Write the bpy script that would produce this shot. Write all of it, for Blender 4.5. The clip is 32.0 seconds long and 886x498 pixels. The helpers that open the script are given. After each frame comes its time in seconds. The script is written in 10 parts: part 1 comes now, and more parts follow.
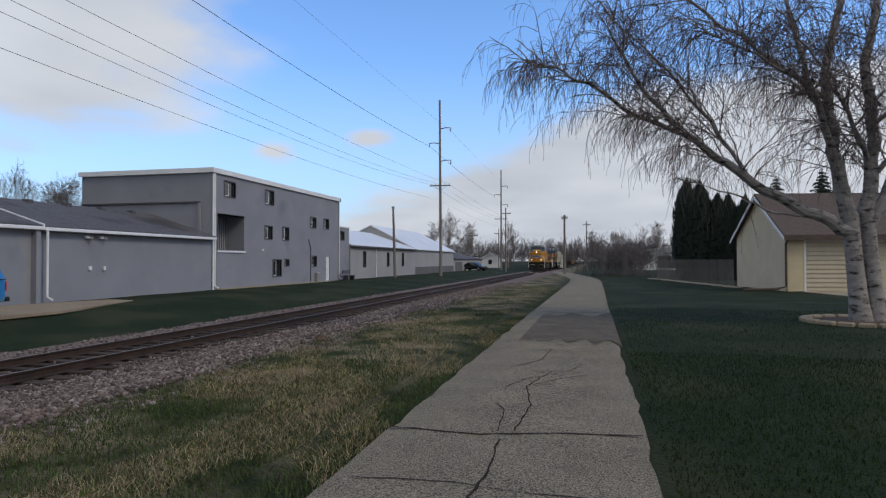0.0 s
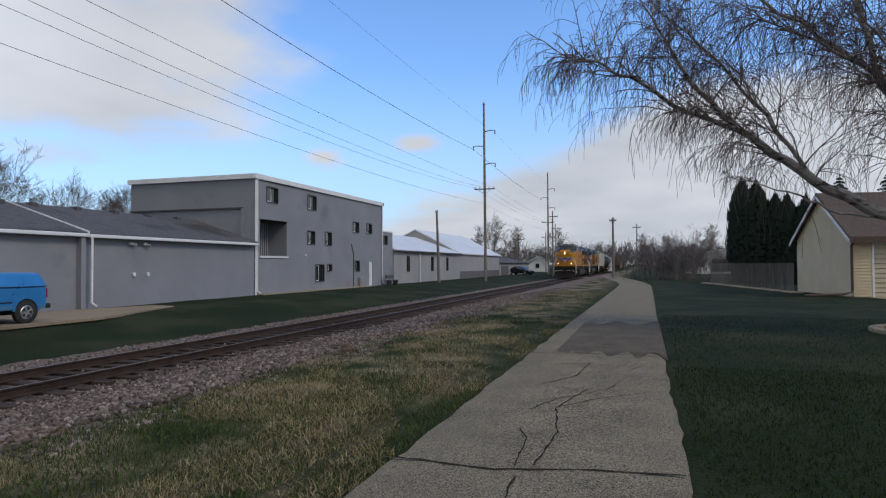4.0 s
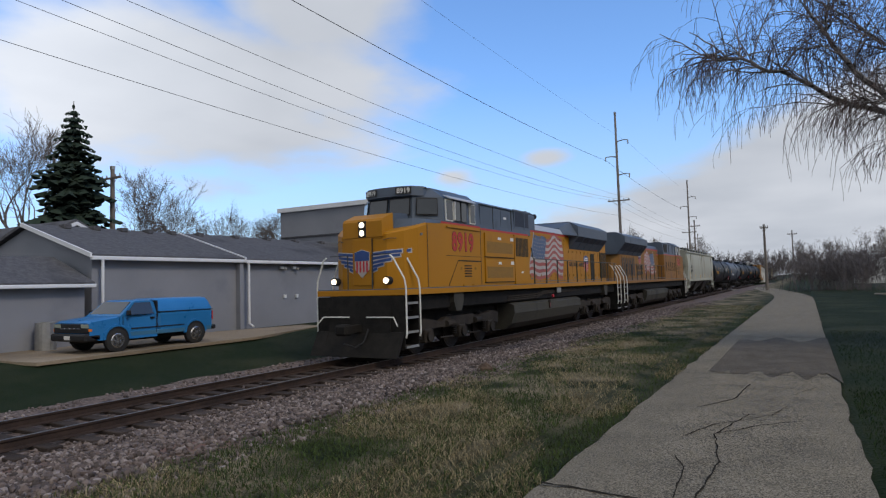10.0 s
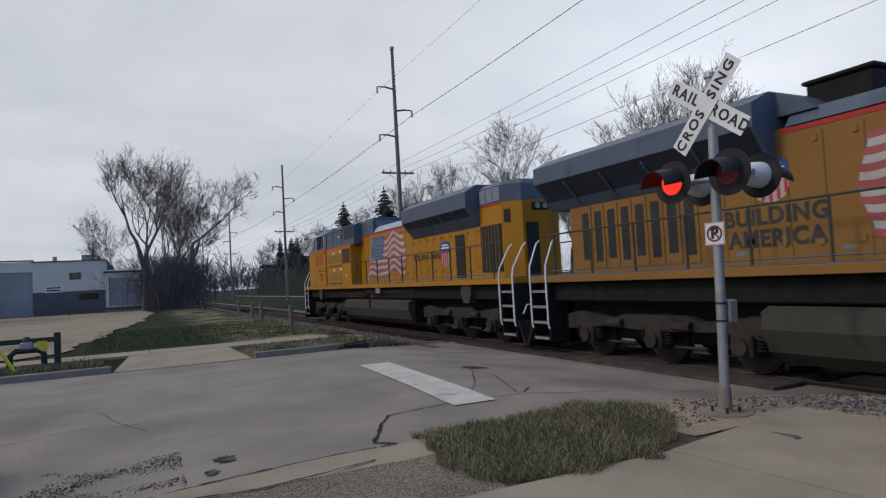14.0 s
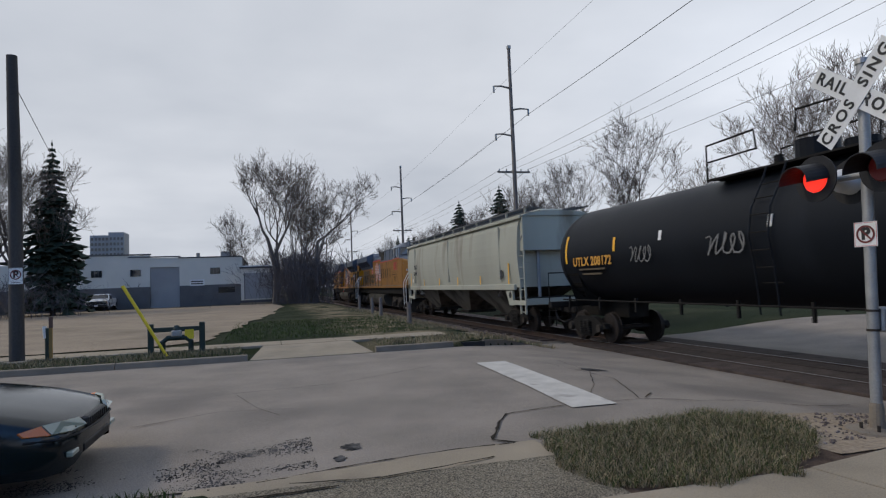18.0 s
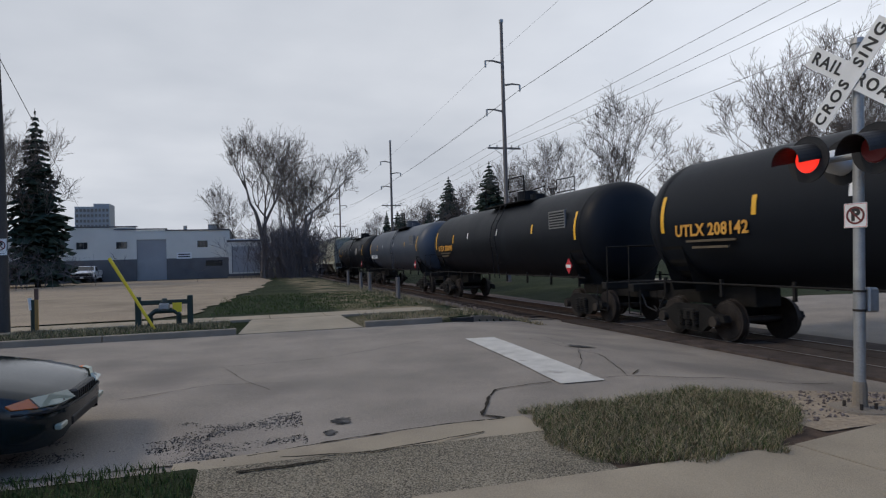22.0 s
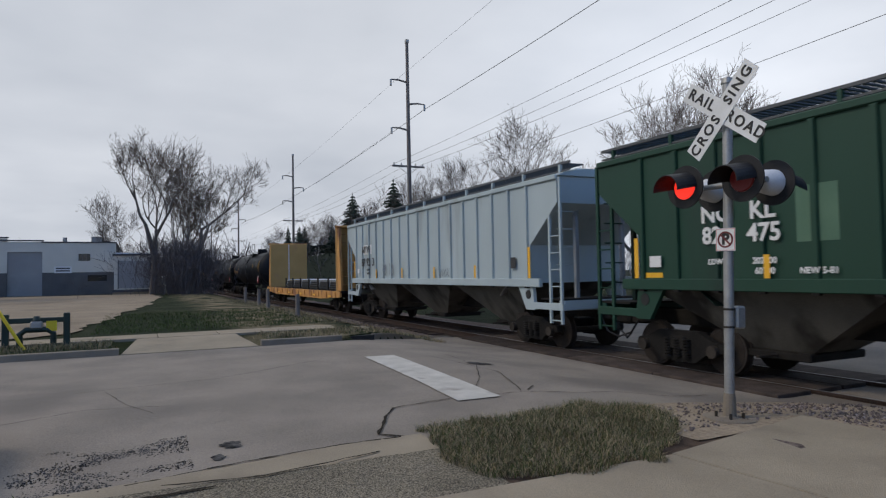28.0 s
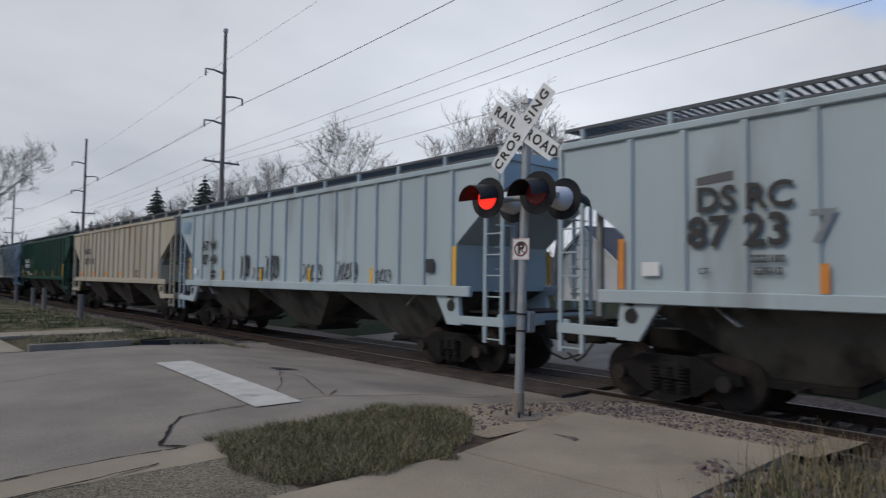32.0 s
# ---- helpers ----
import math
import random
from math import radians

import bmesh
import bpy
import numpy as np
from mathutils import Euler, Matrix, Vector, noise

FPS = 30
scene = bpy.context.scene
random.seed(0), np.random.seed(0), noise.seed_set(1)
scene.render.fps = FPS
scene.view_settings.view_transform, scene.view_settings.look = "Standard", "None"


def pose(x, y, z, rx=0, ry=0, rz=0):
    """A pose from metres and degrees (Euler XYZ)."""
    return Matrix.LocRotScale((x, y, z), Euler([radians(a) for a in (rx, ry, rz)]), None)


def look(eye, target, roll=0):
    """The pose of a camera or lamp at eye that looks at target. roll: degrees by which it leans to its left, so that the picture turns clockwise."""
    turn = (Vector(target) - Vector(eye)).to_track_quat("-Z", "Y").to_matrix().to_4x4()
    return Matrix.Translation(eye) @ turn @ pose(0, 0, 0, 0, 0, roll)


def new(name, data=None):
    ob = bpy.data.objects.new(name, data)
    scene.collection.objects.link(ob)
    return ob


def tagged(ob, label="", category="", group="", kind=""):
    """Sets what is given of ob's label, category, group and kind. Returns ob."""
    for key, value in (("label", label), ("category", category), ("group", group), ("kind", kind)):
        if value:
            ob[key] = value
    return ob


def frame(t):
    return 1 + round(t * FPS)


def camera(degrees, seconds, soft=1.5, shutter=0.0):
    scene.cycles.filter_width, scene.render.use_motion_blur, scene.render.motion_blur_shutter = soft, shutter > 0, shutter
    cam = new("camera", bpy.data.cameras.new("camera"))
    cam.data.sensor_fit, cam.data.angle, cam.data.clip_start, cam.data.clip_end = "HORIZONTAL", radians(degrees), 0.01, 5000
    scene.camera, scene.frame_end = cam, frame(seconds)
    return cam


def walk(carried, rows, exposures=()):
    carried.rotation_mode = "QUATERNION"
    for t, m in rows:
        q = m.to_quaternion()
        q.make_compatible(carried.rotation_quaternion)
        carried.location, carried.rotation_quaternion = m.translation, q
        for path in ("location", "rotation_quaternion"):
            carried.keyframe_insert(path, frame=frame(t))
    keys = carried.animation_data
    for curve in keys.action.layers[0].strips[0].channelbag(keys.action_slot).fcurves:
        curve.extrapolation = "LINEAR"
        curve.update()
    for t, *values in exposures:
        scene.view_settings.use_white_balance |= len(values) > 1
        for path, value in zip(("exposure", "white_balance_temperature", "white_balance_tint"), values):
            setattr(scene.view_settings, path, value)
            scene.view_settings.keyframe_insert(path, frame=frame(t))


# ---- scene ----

# the phone closes down for the bright flank of the engine and opens up again as it swings round
EXPOSURES = [(0, 0.0), (9.8, 0.0), (10.4, -0.1), (11.0, -0.22), (11.5, 0.0), (12.0, 0.38), (12.6, 0.10), (13.0, -0.11), (13.7, -0.02), (14.5, 0.0), (28.2, 0.0), (29.0, -0.1), (32, -0.1)]

# ---------------------------------------------------------------- camera
cam = camera(69.92, 32.0, soft=1.2, shutter=0.1)
# seconds, place, yaw, pitch, roll
PATH = [
    (0, -0.156, -0.842, 1.638, 13.36, 1.08, 0.07),
    (0.5, -0.115, -0.444, 1.669, 16.88, 0.28, 0.08),
    (1, -0.085, -0.330, 1.689, 16.73, 0.84, 0.77),
    (1.5, -0.044, -0.182, 1.693, 19.05, 1.15, -0.26),
    (2, 0.016, -0.156, 1.700, 18.41, 0.00, 0.53),
    (2.5, 0.017, -0.092, 1.696, 18.08, 0.32, -0.12),
    (3, 0.058, -0.067, 1.702, 18.03, 0.80, -0.08),
    (3.5, 0.013, -0.051, 1.686, 17.72, 1.46, 0.29),
    (5.5, -0.016, -0.138, 1.698, 17.47, 1.37, 0.08),
    (6, -0.035, -0.126, 1.718, 18.67, 1.68, -0.01),
    (6.5, -0.043, -0.075, 1.691, 19.29, 1.96, -0.03),
    (7, -0.065, -0.099, 1.697, 20.35, 2.52, 0.96),
    (7.5, -0.063, -0.092, 1.688, 21.43, 2.11, 0.45),
    (8, -0.080, -0.086, 1.696, 22.54, 1.91, 1.02),
    (8.5, -0.080, -0.095, 1.702, 23.43, 2.07, 0.82),
    (9, -0.105, -0.085, 1.699, 25.23, 2.46, 0.72),
    (9.5, -0.083, -0.048, 1.693, 27.37, 2.69, 0.58),
    (10, -0.092, -0.013, 1.712, 29.61, 3.15, 1.62),
    (10.5, -0.143, -0.005, 1.712, 38.92, 3.69, 1.46),
    (10.8, -0.247, -0.011, 1.696, 46.59, 3.49, 1.66),
    (11, -0.331, -0.020, 1.696, 53.60, 3.99, 1.22),
    (11.2, -0.383, -0.193, 1.700, 60.79, 4.42, 1.12),
    (11.3, -0.366, -0.224, 1.697, 64.99, 4.57, 1.19),
    (11.5, -0.332, -0.246, 1.689, 74.76, 5.05, 1.74),
    (11.8, -0.330, -0.296, 1.683, 90.65, 5.54, 2.64),
    (11.9, -0.323, -0.321, 1.676, 96.77, 5.48, 3.13),
    (12, -0.293, -0.383, 1.711, 102.49, 4.85, 4.10),
    (12.1, -0.280, -0.427, 1.737, 108.39, 4.61, 4.85),
    (12.5, -0.084, -0.621, 1.789, 127.40, 4.91, 5.14),
    (13, -0.096, -0.699, 1.719, 142.32, 4.54, 4.00),
    (13.5, -0.069, -0.744, 1.677, 149.76, 2.82, 3.64),
    (14, -0.092, -0.763, 1.698, 153.84, 2.61, 3.15),
    (14.5, -0.068, -0.745, 1.698, 155.99, 2.51, 3.02),
    (16.5, -0.045, -0.732, 1.701, 161.34, 3.01, 2.44),
    (17, -0.045, -0.727, 1.702, 161.70, 3.25, 2.29),
    (17.5, -0.044, -0.744, 1.701, 162.71, 3.15, 2.21),
    (18, -0.020, -0.734, 1.700, 164.13, 3.01, 2.19),
    (18.5, -0.012, -0.703, 1.699, 163.97, 2.98, 2.80),
    (19, -0.023, -0.722, 1.694, 163.45, 3.09, 2.52),
    (19.5, -0.020, -0.729, 1.689, 163.55, 2.08, 2.53),
    (20, -0.027, -0.751, 1.683, 164.01, 1.66, 2.36),
    (20.5, 0.002, -0.709, 1.695, 163.93, 1.11, 0.54),
    (21, 0.010, -0.751, 1.680, 162.87, 0.17, 0.02),
    (21.5, -0.006, -0.773, 1.698, 162.72, 0.09, 0.59),
    (22, 0.005, -0.772, 1.706, 163.08, 0.78, 1.55),
    (22.5, 0.015, -0.767, 1.711, 163.75, 1.71, 1.78),
    (23, 0.029, -0.740, 1.708, 163.18, 2.14, 1.81),
    (23.5, 0.019, -0.753, 1.705, 162.09, 2.37, 1.94),
    (24, 0.018, -0.757, 1.704, 161.92, 2.28, 1.70),
    (24.5, 0.013, -0.746, 1.706, 161.27, 2.30, 1.84),
    (26.5, -0.019, -0.763, 1.705, 157.42, 2.15, 1.58),
    (27, -0.023, -0.755, 1.711, 156.13, 2.31, 1.23),
    (27.5, -0.037, -0.751, 1.703, 154.59, 2.35, 1.19),
    (28, -0.039, -0.746, 1.710, 154.38, 2.15, 1.01),
    (28.5, -0.133, -0.756, 1.725, 150.32, 2.16, 1.05),
    (29, -0.160, -0.712, 1.718, 142.07, 2.34, 0.86),
    (29.5, -0.082, -0.651, 1.691, 142.65, 3.21, -0.05),
    (30, -0.100, -0.648, 1.684, 146.07, 3.28, 0.75),
    (30.5, -0.101, -0.668, 1.679, 148.89, 3.33, 0.83),
    (31, -0.092, -0.698, 1.678, 151.53, 2.82, 1.51),
    (31.5, -0.107, -0.684, 1.705, 152.40, 2.96, 1.02),
    (32, -0.198, -0.749, 1.647, 138.01, 2.76, -0.75),
]
walk(cam, [(t, pose(x, y, z, 90 + p, r, a)) for t, x, y, z, a, p, r in PATH],
     exposures=EXPOSURES)

# ---------------------------------------------------------------- sky and sun
world = bpy.data.worlds.new("sky")
scene.world = world
world.use_nodes = True
wn, wl = world.node_tree.nodes, world.node_tree.links
wn.clear()


def wnode(kind, **values):
    n = wn.new(kind)
    for k, v in values.items():
        n.inputs[k].default_value = v
    return n


def wmath(op, a, b=None):
    n = wn.new("ShaderNodeMath")
    n.operation = op
    for i, v in enumerate((a, b)):
        if v is None:
            continue
        if isinstance(v, (int, float)):
            n.inputs[i].default_value = v
        else:
            wl.new(v, n.inputs[i])
    return n.outputs[0]


sky = wn.new("ShaderNodeTexSky")
sky.sky_type, sky.sun_disc = "NISHITA", False
sky.sun_elevation, sky.sun_rotation = radians(42), radians(105)
way = wn.new("ShaderNodeTexCoord").outputs["Generated"]
sep = wn.new("ShaderNodeSeparateXYZ")
wl.new(way, sep.inputs[0])
flat = wmath("ADD", wmath("MAXIMUM", sep.outputs["Z"], 0.0), 0.16)
px, py = wmath("DIVIDE", sep.outputs["X"], flat), wmath("DIVIDE", sep.outputs["Y"], flat)
plane = wn.new("ShaderNodeCombineXYZ")
wl.new(px, plane.inputs[0])
wl.new(py, plane.inputs[1])


def cloud_noise(scale, detail, offset, stretch=(1, 1, 1)):
    m = wn.new("ShaderNodeMapping")
    m.inputs["Location"].default_value = offset
    m.inputs["Scale"].default_value = stretch
    wl.new(plane.outputs[0], m.inputs[0])
    n = wnode("ShaderNodeTexNoise", Scale=scale, Detail=detail, Roughness=0.52)
    wl.new(m.outputs[0], n.inputs["Vector"])
    return n.outputs["Fac"]


big = cloud_noise(0.8, 6, (3.1, 1.7, 0), (1.0, 0.7, 1))
fine = cloud_noise(2.4, 7, (7.3, 2.2, 0))
bearing = wmath("MULTIPLY", wmath("ARCTAN2", sep.outputs["X"], sep.outputs["Y"]), 57.2958)
height = wmath("MULTIPLY", wmath("ARCSINE", sep.outputs["Z"]), 57.2958)


def cloud(az, el, ra, re):
    """How far inside one cloud a direction lies: 1 in its middle, 0 on its rim."""
    u = wmath("DIVIDE", wmath("SUBTRACT", bearing, az), ra)
    v = wmath("DIVIDE", wmath("SUBTRACT", height, el), re)
    return wmath("SUBTRACT", 1.0, wmath("SQRT", wmath("ADD", wmath("MULTIPLY", u, u), wmath("MULTIPLY", v, v))))


# a white cloud over the houses, a bank that climbs to the east, a closed grey sheet down the line
inside = wmath("MAXIMUM", cloud(-52, 16.5, 20, 7.5), cloud(-40, 26, 10, 8))
inside = wmath("MAXIMUM", inside, wmath("SUBTRACT", cloud(-28.5, 9.6, 3.2, 1.6), 0.42))
inside = wmath("MAXIMUM", inside, wmath("SUBTRACT", cloud(-20, 10.9, 3.5, 1.3), 0.42))
edge = wn.new("ShaderNodeMapRange")
for k, v in zip(("From Min", "From Max", "To Min", "To Max"), (-26, 4, 2.5, 15.5)):
    edge.inputs[k].default_value = v
wl.new(bearing, edge.inputs["Value"])
inside = wmath("MAXIMUM", inside, wmath("DIVIDE", wmath("SUBTRACT", edge.outputs[0], height), 5.0))
inside = wmath("MAXIMUM", inside, wmath("MULTIPLY", wmath("SUBTRACT", 0.18, sep.outputs["Y"]), 3.0))
gap = wmath("MAXIMUM", cloud(-108, 25, 21, 11), 0.0)
inside = wmath("SUBTRACT", inside, wmath("MULTIPLY", gap, 1.75))
cover = wmath("ADD", inside, wmath("ADD", wmath("MULTIPLY", wmath("SUBTRACT", big, 0.5), 0.9), wmath("MULTIPLY", wmath("SUBTRACT", fine, 0.5), 1.0)))
ramp = wn.new("ShaderNodeMapRange")
ramp.interpolation_type = "SMOOTHSTEP"
ramp.inputs["From Min"].default_value, ramp.inputs["From Max"].default_value = -0.22, 0.42
wl.new(cover, ramp.inputs["Value"])
tone = wn.new("ShaderNodeValToRGB")
tone.color_ramp.elements[0].position, tone.color_ramp.elements[0].color = 0.30, (0.63, 0.68, 0.77, 1)
tone.color_ramp.elements[1].position, tone.color_ramp.elements[1].color = 0.72, (0.92, 0.96, 1.04, 1)
soft = cloud_noise(0.75, 3, (2.3, 5.2, 0))
wl.new(wmath("ADD", wmath("MULTIPLY", soft, 0.75), wmath("MULTIPLY", fine, 0.25)), tone.inputs[0])
blue = wn.new("ShaderNodeMix")
blue.data_type = "RGBA"
blue.blend_type = "MULTIPLY"
blue.inputs["Factor"].default_value = 1.0
wl.new(sky.outputs[0], blue.inputs["A"])
blue.inputs["B"].default_value = (0.172, 0.232, 0.305, 1)
mixed = wn.new("ShaderNodeMix")
mixed.data_type = "RGBA"
wl.new(ramp.outputs[0], mixed.inputs["Factor"])
thin = wmath("ADD", wmath("MULTIPLY", wmath("MAXIMUM", cloud(-132, 16, 30, 18), 0.0), 0.38), wmath("MULTIPLY", wmath("MAXIMUM", cloud(-74, 20, 30, 24), 0.0), 0.55))
lit = wn.new("ShaderNodeVectorMath")
lit.operation = "SCALE"
wl.new(tone.outputs[0], lit.inputs[0])
wl.new(wmath("ADD", thin, 0.97), lit.inputs["Scale"])
wl.new(lit.outputs[0], mixed.inputs["B"])
haze = wn.new("ShaderNodeMapRange")
for k, v in zip(("From Min", "From Max", "To Min", "To Max"), (1.0, 17.0, 0.72, 0.0)):
    haze.inputs[k].default_value = v
wl.new(height, haze.inputs["Value"])
pale = wn.new("ShaderNodeMix")
pale.data_type = "RGBA"
wl.new(haze.outputs[0], pale.inputs["Factor"])
wl.new(blue.outputs["Result"], pale.inputs["A"])
pale.inputs["B"].default_value = (0.60, 0.76, 1.03, 1)
wl.new(pale.outputs["Result"], mixed.inputs["A"])
back = wnode("ShaderNodeBackground", Strength=0.80)
wl.new(mixed.outputs["Result"], back.inputs["Color"])
out = wn.new("ShaderNodeOutputWorld")
wl.new(back.outputs[0], out.inputs[0])

sun = new("sun", bpy.data.lights.new("sun", "SUN"))
sun.data.energy, sun.data.angle, sun.data.color = 1.25, radians(12), (1.0, 0.87, 0.70)
sun.matrix_world = look((30, -8, 28), (0, 0, 0))

# ---------------------------------------------------------------- materials
def surf(name, dark, light, scale=4.0, rough=0.7, metal=0.0, bump=0.15, grain=60.0, spread=0.5, stain=None, stain_scale=0.7,
         stain_from=0.55, streak=1.0, vary=0.0, spec=0.4, speck=0.35):
    """A surface with colour at two scales, fine relief, and stains or rust of their own."""
    m = bpy.data.materials.new(name)
    m.use_nodes = True
    nt, ln = m.node_tree.nodes, m.node_tree.links
    bsdf = nt["Principled BSDF"]
    co = nt.new("ShaderNodeTexCoord").outputs["Object"]

    def tex(s, detail, squeeze=1.0):
        mp = nt.new("ShaderNodeMapping")
        mp.inputs["Scale"].default_value = (1, 1, squeeze)
        ln.new(co, mp.inputs[0])
        n = nt.new("ShaderNodeTexNoise")
        n.inputs["Scale"].default_value, n.inputs["Detail"].default_value = s, detail
        ln.new(mp.outputs[0], n.inputs["Vector"])
        return n.outputs["Fac"]

    coarse, small = tex(scale, 5, streak), tex(grain, 3)
    mean = nt.new("ShaderNodeMath")
    mean.operation = "MULTIPLY_ADD"
    mean.inputs[1].default_value = speck
    ln.new(small, mean.inputs[0])
    half = nt.new("ShaderNodeMath")
    half.operation = "MULTIPLY"
    half.inputs[1].default_value = 1 - speck
    ln.new(coarse, half.inputs[0])
    ln.new(half.outputs[0], mean.inputs[2])
    ramp = nt.new("ShaderNodeValToRGB")
    e = ramp.color_ramp.elements
    e[0].position, e[0].color = 0.5 - spread * 0.4, (*dark, 1)
    e[1].position, e[1].color = 0.5 + spread * 0.4, (*light, 1)
    ln.new(mean.outputs[0], ramp.inputs[0])
    colour = ramp.outputs[0]
    if vary:
        info = nt.new("ShaderNodeObjectInfo")
        hsv = nt.new("ShaderNodeHueSaturation")
        mr = nt.new("ShaderNodeMapRange")
        mr.inputs["To Min"].default_value, mr.inputs["To Max"].default_value = 1 - vary, 1 + vary
        ln.new(info.outputs["Random"], mr.inputs["Value"])
        ln.new(mr.outputs[0], hsv.inputs["Value"])
        ln.new(colour, hsv.inputs["Color"])
        colour = hsv.outputs[0]
    if stain:
        sp = tex(stain_scale, 8, streak)
        mr = nt.new("ShaderNodeMapRange")
        mr.inputs["From Min"].default_value, mr.inputs["From Max"].default_value = stain_from, stain_from + 0.14
        ln.new(sp, mr.inputs["Value"])
        mx = nt.new("ShaderNodeMix")
        mx.data_type = "RGBA"
        ln.new(mr.outputs[0], mx.inputs["Factor"])
        ln.new(colour, mx.inputs["A"])
        mx.inputs["B"].default_value = (*stain, 1)
        colour = mx.outputs["Result"]
    ln.new(colour, bsdf.inputs["Base Color"])
    rr = nt.new("ShaderNodeMapRange")
    rr.inputs["To Min"].default_value, rr.inputs["To Max"].default_value = max(rough - 0.1, 0.02), min(rough + 0.12, 1)
    ln.new(coarse, rr.inputs["Value"])
    ln.new(rr.outputs[0], bsdf.inputs["Roughness"])
    bsdf.inputs["Metallic"].default_value = metal
    bsdf.inputs["Specular IOR Level"].default_value = spec
    if bump:
        b = nt.new("ShaderNodeBump")
        b.inputs["Strength"].default_value, b.inputs["Distance"].default_value = bump, 0.02
        ln.new(small, b.inputs["Height"])
        ln.new(b.outputs[0], bsdf.inputs["Normal"])
    return m


def glow(name, colour, strength):
    m = bpy.data.materials.new(name)
    m.use_nodes = True
    b = m.node_tree.nodes["Principled BSDF"]
    b.inputs["Base Color"].default_value = (*colour, 1)
    b.inputs["Emission Color"].default_value = (*colour, 1)
    b.inputs["Emission Strength"].default_value = strength
    return m


def glassy(name, tint, rough=0.05):
    m = bpy.data.materials.new(name)
    m.use_nodes = True
    b = m.node_tree.nodes["Principled BSDF"]
    b.inputs["Base Color"].default_value = (*tint, 1)
    b.inputs["Roughness"].default_value = rough
    b.inputs["Specular IOR Level"].default_value = 0.8
    return m


M = {}
M["asphalt_path"] = surf("path_chipseal", (0.06, 0.051, 0.036), (0.305, 0.266, 0.197), 1.2, 0.92, bump=1.0, grain=75, speck=0.86, spread=0.26, stain=(0.115, 0.1, 0.075), stain_scale=1.6, stain_from=0.62, spec=0.2)
M["asphalt_road"] = surf("road_concrete_worn", (0.1568, 0.1354, 0.1119), (0.2822, 0.243, 0.1996), 0.8, 0.9, bump=0.5, grain=60, speck=0.5, spread=0.36, stain=(0.149, 0.1285, 0.1089), stain_scale=0.35, stain_from=0.55)
M["asphalt_dark"] = surf("broken_tar", (0.01925, 0.01925, 0.01925), (0.11, 0.1045, 0.099), 9.0, 0.92, bump=0.6, grain=40, spread=0.25, spec=0.1)
M["concrete"] = surf("sidewalk_concrete", (0.2226, 0.1866, 0.1346), (0.3404, 0.2857, 0.2066), 1.1, 0.9, bump=0.4, grain=80, speck=0.45, spread=0.4, stain=(0.1964, 0.1632, 0.1201), stain_scale=0.9, stain_from=0.58, spec=0.3)
M["kerb"] = surf("kerb_concrete", (0.143, 0.12, 0.092), (0.253, 0.2112, 0.16), 1.6, 0.9, bump=0.4, grain=60)
M["crack"] = surf("crack_dirt", (0.016, 0.014, 0.011), (0.045, 0.039, 0.031), 8, 0.97, bump=0.3, spec=0.05)
M["line_paint"] = surf("worn_white_paint", (0.36, 0.342, 0.301), (0.592, 0.5624, 0.504), 3, 0.8, bump=0.3, stain=(0.24, 0.2204, 0.196), stain_scale=2.2, stain_from=0.60)
M["gravel_lot"] = surf("gravel_lot", (0.187, 0.144, 0.096), (0.308, 0.2448, 0.172), 0.5, 0.95, bump=1.0, grain=22, speck=0.6, spread=0.28, stain=(0.154, 0.12, 0.08), stain_scale=0.15, stain_from=0.55)
M["ballast_bed"] = surf("ballast_bed", (0.05, 0.03864, 0.034), (0.21, 0.161, 0.1403), 16, 0.95, bump=1.0, grain=14, spread=0.35, stain=(0.16, 0.092, 0.068), stain_scale=0.35, stain_from=0.56, spec=0.2)
M["stone"] = surf("ballast_stone", (0.20, 0.17, 0.16), (0.52, 0.47, 0.45), 7, 0.92, bump=0.4, grain=50, spread=0.35)
M["tie"] = surf("creosoted_tie", (0.02275, 0.0182, 0.0156), (0.0845, 0.065, 0.05525), 3, 0.92, bump=0.6, grain=45, vary=0.3, spec=0.15)
M["rail"] = surf("rusty_rail", (0.0245, 0.0182, 0.0161), (0.07, 0.0455, 0.035), 4, 0.75, 0.2, bump=0.3, grain=30, spec=0.2)
M["rail_head"] = surf("worn_rail_head", (0.15, 0.14, 0.135), (0.30, 0.29, 0.285), 5, 0.42, 0.85, bump=0.08, grain=30)
M["siding_grey"] = surf("grey_painted_siding", (0.203, 0.211, 0.237), (0.257, 0.267, 0.298), 0.6, 0.8, bump=0.12, grain=45, stain=(0.1772, 0.1856, 0.218), stain_scale=0.4, stain_from=0.6, spec=0.25)
M["siding_pale"] = surf("pale_grey_block", (0.264, 0.2652, 0.2736), (0.336, 0.3354, 0.3384), 0.6, 0.85, bump=0.2, grain=35, stain=(0.224, 0.2262, 0.2232), stain_scale=0.3, stain_from=0.6)
M["roof_white"] = surf("white_sheet_roof", (0.55, 0.56, 0.58), (0.72, 0.73, 0.75), 0.4, 0.5, 0.1, bump=0.1, grain=12)
M["roof_grey"] = surf("grey_shingles", (0.055, 0.055, 0.062), (0.125, 0.125, 0.135), 6, 0.92, bump=0.5, grain=22, stain=(0.05, 0.05, 0.055), stain_scale=0.4, spec=0.2)
M["roof_brown"] = surf("brown_shingles", (0.055, 0.04, 0.035), (0.11, 0.085, 0.075), 6, 0.92, bump=0.5, grain=22)
M["trim_white"] = surf("white_trim", (0.60, 0.61, 0.63), (0.74, 0.75, 0.77), 2, 0.6, bump=0.05)
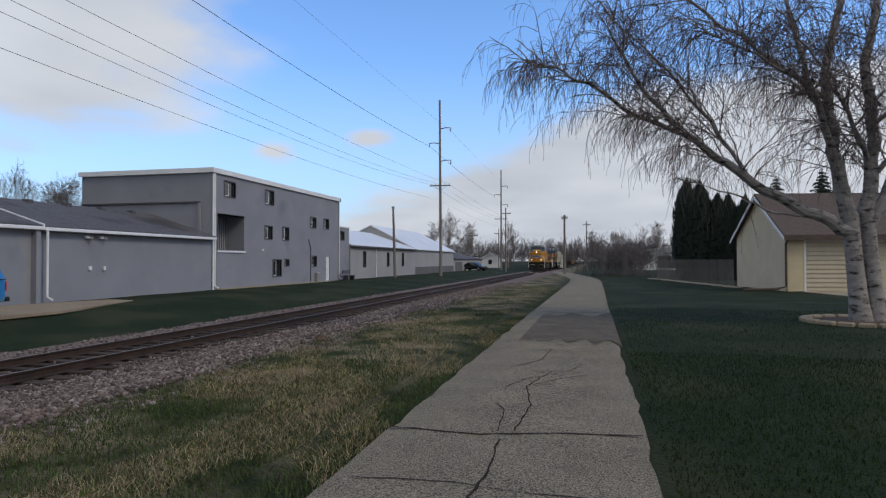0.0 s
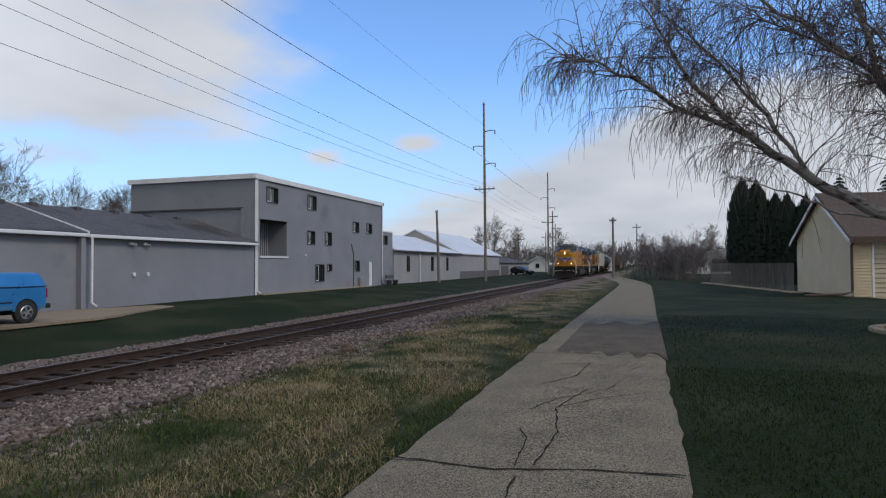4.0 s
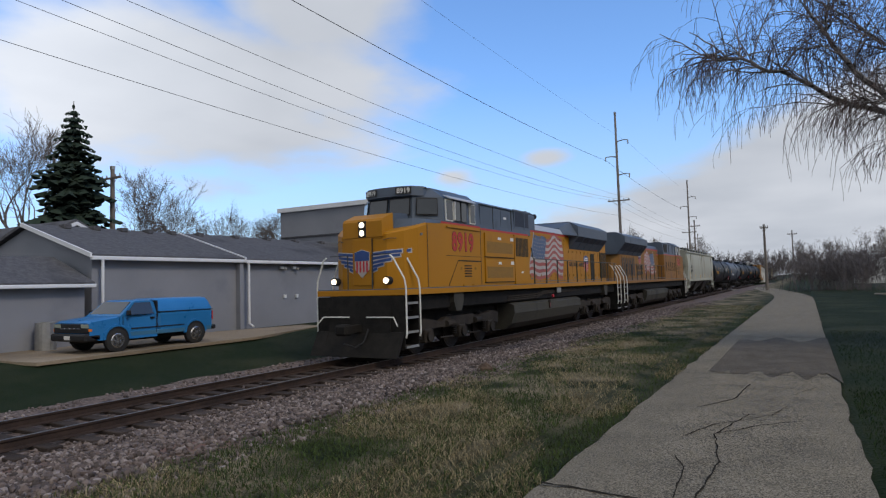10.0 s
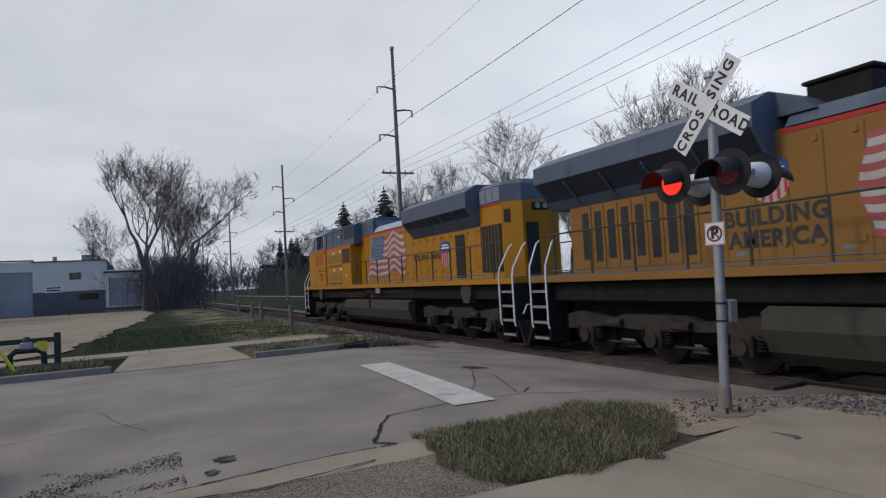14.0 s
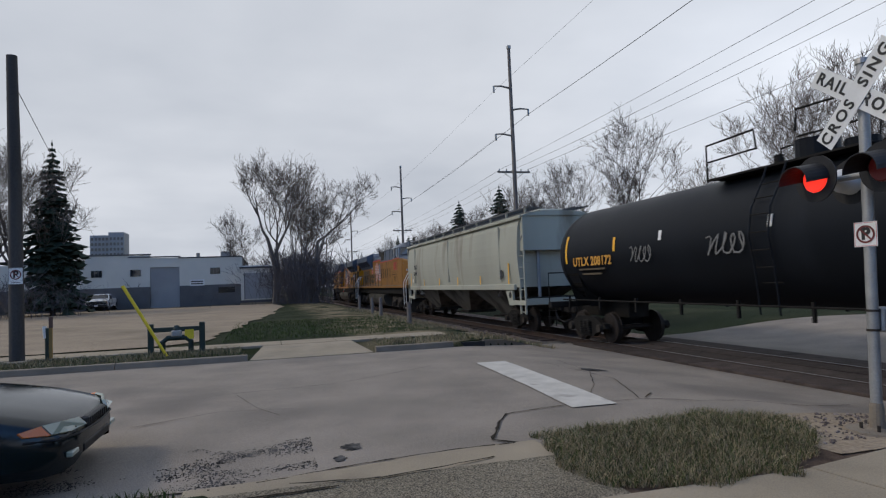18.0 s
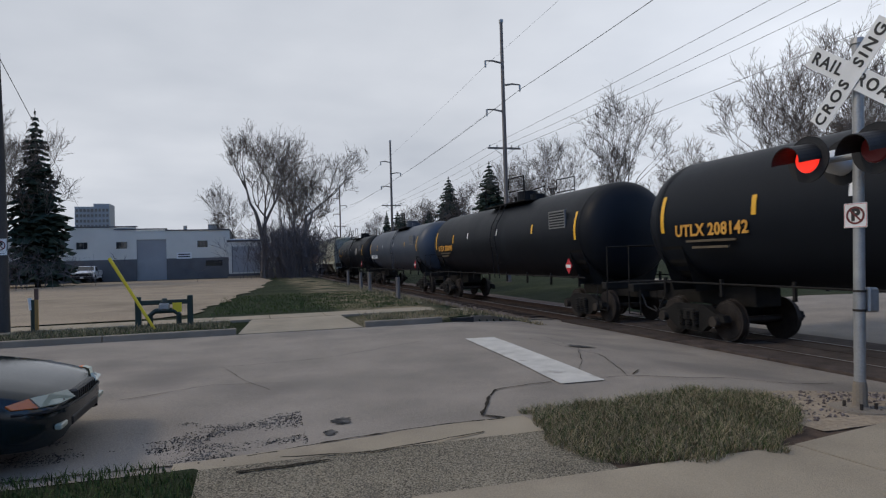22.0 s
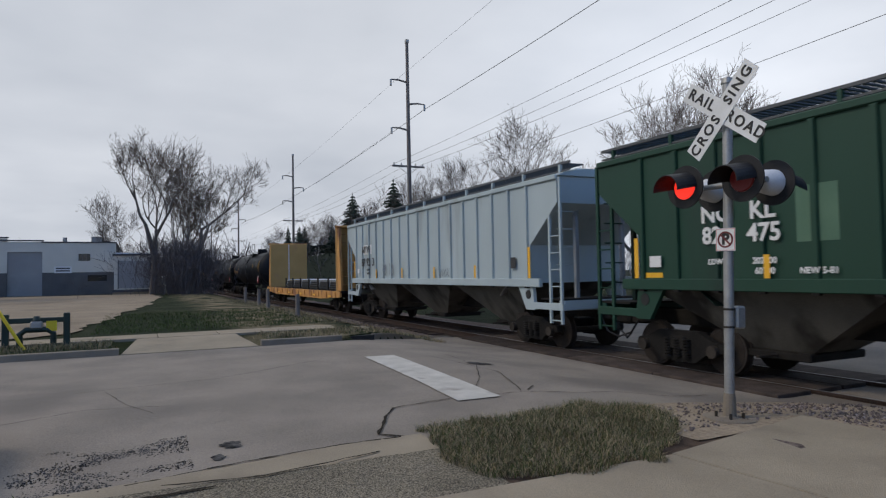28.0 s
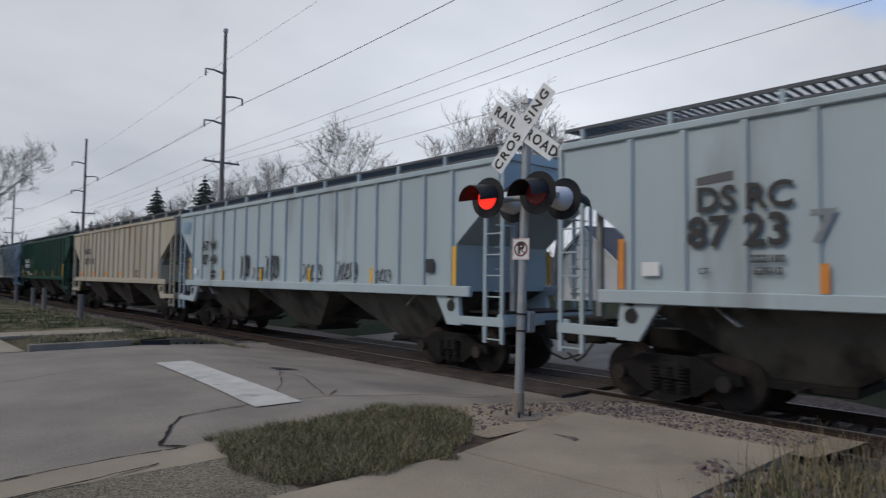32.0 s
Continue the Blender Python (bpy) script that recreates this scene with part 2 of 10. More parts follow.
M["trim_dark"] = surf("dark_trim", (0.045, 0.047, 0.055), (0.09, 0.09, 0.10), 3, 0.6, bump=0.05)
M["vinyl"] = surf("beige_vinyl_siding", (0.4704, 0.3978, 0.2706), (0.5824, 0.4998, 0.3444), 1.2, 0.6, bump=0.08, spec=0.25)
M["door_tan"] = surf("tan_door", (0.36, 0.32, 0.24), (0.46, 0.41, 0.31), 2, 0.55, bump=0.05)
M["glass"] = glassy("window_glass", (0.02, 0.024, 0.028))
M["cab_glass"] = glassy("tinted_cab_glass", (0.018, 0.022, 0.026), 0.06)
M["wood_pole"] = surf("weathered_pole", (0.10, 0.085, 0.075), (0.25, 0.22, 0.20), 3, 0.9, bump=0.5, grain=30, streak=0.08)
M["wood_new"] = surf("pale_new_pole", (0.3135, 0.1478, 0.05208), (0.6479, 0.352, 0.1562), 3, 0.8, bump=0.5, grain=34, streak=0.10, stain=(0.3135, 0.1056, 0.03038), stain_scale=1.3, stain_from=0.60, spec=0.25)
M["wood_fence"] = surf("weathered_fence", (0.12, 0.115, 0.11), (0.24, 0.23, 0.22), 5, 0.9, bump=0.4, grain=40, streak=0.15, vary=0.2)
M["wire"] = surf("line_wire", (0.03, 0.03, 0.032), (0.05, 0.05, 0.052), 3, 0.6, bump=0)
M["galv"] = surf("galvanised_steel", (0.2574, 0.2584, 0.252), (0.39, 0.3876, 0.3744), 6, 0.5, 0.6, bump=0.1, spec=0.4)
M["black_steel"] = surf("black_painted_steel", (0.012, 0.012, 0.013), (0.03, 0.03, 0.032), 6, 0.5, bump=0.1, spec=0.2)
M["sign_white"] = surf("sign_white", (0.62, 0.62, 0.60), (0.76, 0.76, 0.74), 3, 0.5, bump=0.02)
M["sign_black"] = surf("sign_black", (0.012, 0.012, 0.012), (0.025, 0.025, 0.025), 3, 0.5, bump=0)
M["sign_red"] = surf("sign_red", (0.42, 0.02, 0.03), (0.55, 0.04, 0.05), 3, 0.5, bump=0)
M["red_lit"] = glow("red_lamp_lit", (1.0, 0.035, 0.02), 1.0)
M["red_dim"] = glow("red_lamp_dark", (0.10, 0.008, 0.008), 0.12)
M["lamp_lit"] = glow("headlamp_lit", (1.0, 0.84, 0.60), 3.5)
M["lamp_off"] = glassy("lamp_lens", (0.30, 0.33, 0.27), 0.12)
M["yellow"] = surf("armour_yellow", (0.355, 0.152, 0.0065), (0.41, 0.186, 0.0095), 0.7, 0.5, bump=0.04, stain=(0.2942, 0.1307, 0.01418), stain_scale=0.9, stain_from=0.62, streak=0.35, spec=0.22)
M["yellow_old"] = surf("faded_yellow", (0.205, 0.093, 0.019), (0.27, 0.133, 0.030), 0.8, 0.6, bump=0.06, stain=(0.1584, 0.0754, 0.03), stain_scale=1.0, stain_from=0.56, streak=0.3, spec=0.3)
M["loco_grey"] = surf("harbour_grey", (0.05534, 0.07286, 0.1009), (0.09407, 0.1204, 0.1615), 0.8, 0.5, bump=0.05, stain=(0.03873, 0.05069, 0.06865), stain_scale=0.8, stain_from=0.58, spec=0.35)
M["roof_pale"] = surf("pale_hood_roof", (0.30, 0.32, 0.35), (0.42, 0.44, 0.47), 1, 0.5, bump=0.05)
M["loco_red"] = surf("red_stripe", (0.357, 0.021, 0.021), (0.4675, 0.035, 0.0315), 2, 0.45, bump=0.02, spec=0.3)
M["underframe"] = surf("grimy_underframe", (0.0063, 0.00609, 0.00588), (0.0231, 0.021, 0.0189), 4, 0.75, bump=0.3, grain=35, spec=0.15)
M["truck_grey"] = surf("dusty_truck", (0.020, 0.017, 0.0145), (0.055, 0.046, 0.038), 3, 0.8, bump=0.3, grain=35, spec=0.15)
M["fuel_tank"] = surf("fuel_tank_grey", (0.040, 0.038, 0.031), (0.075, 0.070, 0.056), 1, 0.6, bump=0.1, stain=(0.01705, 0.01637, 0.01451), stain_scale=0.8, streak=0.4, spec=0.2)
M["wheel"] = surf("wheel_steel", (0.02, 0.0168, 0.0152), (0.056, 0.046, 0.04), 6, 0.6, 0.4, bump=0.2, spec=0.2)
M["hand_rail"] = surf("dark_handrail", (0.036, 0.039, 0.036), (0.06, 0.063, 0.06), 4, 0.5, bump=0, spec=0.2)
M["rail_white"] = surf("white_handrail", (0.62, 0.62, 0.58), (0.78, 0.78, 0.74), 4, 0.5, bump=0)
M["flag_blue"] = surf("flag_blue", (0.035, 0.06, 0.13), (0.09, 0.14, 0.24), 4, 0.5, bump=0)
M["flag_white"] = surf("flag_white", (0.34, 0.31, 0.28), (0.50, 0.46, 0.43), 2.5, 0.5, bump=0)
M["flag_red"] = surf("flag_red", (0.26, 0.055, 0.05), (0.40, 0.105, 0.09), 2.5, 0.5, bump=0)
M["shield_blue"] = surf("shield_blue", (0.02, 0.05, 0.18), (0.03, 0.08, 0.26), 3, 0.5, bump=0)
M["grille"] = surf("dark_grille", (0.012, 0.0102, 0.0072), (0.036, 0.03, 0.021), 12, 0.8, bump=0.2)
M["tank_black"] = surf("tank_black", (0.0045, 0.0058, 0.0082), (0.009, 0.0115, 0.016), 0.7, 0.48, bump=0.06, stain=(0.014, 0.017, 0.022), stain_scale=0.5, stain_from=0.6, streak=0.3, spec=0.13)
M["tank_grey"] = surf("tank_slate", (0.026, 0.036, 0.052), (0.042, 0.056, 0.078), 0.7, 0.45, bump=0.06, stain=(0.03274, 0.04166, 0.05712), stain_scale=0.6, stain_from=0.58, streak=0.3, spec=0.4)
M["hopper_white"] = surf("hopper_off_white", (0.301, 0.301, 0.2477), (0.4118, 0.4118, 0.3371), 0.6, 0.6, bump=0.06, stain=(0.2218, 0.2059, 0.1582), stain_scale=0.9, stain_from=0.56, streak=0.22, spec=0.3)
M["hopper_pale"] = surf("hopper_pale_grey", (0.3168, 0.3766, 0.3925), (0.4225, 0.4913, 0.5046), 0.6, 0.55, bump=0.06, stain=(0.2565, 0.2866, 0.2884), stain_scale=0.9, stain_from=0.58, streak=0.2, spec=0.3)
M["hopper_green"] = surf("hopper_green", (0.00792, 0.03672, 0.02285), (0.01584, 0.05875, 0.03672), 0.6, 0.5, bump=0.06, stain=(0.0132, 0.03264, 0.02448), stain_scale=0.9, stain_from=0.58, streak=0.2, spec=0.35)
M["hopper_tan"] = surf("hopper_tan_rusty", (0.33, 0.285, 0.205), (0.47, 0.43, 0.345), 0.7, 0.65, bump=0.06, stain=(0.27, 0.165, 0.09), stain_scale=0.9, stain_from=0.60, streak=0.16, spec=0.3)
M["flat_rust"] = surf("rusty_yellow_flat", (0.40, 0.18, 0.05), (0.58, 0.32, 0.10), 1.6, 0.75, bump=0.15, stain=(0.20, 0.09, 0.05), stain_scale=1.4, stain_from=0.5, streak=0.4)
M["bulkhead_tan"] = surf("tan_bulkhead", (0.36, 0.21, 0.065), (0.46, 0.28, 0.10), 1.0, 0.7, bump=0.08, stain=(0.36, 0.20, 0.09), stain_scale=0.8, stain_from=0.6)
M["bar_yellow"] = surf("reflective_yellow", (0.70, 0.36, 0.02), (0.82, 0.46, 0.04), 4, 0.4, bump=0)
M["bar_orange"] = surf("orange_panel", (0.58, 0.20, 0.03), (0.68, 0.27, 0.05), 4, 0.5, bump=0)
M["text_black"] = surf("stencil_black", (0.02, 0.02, 0.02), (0.05, 0.05, 0.05), 4, 0.6, bump=0)
M["text_white"] = surf("stencil_white", (0.62, 0.62, 0.60), (0.74, 0.74, 0.72), 4, 0.6, bump=0)
M["text_blue"] = surf("spray_blue", (0.10, 0.26, 0.42), (0.16, 0.36, 0.52), 4, 0.6, bump=0)
M["truck_blue"] = surf("pickup_blue", (0.02, 0.16, 0.40), (0.03, 0.20, 0.48), 1.5, 0.3, 0.1, bump=0.01)
M["truck_blue_low"] = surf("pickup_blue_lower", (0.05, 0.17, 0.30), (0.07, 0.21, 0.36), 1.5, 0.35, 0.2, bump=0.01)
M["car_dark"] = surf("dark_car_paint", (0.005, 0.010, 0.012), (0.009, 0.015, 0.018), 2, 0.14, 0.0, bump=0, spec=0.5)
M["car_white"] = surf("white_car_paint", (0.60, 0.60, 0.60), (0.70, 0.70, 0.70), 2, 0.3, bump=0)
M["tyre"] = surf("tyre_rubber", (0.012, 0.012, 0.012), (0.03, 0.03, 0.03), 8, 0.85, bump=0.2)
M["chrome"] = surf("bright_rim", (0.42, 0.42, 0.43), (0.62, 0.62, 0.63), 6, 0.25, 0.9, bump=0)
M["amber"] = glassy("amber_lens", (0.75, 0.18, 0.02), 0.2)
M["bark"] = surf("grey_bark", (0.07, 0.06, 0.055), (0.17, 0.15, 0.135), 5, 0.92, bump=0.5, grain=30, streak=0.3)
M["twig"] = surf("bare_twigs", (0.075, 0.06, 0.052), (0.15, 0.125, 0.11), 4, 0.9, bump=0)
M["birch_twig"] = surf("birch_twigs", (0.06, 0.045, 0.045), (0.13, 0.10, 0.095), 4, 0.9, bump=0)
M["birch_bark"] = surf("birch_bark", (0.15, 0.138, 0.135), (0.34, 0.32, 0.312), 3, 0.85, bump=0.4, grain=24, stain=(0.03589, 0.03177, 0.0287), stain_scale=3.6, stain_from=0.53, streak=2.5, spec=0.25)
M["needle"] = surf("conifer_needles", (0.008, 0.018, 0.012), (0.025, 0.045, 0.028), 5, 0.9, bump=0.3)
M["arbor"] = surf("arborvitae", (0.005, 0.011, 0.008), (0.015, 0.028, 0.018), 3, 0.95, bump=0.3)
M["thicket"] = surf("far_thicket", (0.055, 0.05, 0.055), (0.13, 0.115, 0.115), 1.5, 0.95, bump=0.3)
M["grass_green"] = surf("grass_blades_green", (0.0252, 0.04428, 0.008775), (0.056, 0.08266, 0.0195), 1.2, 0.9, bump=0)
M["lawn_blade"] = surf("lawn_blades", (0.009, 0.020, 0.0045), (0.022, 0.040, 0.010), 0.8, 0.9, bump=0, spec=0.15)
M["grass_dry"] = surf("grass_blades_dry", (0.145, 0.118, 0.068), (0.32, 0.265, 0.16), 1.6, 0.9, bump=0, spec=0.2)
# hopper green darkened to paint shade on that car's ends, with dark stains
M["green_end_shade"] = surf("shade_and_dust_on_green", (0.006, 0.014, 0.012), (0.014, 0.030, 0.024), 1.2, 0.8, bump=0.1, stain=(0.010, 0.010, 0.010), stain_scale=1.2, stain_from=0.5, spec=0.15)
M["lamp_grey"] = surf("pale_grey_lamp_paint", (0.50, 0.51, 0.52), (0.66, 0.67, 0.68), 5, 0.5, bump=0.03, stain=(0.30, 0.29, 0.27), stain_scale=5, stain_from=0.62)
M["sign_maroon"] = surf("faded_sign_red", (0.10, 0.016, 0.016), (0.16, 0.03, 0.028), 3, 0.5, bump=0)
M["mulch"] = surf("mulch_and_edging", (0.045, 0.03, 0.021), (0.126, 0.09, 0.066), 8, 0.95, bump=0.6, spec=0.15)
M["pipe_dark"] = surf("dark_green_pipe", (0.01, 0.022, 0.018), (0.02, 0.04, 0.032), 4, 0.5, bump=0.05)
M["marker_yellow"] = surf("marker_yellow", (0.62, 0.46, 0.02), (0.74, 0.56, 0.04), 3, 0.5, bump=0)
M["blue_plastic"] = surf("blue_bucket", (0.02, 0.12, 0.22), (0.03, 0.17, 0.30), 4, 0.5, bump=0)
M["brick_dark"] = surf("grey_lower_wall", (0.091, 0.0884, 0.093), (0.14, 0.136, 0.1364), 1, 0.9, bump=0.3, grain=20)
M["white_house"] = surf("white_house_siding", (0.55, 0.55, 0.53), (0.66, 0.66, 0.64), 1, 0.7, bump=0.05)


def each_blade(m):
    """Every blade gets a shade of its own."""
    nt, ln = m.node_tree.nodes, m.node_tree.links
    bsdf = nt["Principled BSDF"]
    was = bsdf.inputs["Base Color"].links[0].from_socket
    hsv = nt.new("ShaderNodeHueSaturation")
    mr = nt.new("ShaderNodeMapRange")
    mr.inputs["To Min"].default_value, mr.inputs["To Max"].default_value = 0.45, 1.6
    ln.new(nt.new("ShaderNodeNewGeometry").outputs["Random Per Island"], mr.inputs["Value"])
    ln.new(mr.outputs[0], hsv.inputs["Value"])
    ln.new(was, hsv.inputs["Color"])
    ln.new(hsv.outputs[0], bsdf.inputs["Base Color"])


each_blade(M["grass_green"])
each_blade(M["grass_dry"])
each_blade(M["lawn_blade"])


def ground_material():
    """Lawn, with the dead winter grass of the strip beside the ballast and bare patches."""
    m = bpy.data.materials.new("lawn_and_verge")
    m.use_nodes = True
    nt, ln = m.node_tree.nodes, m.node_tree.links
    bsdf = nt["Principled BSDF"]
    co = nt.new("ShaderNodeTexCoord").outputs["Object"]

    def tex(s, d):
        n = nt.new("ShaderNodeTexNoise")
        n.inputs["Scale"].default_value, n.inputs["Detail"].default_value = s, d
        ln.new(co, n.inputs["Vector"])
        return n.outputs["Fac"]

    def mth(op, a, b):
        n = nt.new("ShaderNodeMath")
        n.operation = op
        for i, v in enumerate((a, b)):
            if isinstance(v, (int, float)):
                n.inputs[i].default_value = v
            else:
                ln.new(v, n.inputs[i])
        return n.outputs[0]

    def two(fac, a, b):
        n = nt.new("ShaderNodeMix")
        n.data_type = "RGBA"
        ln.new(fac, n.inputs["Factor"])
        for k, v in (("A", a), ("B", b)):
            if isinstance(v, tuple):
                n.inputs[k].default_value = (*v, 1)
            else:
                ln.new(v, n.inputs[k])
        return n.outputs["Result"]

    def band(v, lo, hi):
        n = nt.new("ShaderNodeMapRange")
        n.inputs["From Min"].default_value, n.inputs["From Max"].default_value = lo, hi
        ln.new(v, n.inputs["Value"])
        return n.outputs[0]

    sp = nt.new("ShaderNodeSeparateXYZ")
    ln.new(co, sp.inputs[0])
    lawn = two(band(tex(35, 4), 0.3, 0.7), (0.005, 0.0105, 0.0028), (0.016, 0.028, 0.0075))
    lawn = two(band(tex(0.35, 5), 0.45, 0.68), lawn, (0.033, 0.037, 0.016))
    dry = two(band(tex(28, 5), 0.3, 0.7), (0.085, 0.07, 0.042), (0.27, 0.22, 0.14))
    # the unmown strip between the path and the stones, and the rough ground down the line
    wob = mth("MULTIPLY", mth("SUBTRACT", tex(0.7, 4), 0.5), 2.2)
    x = mth("ADD", sp.outputs["X"], wob)
    strip = mth("MULTIPLY", band(x, -6.4, -5.0), band(x, -2.1, -3.6))
    patchy = mth("MULTIPLY", strip, band(tex(0.8, 5), 0.40, 0.56))
    col = two(patchy, lawn, dry)
    ln.new(col, bsdf.inputs["Base Color"])
    bsdf.inputs["Roughness"].default_value = 0.95
    bsdf.inputs["Specular IOR Level"].default_value = 0.15
    b = nt.new("ShaderNodeBump")
    b.inputs["Strength"].default_value, b.inputs["Distance"].default_value = 0.8, 0.05
    ln.new(tex(22, 5), b.inputs["Height"])
    ln.new(b.outputs[0], bsdf.inputs["Normal"])
    return m


M["ground"] = ground_material()
M["path_dark"] = surf("path_darker", (0.045, 0.039, 0.031), (0.17, 0.148, 0.118), 1.6, 0.95, bump=0.9, grain=75, speck=0.8, spread=0.3, spec=0.1)
M["brown_door"] = surf("brown_door", (0.10, 0.055, 0.04), (0.15, 0.085, 0.06), 4, 0.6, bump=0.1)
M["white_wall"] = surf("white_block_wall", (0.5434, 0.5196, 0.4637), (0.6727, 0.6377, 0.5603), 0.5, 0.85, bump=0.15, grain=20)
M["pole_dark"] = surf("tarred_pole", (0.03, 0.028, 0.027), (0.075, 0.07, 0.066), 3, 0.9, bump=0.5, grain=30, streak=0.1)

# ---------------------------------------------------------------- mesh helpers
class Shape:
    """Vertices and faces put together piece by piece."""

    def __init__(self):
        self.v, self.f = [], []

    def add(self, verts, faces, m=None):
        n = len(self.v)
        self.v += [tuple(m @ Vector(p)) for p in verts] if m else [tuple(p) for p in verts]
        self.f += [tuple(i + n for i in f) for f in faces]
        return self

    def box(self, x0, x1, y0, y1, z0, z1, c=0.0, m=None):
        """A box; c takes its edges off."""
        if c <= 0:
            p = [(x, y, z) for z in (z0, z1) for x, y in ((x0, y0), (x1, y0), (x1, y1), (x0, y1))]
            return self.add(p, [(3, 2, 1, 0), (4, 5, 6, 7), (0, 1, 5, 4), (1, 2, 6, 5), (2, 3, 7, 6), (3, 0, 4, 7)], m)
        r = [(x0 + c, y0), (x1 - c, y0), (x1, y0 + c), (x1, y1 - c), (x1 - c, y1), (x0 + c, y1), (x0, y1 - c), (x0, y0 + c)]
        s = [(x0 + c, y0 + c), (x1 - c, y0 + c), (x1 - c, y0 + c), (x1 - c, y1 - c), (x1 - c, y1 - c), (x0 + c, y1 - c), (x0 + c, y1 - c), (x0 + c, y0 + c)]
        p = [(*a, z0) for a in s] + [(*a, z0 + c) for a in r] + [(*a, z1 - c) for a in r] + [(*a, z1) for a in s]
        fs = [tuple(reversed(range(8))), tuple(range(24, 32))]
        for k in range(3):
            fs += [(8 * k + i, 8 * k + (i + 1) % 8, 8 * k + 8 + (i + 1) % 8, 8 * k + 8 + i) for i in range(8)]
        return self.add(p, fs, m)

    def tube(self, points, radii, n=6, cap=True):
        """A round bar along a line of points."""
        rings = []
        pts = [Vector(p) for p in points]
        if isinstance(radii, (int, float)):
            radii = [radii] * len(pts)
        up = None
        for i, p in enumerate(pts):
            d = (pts[min(i + 1, len(pts) - 1)] - pts[max(i - 1, 0)]).normalized()
            if up is None:
                up = d.orthogonal().normalized()
            side = d.cross(up)
            if side.length < 1e-4:
                side = d.orthogonal()
            side.normalize()
            up = side.cross(d).normalized()
            rings.append([p + radii[i] * (math.cos(a) * side + math.sin(a) * up) for a in (2 * math.pi * k / n for k in range(n))])
        fs = []
        for i in range(len(rings) - 1):
            fs += [(i * n + k, i * n + (k + 1) % n, (i + 1) * n + (k + 1) % n, (i + 1) * n + k) for k in range(n)]
        if cap:
            fs += [tuple(reversed(range(n))), tuple((len(rings) - 1) * n + k for k in range(n))]
        return self.add([tuple(q) for r in rings for q in r], fs)

    def prism(self, outline, axis, a, b):
        """An outline drawn out along an axis from a to b. The outline holds the two other coordinates, in order."""
        n = len(outline)

        def at(p, k):
            return {"x": (k, p[0], p[1]), "y": (p[0], k, p[1]), "z": (p[0], p[1], k)}[axis]
        p = [at(q, a) for q in outline] + [at(q, b) for q in outline]
        fs = [tuple(range(n)), tuple(reversed(range(n, 2 * n)))]
        fs += [(i, i + n, (i + 1) % n + n, (i + 1) % n) for i in range(n)]
        return self.add(p, fs)

    def disc(self, centre, axis, r, depth, n=20, r2=None):
        c, d = Vector(centre), Vector(axis).normalized()
        return self.tube([c - d * depth / 2, c + d * depth / 2], [r, r if r2 is None else r2], n)

    def mesh(self, name, smooth=False, fix=True):
        me = bpy.data.meshes.new(name)
        me.from_pydata(self.v, [], self.f)
        if fix:
            bm = bmesh.new()
            bm.from_mesh(me)
            bmesh.ops.recalc_face_normals(bm, faces=bm.faces)
            bm.to_mesh(me)
            bm.free()
        if smooth:
            me.polygons.foreach_set("use_smooth", [True] * len(me.polygons))
            me.set_sharp_from_angle(angle=radians(40))
        me.update()
        return me


def part(name, shape, material, parent=None, label="", smooth=False, fix=True):
    """One mesh object, under a thing or a part."""
    me = shape if isinstance(shape, bpy.types.Mesh) else shape.mesh(name, smooth, fix)
    if not me.materials:
        me.materials.append(M[material] if isinstance(material, str) else material)
    ob = new(name, me)
    ob.parent = parent
    return tagged(ob, label)


def thing(name, label, category, m=None, group="", kind=""):
    """The Empty at a thing's base, which carries its parts."""
    ob = new(name)
    ob.empty_display_size = 0.2
    if m:
        ob.matrix_world = m
    return tagged(ob, label, category, group, kind)


def letters(name, text, size, material, parent, m, label="", align="CENTER", bold=0.0, spacing=1.0, wide=1.0):
    """Lettering as a thin mesh; it reads along local x, facing local z."""
    cu = bpy.data.curves.new(name, "FONT")
    cu.body, cu.size, cu.align_x, cu.align_y, cu.extrude, cu.offset = text, size, align, "CENTER", 0.004, bold
    cu.space_character = spacing
    cu.resolution_u = 3
    tmp = bpy.data.objects.new(name, cu)
    scene.collection.objects.link(tmp)
    bpy.context.view_layer.update()
    me = bpy.data.meshes.new_from_object(tmp.evaluated_get(bpy.context.evaluated_depsgraph_get()))
    bpy.data.objects.remove(tmp)
    bpy.data.curves.remove(cu)
    me.materials.clear()
    me.materials.append(M[material])
    me.transform(m @ Matrix.Diagonal((wide, 1, 1, 1)))
    ob = new(name, me)
    ob.parent = parent
    return tagged(ob, label)


def ease(a, b, t):
    t = min(max((t - a) / (b - a), 0.0), 1.0)
    return t * t * (3 - 2 * t)

# ---------------------------------------------------------------- the lie of the land
TRACK, RAIL_TOP = -10.85, -0.323      # the line's middle, and the top of its rails; the path lies at 0
FAR_KERB = -16.5


def land(x, y):
    """Height of the ground: the line is sunk in a shallow dip to fit the camera's view; the far side of the street is a
    kerb higher.
    """
    dip = ease(-5.4, -9.1, x) * (1 - ease(-12.6, -18.5, x))
    rise = 0.13 * (1 - ease(FAR_KERB - 0.35, FAR_KERB - 0.05, y)) * ease(-9.0, -6.0, x)
    return -0.50 * dip + rise


def street(x):
    """Height of the street, which comes down to the rails."""
    return 0.012 - 0.34 * ease(-4.6, -9.0, x) * (1 - ease(-13.0, -19.0, x)) - 0.07 * ease(1.95, 1.6, abs(x - TRACK))


def near_edge(x):
    """The near edge of the pavement, which widens towards the crossing."""
    return -6.75 - 0.12 * ease(-3.0, -6.0, x) + 0.6 * ease(-8.2, -9.5, x)


